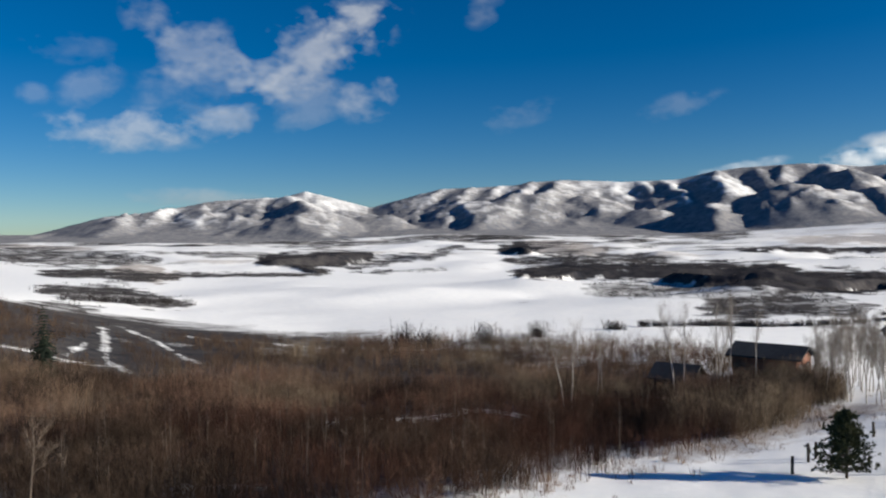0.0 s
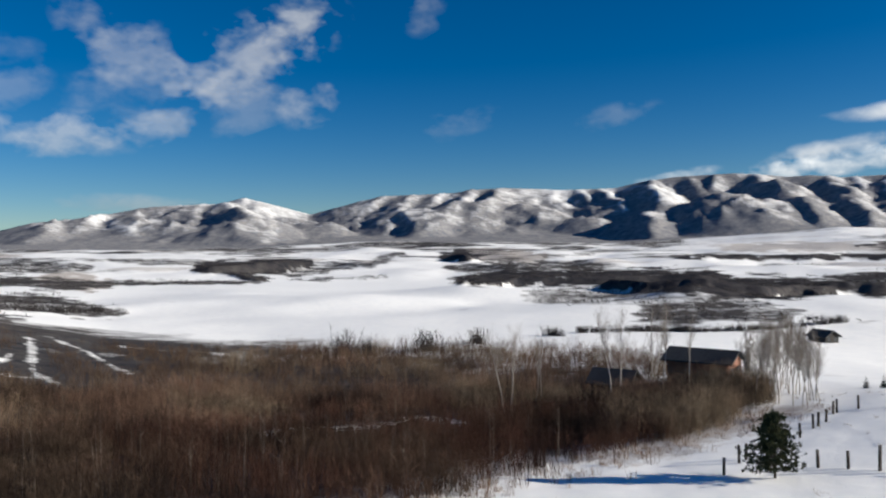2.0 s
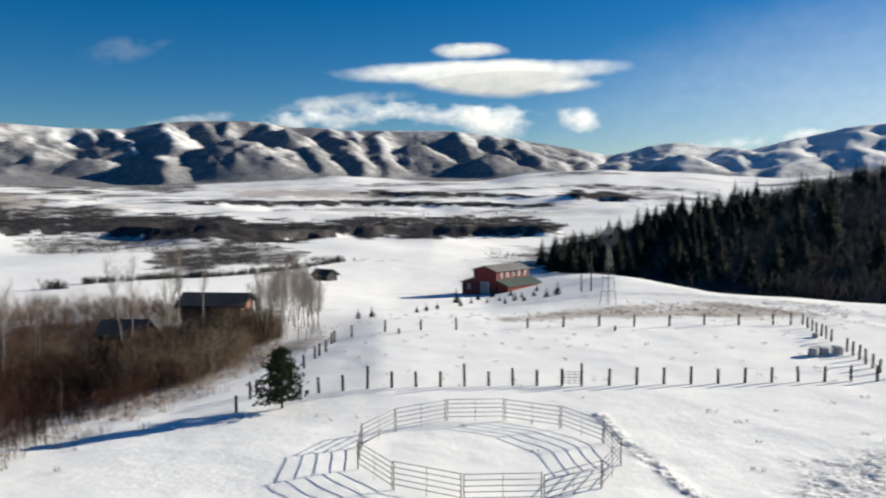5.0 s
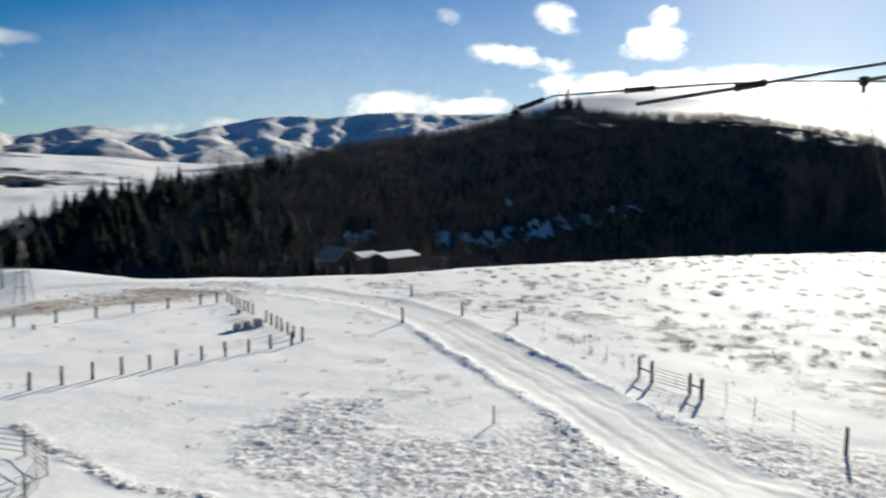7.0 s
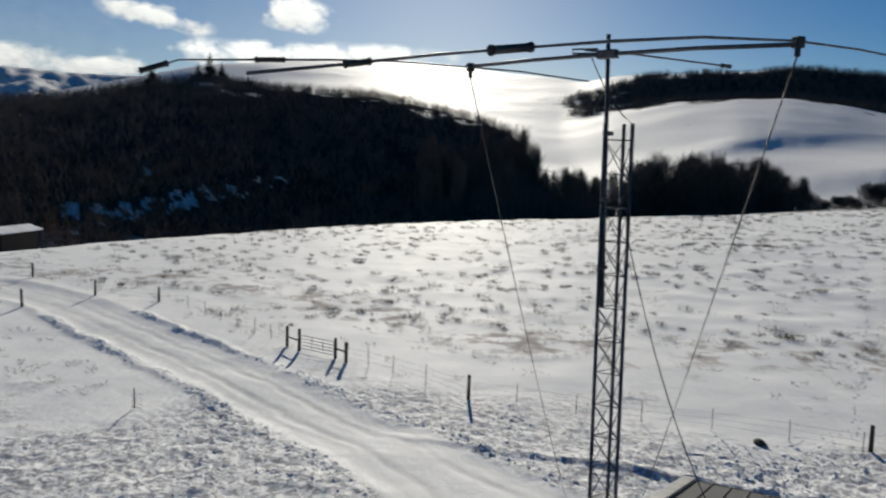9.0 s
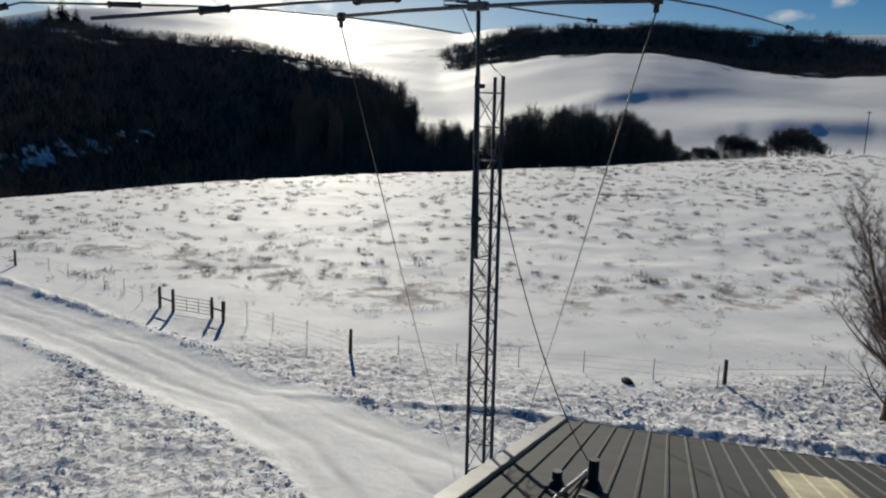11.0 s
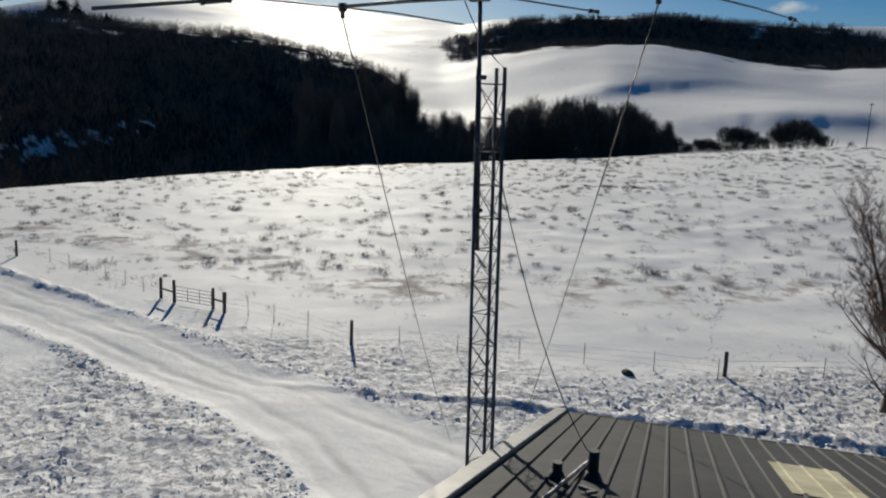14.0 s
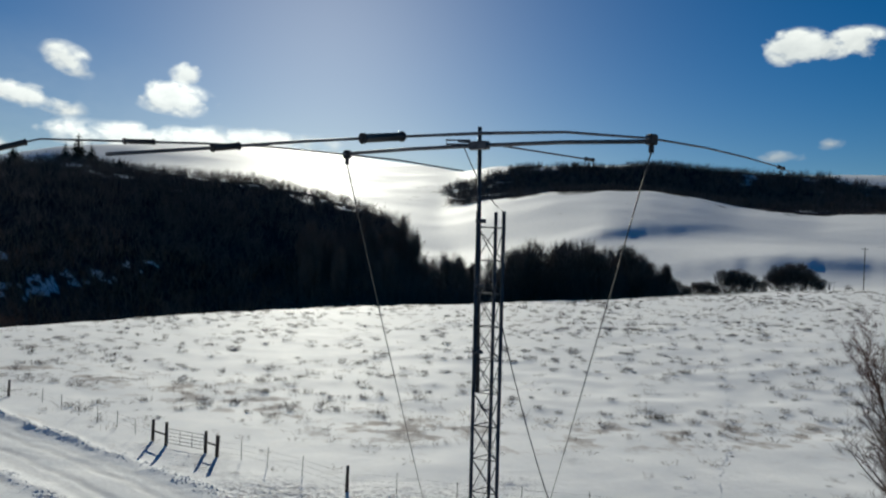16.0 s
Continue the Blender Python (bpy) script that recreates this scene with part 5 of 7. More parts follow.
road_post = empty("road_marker", Matrix(), "dark wooden marker post at the edge of the road", "post")
add_post(road_post, 76.2, 18.9, 1.25)
stake = empty("yard_post", Matrix(), "thin grey stake with a wire roll at its foot", "post")
part("stake", tube_mesh("stake", [on(45.9, 5.8, -0.1), on(45.92, 5.79, 0.6), on(45.9, 5.8, 1.15)], 0.042, 7), M_PANEL, stake)
for k in range(3):
    part("wire_roll", tube_mesh("wire_roll", [on(45.9 + 0.3 * math.cos(a), 5.65 + 0.3 * math.sin(a), 0.12 + 0.3 * k) for a in [i * 0.7 for i in range(10)]], 0.008, 4), M_WIRE, stake)


# ---------------------------------------------------------------- round pen of panels
def corral_panel():
    p = empty("corral_panel", Matrix(), "grey tubular steel corral panel of the round pen", "corral panel", "round pen panels")
    w = 3.72
    for k in range(5):
        z = 0.28 + 0.285 * k
        part("rail", tube_mesh("rail", [(-w / 2, 0, z), (w / 2, 0, z)], 0.019, 6), M_PANEL, p)
    for q, r in ((-0.5, 0.028), (0.0, 0.014), (0.5, 0.028)):
        part("upright", tube_mesh("upright", [(w * q * 0.985, 0, -0.05), (w * q * 0.985, 0, 1.46)], r, 6), M_PANEL, p)
    return p


PEN, PEN_R, PEN_N = (28.65, 32.2), 7.1, 12
panel = None
for i in range(PEN_N):
    a = 2 * math.pi * (i + 0.8) / PEN_N
    x, y = PEN[0] + PEN_R * math.cos(a), PEN[1] + PEN_R * math.sin(a)
    m = Matrix.Translation(on(x, y, 0.0)) @ Matrix.Rotation(a + math.pi / 2, 4, "Z")
    if panel is None:
        panel = corral_panel()
        panel.matrix_basis = m
    else:
        copy_thing(panel, m)


# ---------------------------------------------------------------- bales and stone
def bale(x, y, turn, s_):
    bm = bmesh.new()
    box(bm, (1.2 * s_, 0.8 * s_, 0.8 * s_), (0, 0, 0.36 * s_), None, 0.10)
    bmesh.ops.subdivide_edges(bm, edges=bm.edges[:], cuts=2)
    for v in bm.verts:
        v.co += 0.05 * noise.noise_vector(v.co * 3 + Vector((x, y, 0)))
    ob = part("hay_bale", bm, M_BALE)
    ob.matrix_world = Matrix.Translation(on(x, y)) @ Matrix.Rotation(turn, 4, "Z")
    return tagged(ob, "frosted grey bale in the snow by the fence", "hay bale", "bales by the fence")


for b_ in ((69.9, 33.8, 0.3, 1.0), (71.1, 33.6, 1.2, 0.9), (72.1, 32.7, 0.8, 0.95), (78.3, 37.7, 0.4, 0.7)):
    bale(*b_)
bm = bmesh.new()
bmesh.ops.create_icosphere(bm, subdivisions=2, radius=0.5)
for v in bm.verts:
    v.co = Vector((v.co.x * 1.1, v.co.y * 0.8, v.co.z * 0.75)) + 0.16 * noise.noise_vector(v.co * 2.1)
st = part("boulder", bm, M_STONE)
st.scale = (0.8, 0.7, 0.5)
st.location = on(34.8, -27.1, 0.08)
tagged(st, "dark snow-dusted boulder by the wire fence", "boulder")


# ---------------------------------------------------------------- trees
def limb_set(rnd, h, r, n_limbs, spread, fork=0.35, depth=2, twigs=5, droop=0.0):
    """Sticks of a bare tree: wood (trunk and limbs) and twigs, as lists of (a, b, ra, rb)."""
    wood, twig = [], []

    def grow(p, d, length, rad, level):
        n = 3 if level else 6
        for i in range(n):
            d2 = (d + Vector((rnd.gauss(0, 0.07), rnd.gauss(0, 0.07), 0.03 if level else 0.0))).normalized()
            q = p + d2 * (length / n)
            ra, rb = rad * (1 - i / n * 0.75), rad * (1 - (i + 1) / n * 0.75)
            (wood if level < depth else twig).append((p.copy(), q.copy(), ra, rb))
            frac = (i + 1) / n
            if level == 0 and frac > fork:
                for _ in range(max(1, round(n_limbs / (n * (1 - fork))))):
                    a = rnd.uniform(0, 2 * math.pi)
                    out = Vector((math.cos(a), math.sin(a), 0))
                    grow(p.lerp(q, rnd.random()), (out * spread + Vector((0, 0, rnd.uniform(0.5, 1.1)))).normalized(), length * rnd.uniform(0.22, 0.42) * (1.25 - frac * 0.7), rb * 0.5, 1)
            elif level and level <= depth:
                for _ in range(twigs if level == depth else 3):
                    a = rnd.uniform(0, 2 * math.pi)
                    out = Vector((math.cos(a), math.sin(a), rnd.uniform(-0.2, 0.9)))
                    if level == depth:
                        b = p.lerp(q, rnd.random())
                        e = b + (d2 * 0.8 + out * 0.7).normalized() * length * rnd.uniform(0.3, 0.7)
                        twig.append((b, e, max(rad * 0.35, 0.006), 0.004))
                    else:
                        grow(p.lerp(q, rnd.random()), (d2 + out * 0.7).normalized(), length * rnd.uniform(0.35, 0.6), rad * 0.5, level + 1)
            p, d = q, d2
    grow(Vector((0, 0, -0.2)), Vector((rnd.gauss(0, 0.03), rnd.gauss(0, 0.03), 1)), h, r, 0)
    return wood, twig


def stick_mesh(name, sticks, mat, sides=3, thick=1.0):
    v, f = prisms([tuple(a) for a, _, _, _ in sticks], [tuple(b) for _, b, _, _ in sticks], np.array([s_[2] for s_ in sticks]) * thick, np.array([s_[3] for s_ in sticks]) * thick, sides)
    me = mesh(name, v, f)
    me.materials.append(mat)
    return me


def bare_tree(name, seed, h, r, limbs, spread, bark, label, fork=0.35, twigs=4, thick=1.0, mat=None, group=""):
    rnd = random.Random(seed)
    wood, twig = limb_set(rnd, h, r, limbs, spread, fork, 2, twigs)
    t = empty(name, Matrix(), label, "tree", group)
    part("trunk", stick_mesh("trunk", wood, bark, 6), bark, t)
    part("crown", stick_mesh("crown", twig, mat or M_TWIG, 3, thick), mat or M_TWIG, t)
    return t


def needle_tree(name, seed, h, w, tiers, label, mat, group="", ragged=0.25, bare=0.08):
    """A conifer: straight trunk, whorls of drooping boughs with sprays of needles."""
    rnd = random.Random(seed)
    t = empty(name, Matrix(), label, "tree", group)
    part("trunk", tube_mesh("trunk", [(0, 0, -0.3), (0, 0, h * 0.5), (0, 0, h * 0.98)], [h * 0.018, h * 0.011, 0.01], 6), M_BARK, t)
    verts, faces = [], []
    for k in range(tiers):
        q = k / (tiers - 1)
        z = h * (bare + (0.99 - bare) * q)
        reach = w * 0.5 * (1 - q) ** 0.85 * rnd.uniform(1 - ragged, 1 + ragged) + 0.02 * h
        boughs = max(5, int(11 * (1 - q) + 4))
        a0 = rnd.uniform(0, 6.28)
        for b_ in range(boughs):
            a = a0 + 2 * math.pi * b_ / boughs + rnd.uniform(-0.25, 0.25)
            L = reach * rnd.uniform(0.65, 1.15)
            d = Vector((math.cos(a), math.sin(a), 0))
            s_ = Vector((-math.sin(a), math.cos(a), 0))
            for i in range(4):
                f0, f1 = i / 4, (i + 1.35) / 4
                wd = L * 0.34 * (1 - f0 * 0.65) * rnd.uniform(0.7, 1.2)
                p0 = d * L * f0 + Vector((0, 0, z - L * 0.30 * f0 ** 1.4))
                p1 = d * L * f1 + Vector((0, 0, z - L * 0.34 * f1 ** 1.4 - rnd.uniform(0, 0.12) * L))
                n = len(verts)
                verts += [tuple(p0), tuple(p0.lerp(p1, 0.6) + s_ * wd + Vector((0, 0, -0.10 * L * rnd.random()))), tuple(p1), tuple(p0.lerp(p1, 0.6) - s_ * wd + Vector((0, 0, -0.10 * L * rnd.random()))),
                          tuple(p0.lerp(p1, 0.5) + Vector((0, 0, -0.16 * L)))]
                faces += [[n, n + 1, n + 2], [n, n + 2, n + 3], [n, n + 4, n + 1], [n, n + 3, n + 4]]
    me = mesh("crown", verts, faces)
    part("crown", me, mat, t)
    return t


def stand(ob, p, turn=0.0, s_=1.0, sz=None):
    m = Matrix.Translation(p) @ Matrix.Rotation(turn, 4, "Z") @ Matrix.Diagonal((s_, s_, sz or s_, 1))
    ob.matrix_basis = m
    return ob


def plant(ob, used, p, turn, s_, sz=None):
    """Place the model itself first, then copies."""
    m = Matrix.Translation(p) @ Matrix.Rotation(turn, 4, "Z") @ Matrix.Diagonal((s_, s_, sz or s_, 1))
    if ob.name not in used:
        used.add(ob.name)
        ob.matrix_basis = m
        return ob
    c = copy_thing(ob, Matrix())
    c.matrix_basis = m
    return c


USED = set()


def bushy_pine():
    """Young pine: short limbs that turn up, each with brushes of long needles."""
    rnd = random.Random(11)
    t = empty("pine_tree", Matrix(), "young green pine tree standing alone in the snow", "tree")
    h = 4.3
    part("trunk", tube_mesh("trunk", [(0, 0, -0.2), (0.05, 0, 1.5), (0.0, 0.05, 3.0), (0.05, 0, h * 0.97)], [0.10, 0.075, 0.045, 0.012], 7), M_BARK, t)
    sticks, tufts = [], []
    for k in range(175):
        q = rnd.random() ** 1.05
        z = 0.22 + (h - 0.45) * q
        a = rnd.uniform(0, 6.28)
        L = (1.75 * (1 - q) ** 0.62 + 0.25) * rnd.uniform(0.6, 1.15)
        if q < 0.12:
            L *= 1.25
        d = Vector((math.cos(a), math.sin(a), rnd.uniform(0.05, 0.5)))
        p = Vector((0.03, 0.02, z))
        e = p + d.normalized() * L
        e.z += 0.12 * L
        sticks.append((p, e, 0.022, 0.008))
        for i in range(9):
            f = rnd.uniform(0.25, 1.05)
            c = p.lerp(e, f) + Vector((rnd.gauss(0, 0.10), rnd.gauss(0, 0.10), rnd.gauss(0.02, 0.08)))
            tufts.append((c, (d + Vector((rnd.gauss(0, 0.4), rnd.gauss(0, 0.4), rnd.uniform(0.1, 0.9)))).normalized()))
    # low side limb reaching out over the snow
    for k in range(5):
        p = Vector((0, 0, 0.35 + 0.08 * k))
        e = Vector((-1.5 + 0.2 * k, 1.1 - 0.15 * k, 0.45 + 0.06 * k)) * rnd.uniform(0.8, 1.1)
        sticks.append((p, e, 0.03, 0.01))
        for i in range(6):
            c = p.lerp(e, rnd.uniform(0.55, 1.05)) + Vector((rnd.gauss(0, 0.1), rnd.gauss(0, 0.1), rnd.gauss(0.05, 0.08)))
            tufts.append((c, Vector((-0.5, 0.4, 0.7)).normalized()))
    v, f = [], []
    for c, d in tufts:
        for i in range(20):
            w = (d + Vector((rnd.gauss(0, 0.6), rnd.gauss(0, 0.6), rnd.gauss(0, 0.6)))).normalized()
            s_ = w.cross(Vector((rnd.gauss(0, 1), rnd.gauss(0, 1), rnd.gauss(0, 1)))).normalized() * 0.024
            L = rnd.uniform(0.14, 0.26)
            n = len(v)
            v += [tuple(c - s_), tuple(c + s_), tuple(c + w * L)]
            f.append([n, n + 1, n + 2])
    part("branchwork", stick_mesh("branchwork", sticks, M_BARK, 4), M_BARK, t)
    part("crown", mesh("crown", v, f), M_PINE, t)
    return t


pine = bushy_pine()
_p = sight(27.05, 15.55)
stand(pine, _p, 0.6)

# aspens with pale stems by the cabin
aspens = [bare_tree("aspen_tree", 20 + k, 9.0 + k, 0.10, 12, 0.26, M_ASPEN, "leafless aspen with pale slender trunk above the brush", 0.52, 5, 0.26, M_ASPTWIG, "aspens by the cabin") for k in range(4)]
rnd = random.Random(5)
for az, dip, hgt, k in ((8.7, 12.4, 8.5, 0), (9.2, 12.2, 9, 1), (10.9, 11.9, 8, 2), (11.3, 11.7, 8.5, 3), (16.5, 11.3, 10.5, 0), (17.0, 11.2, 10, 1), (18.9, 11.3, 11.5, 2), (19.3, 11.2, 11.5, 3), (19.9, 11.2, 10, 0), (21.6, 10.9, 9.5, 1)):
    plant(aspens[k], USED, sight(az, dip), rnd.uniform(0, 6), hgt / (9.0 + k))
clump = [bare_tree("aspen_tree", 26 + k, 7.0, 0.065, 14, 0.30, M_ASPEN, "leafless aspen in a thin grey clump beside the fence", 0.34, 4, 0.28, M_ASPTWIG, "aspen clump by the fence") for k in range(3)]
for k in range(40):
    az = 25.0 + 4.9 * (k + rnd.random()) / 40
    dome = 1.24 - 0.42 * ((az - 27.4) / 2.5) ** 2
    plant(clump[k % 3], USED, sight(az, rnd.uniform(9.4, 10.9)), rnd.uniform(0, 6), dome * rnd.uniform(0.8, 1.0))

# bare tree by the eave side of the yard
M_REDTWIG = islands("reddish_twigs", (0.06, 0.038, 0.034), (0.22, 0.135, 0.11))


def yard_tree():
    """A short stout trunk that parts into tall leaders, with long side limbs and fine twigs."""
    rnd = random.Random(43)
    t = empty("deciduous_tree", Matrix(), "spreading leafless tree with reddish twigs at the yard's edge", "tree")
    wood, twig = [], []

    def shoot(p, d, length, rad, level):
        n = (9, 6, 4)[level]
        for i in range(n):
            d = (d + Vector((rnd.gauss(0, 0.09), rnd.gauss(0, 0.09), (0.05, 0.10, 0.06)[level]))).normalized()
            q = p + d * (length / n)
            ra, rb = rad * (1 - i / n * 0.8), rad * (1 - (i + 1) / n * 0.8)
            (wood if level < 2 else twig).append((p.copy(), q.copy(), ra, rb))
            for _ in range((2, 2, 3)[level]):
                a = rnd.uniform(0, 2 * math.pi)
                out = Vector((math.cos(a), math.sin(a), rnd.uniform(-0.1, 0.5)))
                b = p.lerp(q, rnd.random())
                if level < 2:
                    shoot(b, (d * 0.75 + out * 0.8).normalized(), length * rnd.uniform(0.25, 0.42) * (1.2 - 0.5 * i / n), max(rb * 0.42, 0.007), level + 1)
                else:
                    twig.append((b, b + (d + out * 0.7).normalized() * length * rnd.uniform(0.25, 0.55), 0.0055, 0.003))
            p = q
    trunk = tube_mesh("trunk", [(0, 0, -0.2), (0.02, 0.0, 0.25), (0.05, 0.02, 1.0), (0.12, 0.05, 2.2)], [0.50, 0.38, 0.33, 0.24], 10)
    part("trunk", trunk, M_BARK, t)
    for k in range(6):
        a = k * 1.05 + 0.3
        base = Vector((0.1, 0.05, 1.4 + 0.16 * k))
        shoot(base, Vector((math.cos(a) * 0.26, math.sin(a) * 0.26, 1)).normalized(), rnd.uniform(7.4, 9.2), 0.105, 0)
    for k in range(8):      # low limbs that reach out and curve up
        a = k * 0.8 + 0.1
        shoot(Vector((0.05, 0.02, 0.6 + 0.3 * k)), Vector((math.cos(a), math.sin(a), 0.55)).normalized(), rnd.uniform(3.2, 4.6), 0.06, 1)
    part("branchwork", stick_mesh("branchwork", wood, M_BARK, 5), M_BARK, t)
    part("crown", stick_mesh("crown", twig, M_REDTWIG, 3), M_REDTWIG, t)
    return t


stand(yard_tree(), on(25.5, -36.5), 1.4)

# leaning dead tree at the near edge of the brush
snag = bare_tree("dead_tree", 47, 6.2, 0.09, 5, 0.5, M_BARK, "leaning bare snag with few crooked limbs in the brush", 0.5, 2, 1.0, M_TWIG)
stand(snag, sight(-28.0, 18.6), 0.4)
snag.matrix_basis = snag.matrix_basis @ Matrix.Rotation(radians(8), 4, "Y")

# tall dark spruce rising from the brush
spruces = [needle_tree("spruce_tree", 50 + k, 12.0, 4.6 + 0.5 * k, 22, "dark green spruce at the foot of the wooded hill", M_NEEDLE, "spruces of the hill") for k in range(4)]
lone = needle_tree("spruce_tree", 61, 11.0, 3.6, 26, "slim dark spruce standing in brown brush", M_NEEDLE)
stand(lone, sight(-27.10, 9.00), 0.2, 1.1, 0.9)
rnd = random.Random(8)
for k in range(215):
    q = rnd.random() if k < 95 else 0.72 * rnd.random() ** 1.2
    az = 46.8 + 22 * q
    if k < 2:
        az = (46.6, 47.9)[k]
    r = (215 - 40 * q) + rnd.uniform(0, 80 + 110 * q)
    x, y = r * math.sin(radians(az)), r * math.cos(radians(az))
    s_ = rnd.uniform(0.5, 0.95)
    if 4 <= k < 12:      # conifers that break the hill's skyline
        az, d_, s_ = ((88.05, 425, 1.25), (87.3, 428, 0.85), (88.85, 428, 0.9), (84.3, 420, 0.85), (63.3, 300, 1.05), (60.0, 290, 0.8), (59.2, 290, 0.75), (90.6, 415, 0.5))[k - 4]
        x, y = d_ * math.sin(radians(az)), d_ * math.cos(radians(az))
    if k < 2:
        p = sight((46.05, 47.1)[k], (5.5, 5.35)[k])
        x, y, s_ = p.x, p.y, (0.8, 0.72)[k]
    plant(spruces[k % 4], USED, on(x, y), rnd.uniform(0, 6), s_ * (1.6 if 4 <= k < 12 else 1.15), s_)

# young evergreens planted in front of the barn
sapling = [needle_tree("young_spruce", 70 + k, 2.0, 1.3, 10, "small young evergreen planted in the snow before the barn", M_NEEDLE, "young trees by the barn") for k in range(3)]
for k, (az, dip, h) in enumerate(((39.8, 8.3, 2.6), (40.1, 8.55, 1.4), (38.4, 8.8, 1.2), (40.9, 8.35, 1.1), (41.4, 8.1, 1.5), (42.1, 8.3, 1.1), (42.5, 7.85, 1.6), (43.0, 8.15, 1.0), (43.4, 8.35, 1.3), (43.8, 7.75, 1.7), (44.1, 8.1, 1.6), (44.6, 7.9, 1.1), (44.8, 8.1, 1.2), (45.5, 7.75, 1.3), (45.7, 7.4, 1.3), (46.4, 7.8, 1.6), (47.2, 7.6, 2.2), (37.6, 8.9, 1.2), (36.9, 9.0, 1.1), (33.6, 9.3, 1.4), (32.6, 9.4, 1.3))):
    plant(sapling[k % 3], USED, sight(az, dip), k * 1.3, h / 1.75)

# leafless trees down in the gully and on the wooded slope
def fuzzy_tree(name, seed, h, w, base, n, label, group):
    """A far leafless tree: a few stems and a soft crown of countless fine twigs."""
    rnd = random.Random(seed)
    t = empty(name, Matrix(), label, "tree" if h > 8 else "bush", group)
    lobes = [(Vector((0, 0, (h + base) / 2)), w * 0.42, (h - base) * 0.48)]
    for k in range(5):
        a, q = rnd.uniform(0, 6.28), rnd.uniform(0.18, 0.34)
        rz = (h - base) * rnd.uniform(0.22, 0.36)
        lobes.append((Vector((math.cos(a) * w * q, math.sin(a) * w * q, rnd.uniform(base + rz, h - rz * 0.9))), w * rnd.uniform(0.18, 0.28), rz))
    stems, twigs = [], []
    for k in range(5):
        a = rnd.uniform(0, 6.28)
        foot = Vector((math.cos(a) * w * 0.06, math.sin(a) * w * 0.06, -0.3))
        tip = Vector((math.cos(a) * w * 0.22, math.sin(a) * w * 0.22, h * rnd.uniform(0.6, 0.85)))
        stems.append((foot, foot.lerp(tip, 0.5) + Vector((rnd.gauss(0, 0.2), rnd.gauss(0, 0.2), 0)), h * 0.014, h * 0.010))
        stems.append((stems[-1][1], tip, h * 0.010, h * 0.004))
    for k in range(n):
        c, rw, rz = lobes[0] if k % 2 else lobes[1 + k // 2 % 5]
        d = Vector((rnd.gauss(0, 1), rnd.gauss(0, 1), rnd.gauss(0.25, 1))).normalized()
        f = rnd.random() ** 0.45
        p = c + Vector((d.x * rw, d.y * rw, d.z * rz)) * f
        e = p + (d + Vector((rnd.gauss(0, 0.5), rnd.gauss(0, 0.5), 0.9))).normalized() * rnd.uniform(0.08, 0.16) * h
        twigs.append((p, e, h * 0.0036, h * 0.0012))
    for k in range(0, len(stems), 2):
        part("stem", stick_mesh("stem", stems[k:k + 2], M_BARK, 5), M_BARK, t)
    part("crown", stick_mesh("crown", twigs, M_WOODS, 3, 1.0 if h > 8 else 1.7), M_WOODS, t)
    return t


gully = [fuzzy_tree("bare_tree", 80 + k, 10.0, 5.6 + 0.5 * k, 1.5, 1500, "dark leafless tree in the snowy gully", "trees of the gully") for k in range(4)]
rnd = random.Random(9)
for k in range(80):
    az = rnd.uniform(103, 130)
    r = np.interp(az, [104, 115, 125, 130, 140], [228, 240, 262, 278, 290]) + rnd.uniform(0, 45) * (az < 130)
    tall = np.interp(az, [104, 110, 113, 117, 118.5, 120, 124, 126.3, 127.5, 130], [15, 17, 18, 15, 17, 20, 21, 20, 16, 13])
    x, y = r * math.sin(radians(az)), r * math.cos(radians(az))
    tall = tall * rnd.uniform(0.75, 1.1) / 10.0
    plant(gully[k % 4], USED, on(x, y), rnd.uniform(0, 6), tall * (0.5 if az < 118.5 else 0.85), tall)


# rounded bushes beyond the far end of the field
bush = [fuzzy_tree("bush", 90 + k, 6.0, 7.0, 0.0, 2200, "dark rounded leafless bush behind the snow field", "bushes behind the field") for k in range(3)]
for k, (az, q) in enumerate(((128.2, 1.5), (129.0, 1.55), (129.7, 1.3), (130.6, 0.8), (131.4, 0.95), (132.0, 1.0), (132.6, 0.7), (133.4, 1.45), (134.1, 1.5), (134.6, 1.2), (135.4, 0.75), (136.3, 1.3), (137.0, 1.6), (137.8, 1.6), (138.4, 1.3), (139.0, 0.8))):
    plant(bush[k % 3], USED, on(294 * math.sin(radians(az)), 294 * math.cos(radians(az))), k * 1.1, q)


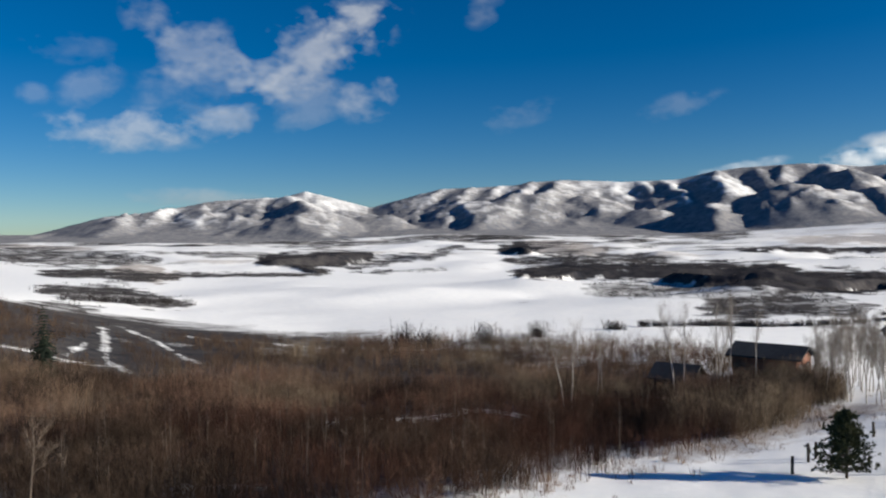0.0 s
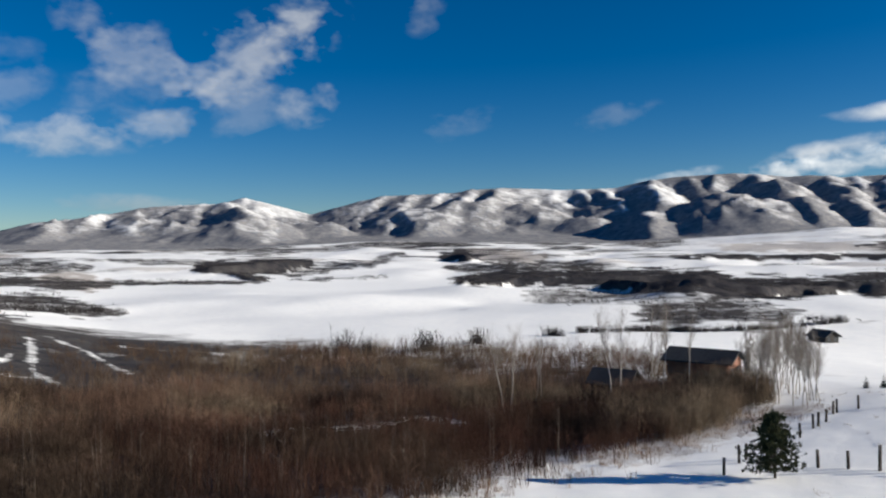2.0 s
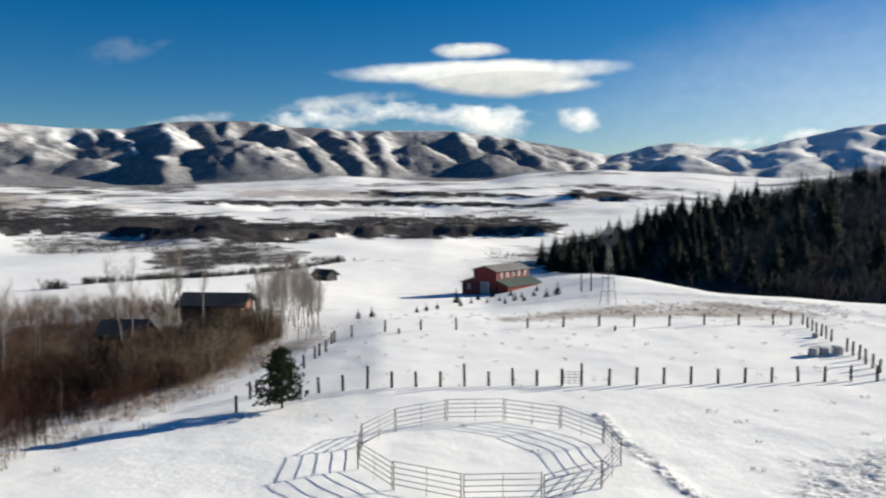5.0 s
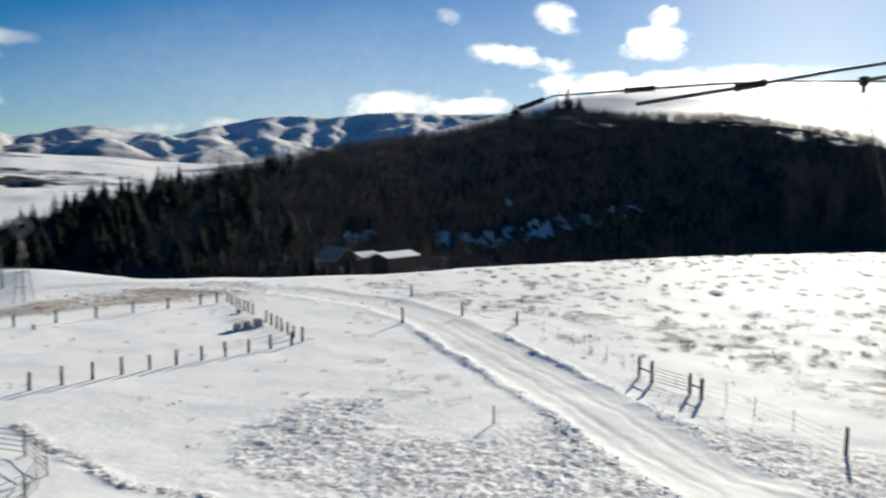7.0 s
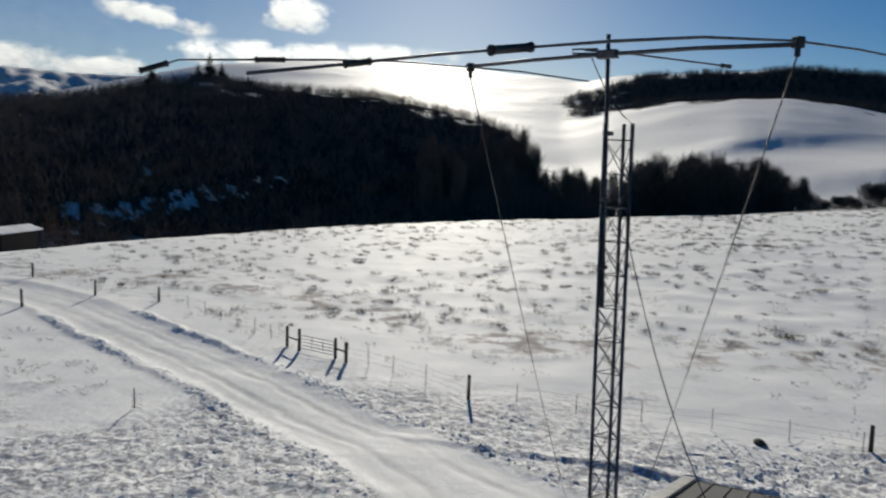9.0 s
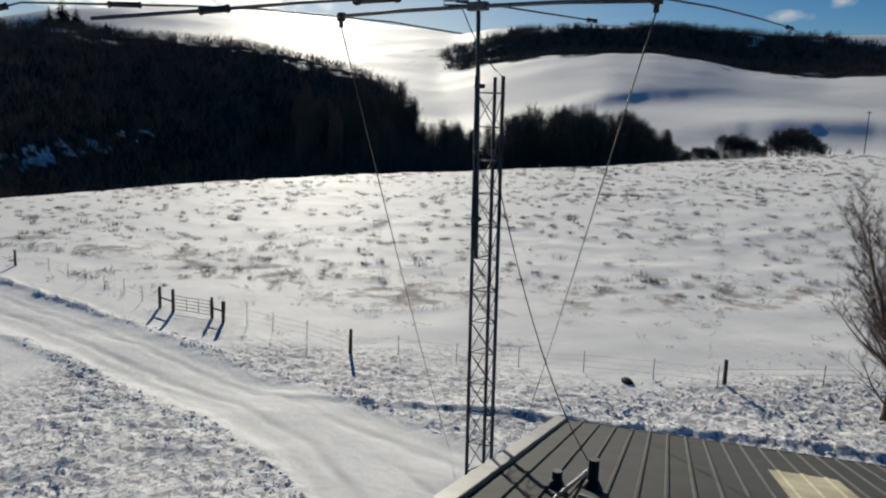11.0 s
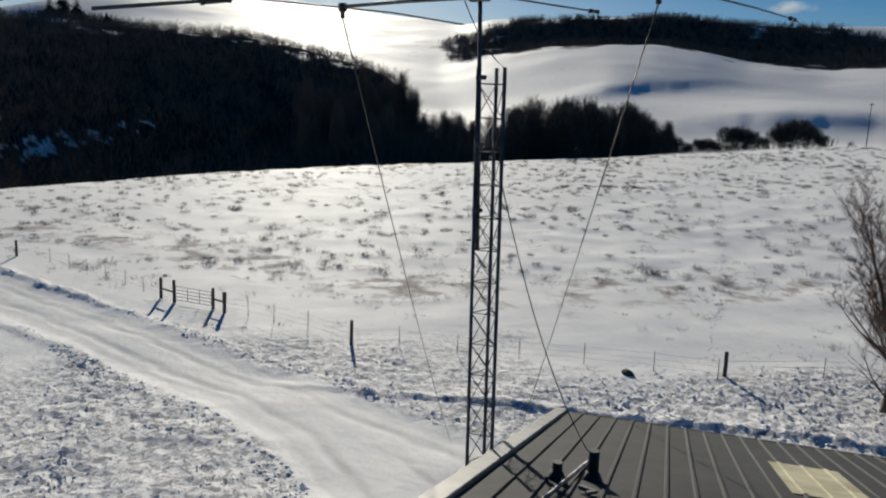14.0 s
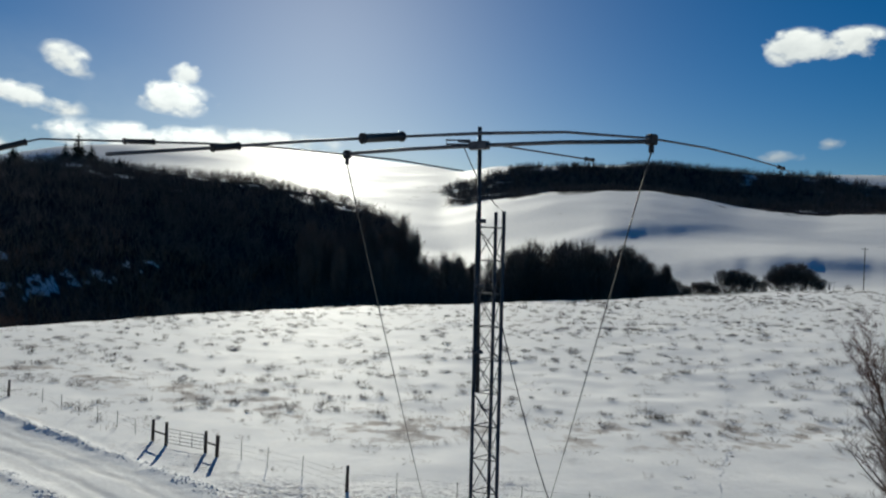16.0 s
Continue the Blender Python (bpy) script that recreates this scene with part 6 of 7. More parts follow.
def thicket(name, places, sizes, mat, label, stems=9, thick=0.02, seed=1, spread=0.35, category="brush", twigs=7):
    """Countless bare stems and twigs, as one mass."""
    g = np.random.default_rng(seed)
    P, H = np.asarray(places), np.asarray(sizes)
    n = len(P)
    base = np.repeat(P, stems, 0)
    hh = np.repeat(H, stems)
    N = n * stems
    off = g.normal(0, 1, (N, 2)) * (hh * spread * 0.35)[:, None]
    p0 = base.copy()
    p0[:, :2] += off
    top = p0.copy()
    top[:, 2] += hh * g.uniform(0.55, 1.1, N)
    top[:, :2] += g.normal(0, 1, (N, 2)) * (hh * spread * 0.30)[:, None]
    r0 = np.full(N, thick)
    vs, fs = prisms(p0 - np.array([0, 0, 0.1]), top, r0, r0 * 0.3)
    # flat-sided side twigs on each stem
    allv, allf = [vs], fs.tolist()
    cnt = len(vs)
    for k in range(twigs):
        q = g.uniform(0.15, 0.98, N)[:, None]
        a = p0 * (1 - q) + top * q
        w = g.normal(0, 1, (N, 3))
        w /= np.linalg.norm(w, axis=1, keepdims=True)
        b = a + np.stack([g.normal(0, 0.13, N) * hh, g.normal(0, 0.13, N) * hh, g.uniform(0.05, 0.26, N) * hh], 1)
        tv = np.stack([a - w * thick * 0.7, a + w * thick * 0.7, b], 1).reshape(-1, 3)
        allv.append(tv)
        allf += (np.arange(N)[:, None] * 3 + np.arange(3)[None] + cnt).tolist()
        cnt += len(tv)
    me = mesh(name, np.concatenate(allv), allf)
    me.materials.append(mat)
    return tagged(new(name, me), label, category, kind="stuff")


def scatter(n, seed, az0, az1, r0, r1, keep=None):
    g = np.random.default_rng(seed)
    az = np.radians(g.uniform(az0, az1, n))
    r = np.sqrt(g.uniform(r0 ** 2, r1 ** 2, n))
    x, y = r * np.sin(az), r * np.cos(az)
    if keep is not None:
        k = keep(x, y, np.degrees(az), r, g)
        x, y = x[k], y[k]
    return np.stack([x, y, height(x, y)], 1)


def behind_edge(x, y, az, r, g):
    return r > edge_of_brush(az) + g.normal(0, 1.5, len(x))


def near_keep(x, y, az, r, g):
    return behind_edge(x, y, az, r, g) & ~in_clearing(x, y) & (g.random(len(x)) < 0.15 + 1.5 * fbm(x / 7, y / 7, 3, 91))


near_p = scatter(9000, 101, -44, 26.5, 36, 108, near_keep)
g = np.random.default_rng(4)
near_h = g.uniform(1.6, 3.9, len(near_p)) * np.clip(0.5 + 0.7 * fbm(near_p[:, 0] / 14, near_p[:, 1] / 14, 2, 92), 0.4, 1.2)
# the nearer brush gets the scrub colour with shade in it
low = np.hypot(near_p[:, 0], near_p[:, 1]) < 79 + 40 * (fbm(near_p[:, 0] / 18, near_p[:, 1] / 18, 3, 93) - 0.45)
thicket("brush_thicket", near_p[low], near_h[low], M_SHADEDSCRUB, "dense dark reddish leafless brush covering the slope below", 11, 0.013, 7, 0.5, "brush", 9)
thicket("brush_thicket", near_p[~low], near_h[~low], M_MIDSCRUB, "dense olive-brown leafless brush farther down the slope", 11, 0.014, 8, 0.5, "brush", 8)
cabin_p = scatter(950, 104, 16.0, 26.5, 70, 104, lambda x, y, az, r, g: behind_edge(x, y, az, r, g) & (r < np.interp(az, [16, 19, 22, 26], [92, 96, 103, 103])))
thicket("brush_thicket", cabin_p, g.uniform(2.2, 4.2, len(cabin_p)), M_MIDSCRUB, "tall brown brush growing before the cabin", 12, 0.013, 10, 0.5, "brush", 10)
pale_p = scatter(420, 103, -44, 22, 46, 120, near_keep)
thicket("young_aspens", pale_p, g.uniform(3.2, 5.6, len(pale_p)), M_SAPLING, "slender pale aspen saplings among the brush", 2, 0.017, 9, 0.08, "saplings", 5)
mid_p = scatter(7500, 105, -44, 27, 95, 195, lambda x, y, az, r, g: (r < np.interp(az, [-40, -25, -9, 5, 15, 22, 27], [200, 195, 188, 180, 165, 150, 110]) - np.abs(g.normal(0, 14, len(x))) + 5) & ~in_clearing(x, y) & (g.random(len(x)) < -0.15 + 1.7 * fbm(x / 16, y / 16, 3, 94)))
thicket("brush_slope", mid_p, g.uniform(0.8, 2.4, len(mid_p)), M_SCRUB, "brown brush with snow patches on the lower slope", 7, 0.024, 11, 0.8, "brush", 7)
crown_p = scatter(1500, 106, -14, 22, 120, 180, lambda x, y, az, r, g: (r < np.interp(az, [-14, -9, 5, 15, 22], [150, 176, 172, 158, 140])) & (r > np.interp(az, [-14, 22], [128, 118])) & ~in_clearing(x, y) & (g.random(len(x)) < -0.5 + 2.2 * fbm(x / 12, y / 12, 2, 95)))
thicket("brush_thicket", crown_p, g.uniform(1.8, 4.4, len(crown_p)), M_MIDSCRUB, "tall olive-brown brush along the foot of the slope", 9, 0.02, 12, 0.6, "brush", 9)
hill_p = scatter(8200, 107, 48, 112, 150, 450, lambda x, y, az, r, g: (r > np.interp(az, [48, 58, 75, 90, 104, 112], [225, 175, 172, 195, 222, 235])) & (r < np.interp(az, [48, 60, 88, 105, 112], [300, 360, 455, 395, 340])) & ~hill_open(az, r) & (g.random(len(x)) < (0.45 + fbm(x / 30, y / 30, 3, 96)) * np.clip((az - 54) / 9, 0.3, 1)))
thicket("hill_woods", hill_p, g.uniform(2.6, 5.6, len(hill_p)), M_WOODS, "dark leafless woods covering the shaded hill", 6, 0.08, 13, 1.2, "woods", 10)
foot_p = scatter(1500, 108, 60, 106, 165, 262, lambda x, y, az, r, g: ~hill_open(az, r) & (r > np.interp(az, [60, 75, 90, 104], [176, 172, 195, 222])) & (r < np.interp(az, [60, 75, 90, 104], [215, 245, 262, 262]) + g.normal(0, 12, len(x))))
thicket("hill_brush", foot_p, g.uniform(2.5, 5.5, len(foot_p)), M_MIDSCRUB, "grey-brown leafless brush along the foot of the hill", 6, 0.05, 14, 0.8, "brush", 10)
far_p = scatter(11000, 109, -30, 62, 260, 1000, lambda x, y, az, r, g: ground_layers(x, y, height(x, y))[0] * 0.9 + g.normal(0, 0.12, len(x)) > 0.45)
thicket("valley_brush", far_p, g.uniform(0.7, 2.0, len(far_p)), M_FARBUSH, "grey brush in the folds of the far valley", 4, 0.12, 15, 2.4, "brush", 4)
crest_p = scatter(4200, 111, 112, 146, 935, 1230, lambda x, y, az, r, g: ground_layers(x, y, height(x, y))[0] > 0.5)
thicket("ridge_woods", crest_p, g.uniform(5, 10, len(crest_p)), M_WOODS, "dark woods along the far ridge", 5, 0.25, 17, 0.8, "woods", 6)


def gully_keep(x, y, az, r, g):
    far = np.interp(az, [103, 112, 125, 131, 141], [290, 292, 305, 300, 306])
    near = np.interp(az, [103, 115, 125, 131, 141], [226, 236, 258, 276, 288])
    clump = np.where(az < 130.3, 0.9, 0.25)
    return (r > near) & (r < far) & (g.random(len(x)) < clump)


gully_p = scatter(2600, 121, 103, 141, 225, 306, gully_keep)
_ga = np.degrees(np.arctan2(gully_p[:, 0], gully_p[:, 1]))
thicket("gully_woods", gully_p, g.uniform(0.6, 1.0, len(gully_p)) * np.interp(_ga, [103, 110, 113, 117, 120, 124, 127, 129, 131, 133.5, 136, 138.5, 140, 141], [10, 12, 12, 11, 16, 18, 15, 9, 4, 4, 4, 4, 4, 3]), M_WOODS, "dark leafless woods along the gully", 6, 0.06, 25, 0.5, "woods", 12)


def hedge(line, n, h, seed, label):
    g_ = np.random.default_rng(seed)
    pts = []
    for i in range(n):
        q = g_.uniform(0, len(line) - 1)
        k = int(q)
        az = line[k][0] + (line[k + 1][0] - line[k][0]) * (q - k)
        dip = line[k][1] + (line[k + 1][1] - line[k][1]) * (q - k)
        p = sight(az + g_.normal(0, 0.08), dip)
        pts.append((p.x, p.y, p.z))
    thicket("hedge_row", np.array(pts), g_.uniform(0.6, 1.2, n) * h, M_FARBUSH, label, 8, 0.07, seed, 0.8)


hedge([(14.0, 6.35), (18.9, 6.2), (22.7, 6.18), (27.4, 5.87), (31.6, 5.25)], 210, 1.8, 31, "dark row of bushes along a field edge")
hedge([(11.8, 6.55), (13.0, 6.6)], 14, 2.2, 32, "dark clump of bushes on the snow field")
hedge([(-26, 3.6), (-22, 4.0), (-19.2, 4.1)], 70, 2.6, 34, "grey bushes on the snowy slope")
hedge([(29.2, 5.2), (31.3, 5.05)], 14, 1.6, 35, "low bushes on the snow field")
for k_, (a_, d_) in enumerate(((-2.9, 7.75), (-1.2, 7.85), (3.1, 7.6), (6.8, 7.15))):
    hedge([(a_ - 0.25, d_), (a_ + 0.25, d_)], 9, (5.0, 4.2, 4.8, 3.6)[k_], 36 + k_, "bare round bush at the edge of the snow field")

tuft_p = scatter(13000, 113, 72, 152, 50, 262, lambda x, y, az, r, g: (to_road(x, y)[0] > 5) & (r < np.interp(az, [72, 82, 98, 115, 134, 150], [120, 130, 160, 196, 246, 270])) & (g.random(len(x)) < -0.62 + 1.7 * fbm(x / 6, y / 6, 3, 97) + 0.55 * np.exp(-(to_line(x, y, STRAW)[0] / 7) ** 2)))
thicket("dry_tufts", tuft_p, g.uniform(0.10, 0.38, len(tuft_p)), M_TUFT, "dry grass and sage tufts poking through the snow", 10, 0.013, 19, 3.2, "tufts", 3)
sage_p = scatter(5200, 114, 80, 152, 66, 258, lambda x, y, az, r, g: (to_road(x, y)[0] > 8) & (r < np.interp(az, [84, 98, 115, 134, 150], [130, 160, 194, 244, 266])) & (g.random(len(x)) < -0.5 + 1.9 * fbm(x / 11, y / 11, 3, 89)))
thicket("sage_clumps", sage_p, g.uniform(0.22, 0.55, len(sage_p)), M_SAGE, "low grey-brown sage clumps dotting the snow field", 24, 0.018, 20, 2.2, "sagebrush", 3)
tuft_q = scatter(5000, 115, 28, 76, 44, 112, lambda x, y, az, r, g: g.random(len(x)) < 0.04 + 0.96 * np.exp(-(to_line(x, y, STRAW_B)[0] / np.clip((x - 52) / 4.5, 2.0, 6.5)) ** 2))
thicket("paddock_tufts", tuft_q, g.uniform(0.08, 0.26, len(tuft_q)), M_TUFT, "sparse dry grass in the paddock snow", 8, 0.014, 21, 2.0, "tufts", 4)
edge_p = scatter(3200, 117, -6, 34, 40, 86, lambda x, y, az, r, g: g.random(len(x)) < 0.8 * np.exp(-(to_line(x, y, [(3, 49), (12.3, 57.5), (19, 62), (25, 66.5), (31, 70), (36, 72)])[0] / 3.5) ** 2))
thicket("edge_grass", edge_p, g.uniform(0.2, 0.7, len(edge_p)), M_EDGE, "tall dry grass along the edge of the brush", 8, 0.014, 23, 1.2, "grass", 4)


def snow_clods(name, pts, sizes, label, seed):
    """Kicked-up lumps of snow, each a rough little pyramid."""
    g_ = np.random.default_rng(seed)
    n = len(pts)
    ang = g_.uniform(0, 6.28, n)[:, None] + np.arange(5)[None] * 1.2566 + g_.normal(0, 0.2, (n, 5))
    rad = sizes[:, None] * g_.uniform(0.6, 1.2, (n, 5))
    ring = np.stack([pts[:, 0:1] + rad * np.cos(ang), pts[:, 1:2] + rad * np.sin(ang), np.repeat(pts[:, 2:3] - 0.05, 5, 1)], -1)
    top = np.stack([pts[:, 0] + g_.normal(0, 0.3, n) * sizes, pts[:, 1] + g_.normal(0, 0.3, n) * sizes, pts[:, 2] + sizes * g_.uniform(0.10, 0.30, n)], -1)
    v = np.concatenate([ring, top[:, None]], 1).reshape(-1, 3)
    f = np.stack([np.stack([np.full(n, k), np.full(n, (k + 1) % 5), np.full(n, 5)], -1) for k in range(5)], 1) + (np.arange(n) * 6)[:, None, None]
    me = mesh(name, v, f.reshape(-1, 3))
    me.materials.append(M_CLOD)
    return tagged(new(name, me), label, "snow", kind="stuff")


M_CLOD = grainy("loose_snow", (0.74, 0.75, 0.77), (0.88, 0.88, 0.875), 6, 0.85, 0, 0.3, 0.02)
clod_p = scatter(20000, 131, 108, 152, 27, 56, lambda x, y, az, r, g: (to_road(x, y)[0] > 3.6) & (r < np.interp(az, [108, 118, 124, 134, 142, 152], [33, 37, 41, 48, 53, 55]) + g.normal(0, 2.5, len(x))) & (g.random(len(x)) < -0.25 + 1.6 * fbm(x / 4, y / 4, 3, 132)))
snow_clods("trampled_snow", clod_p, g.uniform(0.07, 0.20, len(clod_p)), "trampled lumpy snow between house and wire fence", 133)
clod_q = scatter(20000, 134, 74, 112, 25, 54, lambda x, y, az, r, g: (to_road(x, y)[0] > 3.4) & (g.random(len(x)) < trampled(x, y) * (-0.35 + 1.7 * fbm(x / 4, y / 4, 3, 135))))
snow_clods("trampled_snow", clod_q, g.uniform(0.05, 0.14, len(clod_q)), "trampled lumpy snow beside the ploughed road", 136)
clod_r = scatter(60000, 138, 60, 125, 27, 74, lambda x, y, az, r, g: (np.abs(to_road(x, y)[0] - 3.5) < 0.55) & (g.random(len(x)) < -0.45 + 1.9 * fbm(x / 3, y / 3, 3, 139)))
snow_clods("ploughed_clods", clod_r, g.uniform(0.10, 0.24, len(clod_r)), "broken clods of ploughed snow along the road edge", 140)
# a line of footprints going up the field
_t = [sight(a, d) for a, d in ((133.46, 17.37), (133.11, 15.04), (134.15, 12.55), (133.77, 11.8), (133.5, 9.0), (133.27, 6.7), (132.3, 4.84))]
foot = []
for p, q in zip(_t[:-1], _t[1:]):
    m_ = max(2, int((q.xy - p.xy).length / 0.55))
    foot += [on(*(p.xy.lerp(q.xy, i / m_) + Vector((g.normal(0, 0.16), g.normal(0, 0.16))))) for i in range(m_)]
snow_clods("footprint_trail", np.array([tuple(p) for p in foot]), g.uniform(0.16, 0.25, len(foot)), "line of footprints leading up the snow field", 137)


# ---------------------------------------------------------------- buildings
def solid(profile, depth, x0=0.0):
    """A bar of the given outline (x, z) along y."""
    n = len(profile)
    vs = [(x, y, z) for y in (x0, x0 + depth) for x, z in profile]
    fs = [list(range(n)), list(range(2 * n - 1, n - 1, -1))] + [[i, n + i, n + (i + 1) % n, (i + 1) % n] for i in range(n)]
    bm = bmesh.new()
    vv = [bm.verts.new(v) for v in vs]
    for f in fs:
        bm.faces.new([vv[i] for i in f])
    bmesh.ops.recalc_face_normals(bm, faces=bm.faces[:])
    return bm


def slab(a, b, y0, y1, th):
    """A roof plane from a to b (x, z), with thickness."""
    return solid([(a[0], a[1]), (b[0], b[1]), (b[0], b[1] + th), (a[0], a[1] + th)], y1 - y0, y0)


def opening(h, name, at, size, mat, axis, label="", frame_mat=None):
    fr = part(name, boxes(((size[0] + 0.2, 0.10, size[1] + 0.2) if axis == "y" else (0.10, size[0] + 0.2, size[1] + 0.2), Vector(at), None, 0.01)), frame_mat or M_WHITE, h)
    off = Vector((0, -0.06, 0)) if axis == "y" else Vector((0.06, 0, 0))
    part("pane" if name == "window" else "leaf", boxes(((size[0], 0.06, size[1]) if axis == "y" else (0.06, size[0], size[1]), Vector(at) + off, None)), mat, fr, label)


def red_barn(p, turn):
    b = empty("barn", Matrix.Translation(p) @ Matrix.Rotation(turn, 4, "Z") @ Matrix.Diagonal((0.96, 1, 0.9, 1)), "red board barn with raised middle roof and side sheds", "barn")
    L = 11.8
    part("centre_wall", solid([(-3.6, -0.6), (3.6, -0.6), (3.6, 6.1), (0, 7.2), (-3.6, 6.1)], L), M_RED, b)
    for sg in (-1, 1):
        part("shed_wall", solid([(sg * 3.62, -0.6), (sg * 7.2, -0.6), (sg * 7.2, 2.7), (sg * 3.62, 3.9)], L - 0.1, 0.05), M_RED, b)
        part("shed_roof", slab((sg * 3.63, 3.96), (sg * 7.7, 2.60), -0.4, L + 0.4, 0.16), M_GREENROOF, b, "green metal lean-to roof")
        part("roof", slab((0.0, 7.25), (sg * 4.1, 6.0), -0.4, L + 0.4, 0.16), M_BARNROOF, b, "grey metal roof with thin frost")
    for k in range(5):
        opening(b, "window", (3.65, 1.7 + k * 2.1, 5.0), (0.75, 1.0), M_PALEPANE, "x", "pale window pane")
    opening(b, "door", (0, -0.03, 1.6), (2.4, 2.9), M_PALEPANE, "y", "pale sliding door")
    opening(b, "window", (-5.2, 0.0, 1.6), (0.9, 1.2), M_PALEPANE, "y", "pale window pane")
    for x in (-3.6, 3.6, -7.2, 7.2):
        part("corner_board", boxes(((0.2, 0.2, 3.5), (x, -0.02, 1.1), None, 0.01)), M_RED, b)
    return b


_b = sight(41.9, 7.7)
red_barn(_b, radians(-42.3 - 41))


def cabin(name, p, turn, w, d, wall_h, rise, wall, roof, label, gable=None):
    c = empty(name, Matrix.Translation(p) @ Matrix.Rotation(turn, 4, "Z"), label, "house")
    part("wall", solid([(-w / 2, -0.8), (w / 2, -0.8), (w / 2, wall_h), (0, wall_h + rise), (-w / 2, wall_h)], d), wall, c)
    for sg in (-1, 1):
        part("roof", slab((0, wall_h + rise + 0.04), (sg * (w / 2 + 0.6), wall_h - rise * 1.2 / w + 0.04), -0.7, d + 0.7, 0.2), roof, c)
    for k in range(2):
        opening(c, "window", (-w / 4 + k * w / 2, -0.02, wall_h * 0.55), (1.0, 1.1), M_GLASS, "y", "dark window pane", M_DARKWALL)
    opening(c, "door", (0, -0.02, 1.0), (1.0, 2.0), M_DARKWALL, "y", "dark brown door leaf", M_DARKWALL)
    return c


cabin("log_cabin", ground_at(24.5, 112) + Vector((0, 0, 0.3)), radians(47), 5.4, 8.4, 3.1, 1.2, M_LOG, M_SLATE, "orange log cabin with dark blue metal roof among bare aspens")
cabin("dark_shed", ground_at(17.6, 103) + Vector((0, 0, -0.5)), radians(52), 4.4, 4.6, 2.3, 1.3, M_DARKWALL, M_SLATE, "low dark shed half hidden in brush")
cabin("farm_shed", sight(30.7, 6.65), radians(20), 4.6, 5.0, 1.6, 1.3, M_DARKWALL, M_SLATE, "small dark farm shed on the snow field")


def low_house(name, az, r, top_dip, turn, w, d, label, roof):
    x, y = r * math.sin(radians(az)), r * math.cos(radians(az))
    z = float(height(x, y))
    top = EYE[2] - r * math.tan(radians(top_dip))
    hgt = max(top - z, 3.2)
    return cabin(name, Vector((x, y, z)), radians(turn), w, d, hgt * (0.66 if w > 4.8 else 0.86), hgt * (0.30 if w > 4.8 else 0.10), M_DARKWALL, roof, label)


low_house("farmhouse", 72.0, 146, 5.2, -32, 5.0, 5.4, "dark farmhouse with grey frosted roof behind the snowy rise", M_BARNROOF)
low_house("long_shed", 76.5, 152, 5.4, 62, 4.4, 8.0, "long dark shed with snowy roof behind the rise", M_SNOWROOF)
low_house("garage", 73.9, 164, 5.45, 60, 3.6, 4.4, "small dark garage with snowy roof behind the rise", M_SNOWROOF)
for k, az in enumerate((66.8, 68.5, 69.6, 70.4, 72.2)):
    r = 138.0
    x, y = r * math.sin(radians(az)), r * math.cos(radians(az))
    plant(spruces[k % 4], USED, on(x, y), k, 0.30 + 0.10 * (k % 3))


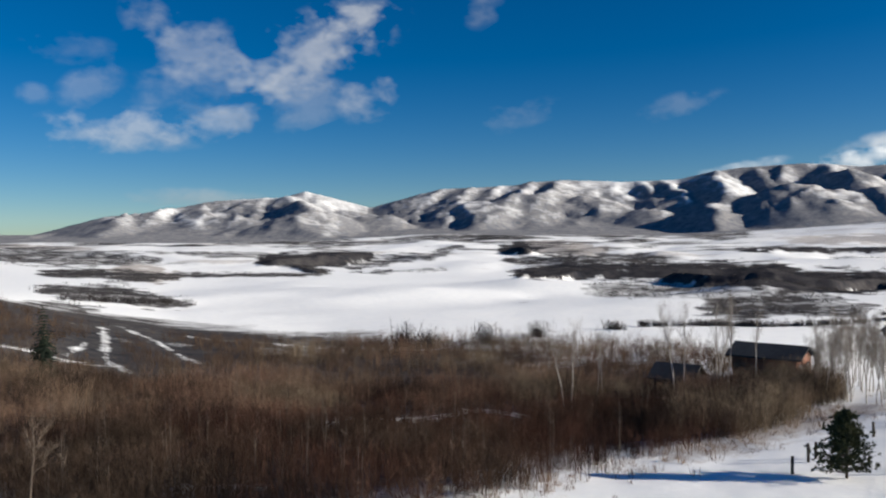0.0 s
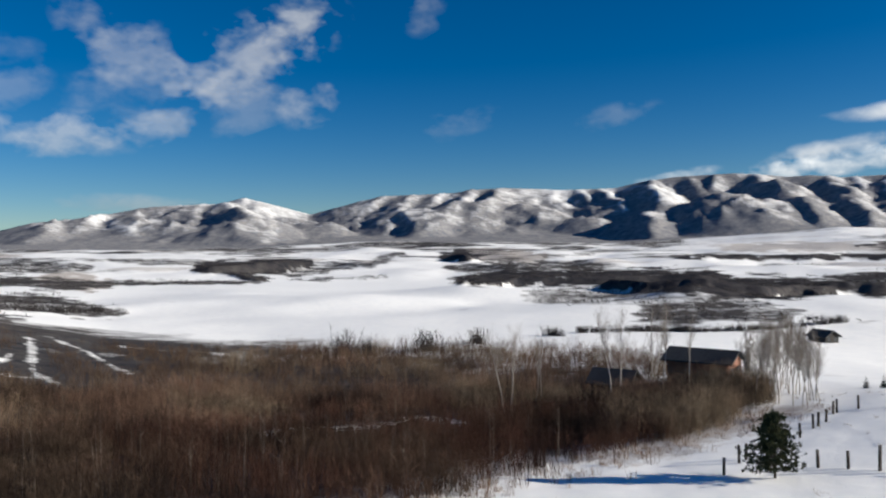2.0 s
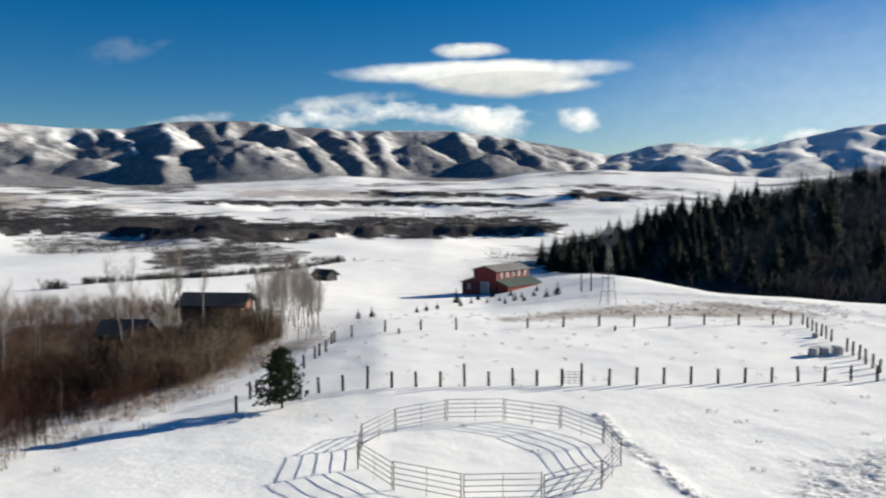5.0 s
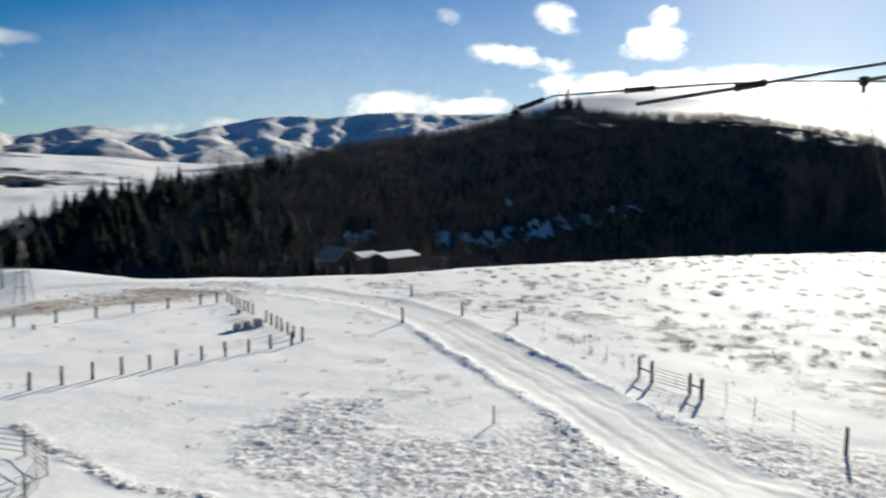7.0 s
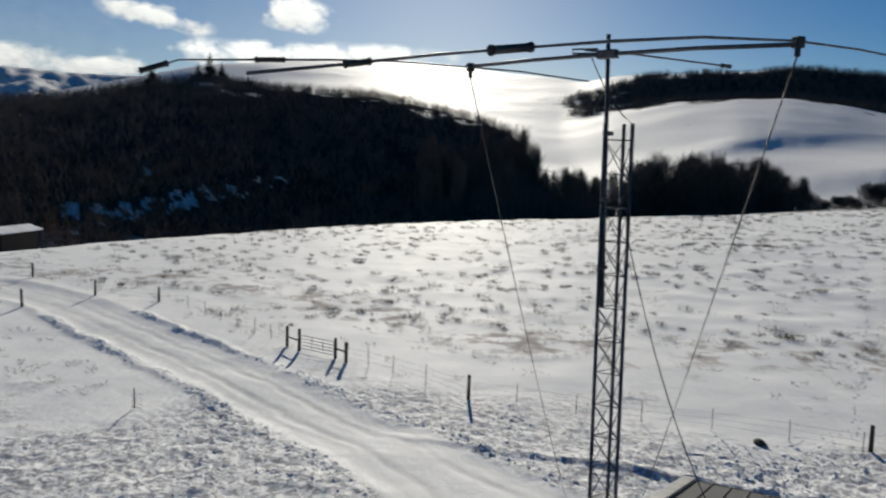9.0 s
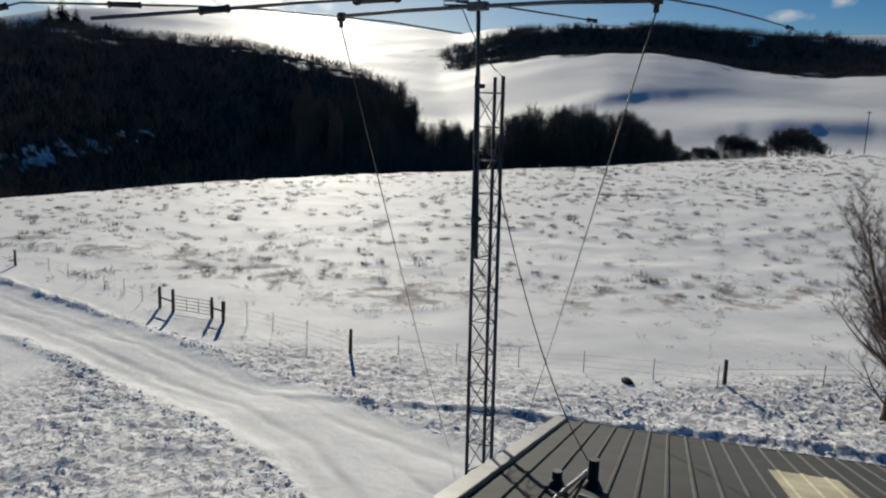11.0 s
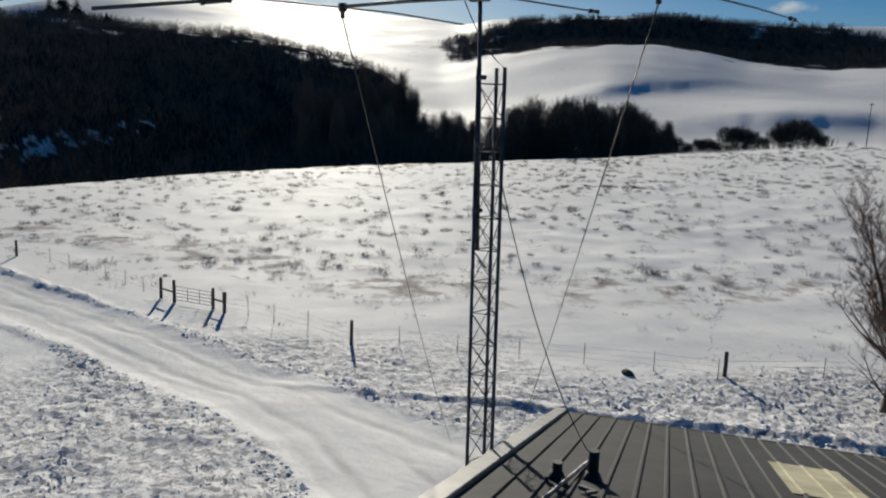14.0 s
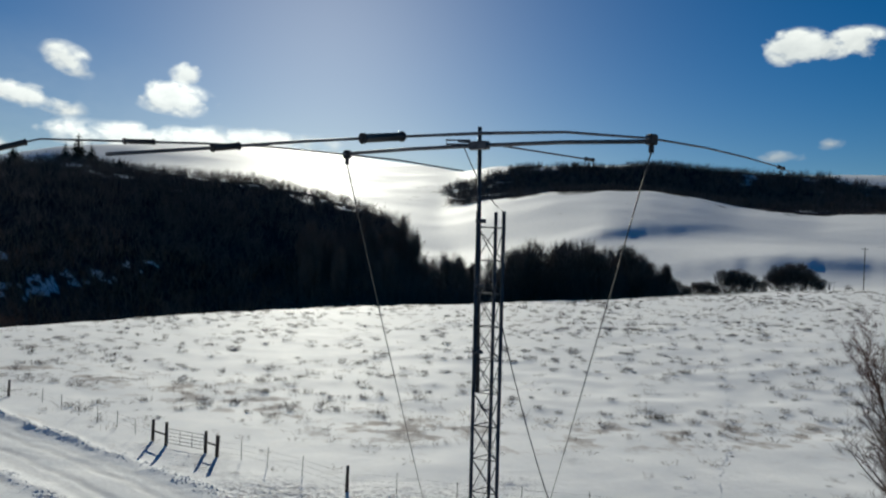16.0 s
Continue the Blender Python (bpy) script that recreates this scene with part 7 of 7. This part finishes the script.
# ---------------------------------------------------------------- windmill and poles
def windmill(p, h):
    w = empty("windmill", Matrix.Translation(p), "grey steel farm windmill on four legs", "windmill")
    for sx in (-1, 1):
        for sy in (-1, 1):
            part("leg", tube_mesh("leg", [(sx * 0.8, sy * 0.8, -0.2), (sx * 0.08, sy * 0.08, h - 0.6)], 0.035, 5), M_WIRE, w)
    for k in range(1, 5):
        q = k / 5
        s_ = 0.8 + (0.08 - 0.8) * q
        z = h * q * 0.95
        for a, b in (((-s_, -s_), (s_, -s_)), ((s_, -s_), (s_, s_)), ((s_, s_), (-s_, s_)), ((-s_, s_), (-s_, -s_))):
            part("girt", tube_mesh("girt", [(*a, z), (*b, z)], 0.022, 4), M_WIRE, w)
    face = Vector((-0.5, -0.86, 0))
    side = Vector((0.86, -0.5, 0))
    c = Vector((0, 0, h - 0.3)) + face * 0.5
    wheel = part("wheel", tube_mesh("wheel", [c + side * 1.2 * math.cos(a) + Vector((0, 0, 1.2 * math.sin(a))) for a in [i * 0.349 for i in range(19)]], 0.035, 5), M_STEEL, w)
    for i in range(18):
        a = i * 0.349
        d = side * math.cos(a) + Vector((0, 0, math.sin(a)))
        t_ = (side * -math.sin(a) + Vector((0, 0, math.cos(a)))) * 0.13 + face * 0.06
        v = [c + d * 0.35 - t_ * 0.5, c + d * 0.35 + t_ * 0.5, c + d * 1.35 + t_, c + d * 1.35 - t_]
        v += [q - face * 0.012 for q in v]
        part("blade", mesh("blade", [tuple(q) for q in v], [[0, 1, 2, 3], [7, 6, 5, 4], [0, 4, 5, 1], [1, 5, 6, 2], [2, 6, 7, 3], [3, 7, 4, 0]]), M_STEEL, wheel)
    q0 = Vector((0, 0, h - 0.3)) - face * 1.9
    part("tail", boxes(((0.9, 0.03, 0.7), q0, Matrix.Rotation(math.atan2(face.y, face.x), 3, "Z"), 0.004)), M_STEEL, w)
    part("tail_arm", tube_mesh("tail_arm", [c, q0], 0.03, 5), M_STEEL, w)
    return w


windmill(sight(50.8, 8.25), 9.6)


def utility_pole(p, h, arm, label):
    u = empty("utility_pole", Matrix.Translation(p), label, "pole")
    part("pole", tube_mesh("pole", [(0, 0, -0.4), (0, 0, h * 0.5), (0, 0, h)], [0.14, 0.12, 0.10], 8), M_BARK, u)
    if arm:
        part("crossarm", boxes(((1.8, 0.1, 0.12), (0, 0, h - 0.5), None, 0.01)), M_BARK, u)
        for x in (-0.8, 0.8):
            part("insulator", tube_mesh("insulator", [(x, 0, h - 0.44), (x, 0, h - 0.28)], 0.04, 6), M_GLASS, u)


utility_pole(sight(49.6, 7.3), 6.6, False, "bare wooden pole standing beside the windmill")
utility_pole(sight(48.9, 7.35), 3.0, False, "short wooden pole standing beside the windmill")
utility_pole(sight(141.6, 1.9), 12.5, True, "wooden utility pole with crossarm at the field's end")
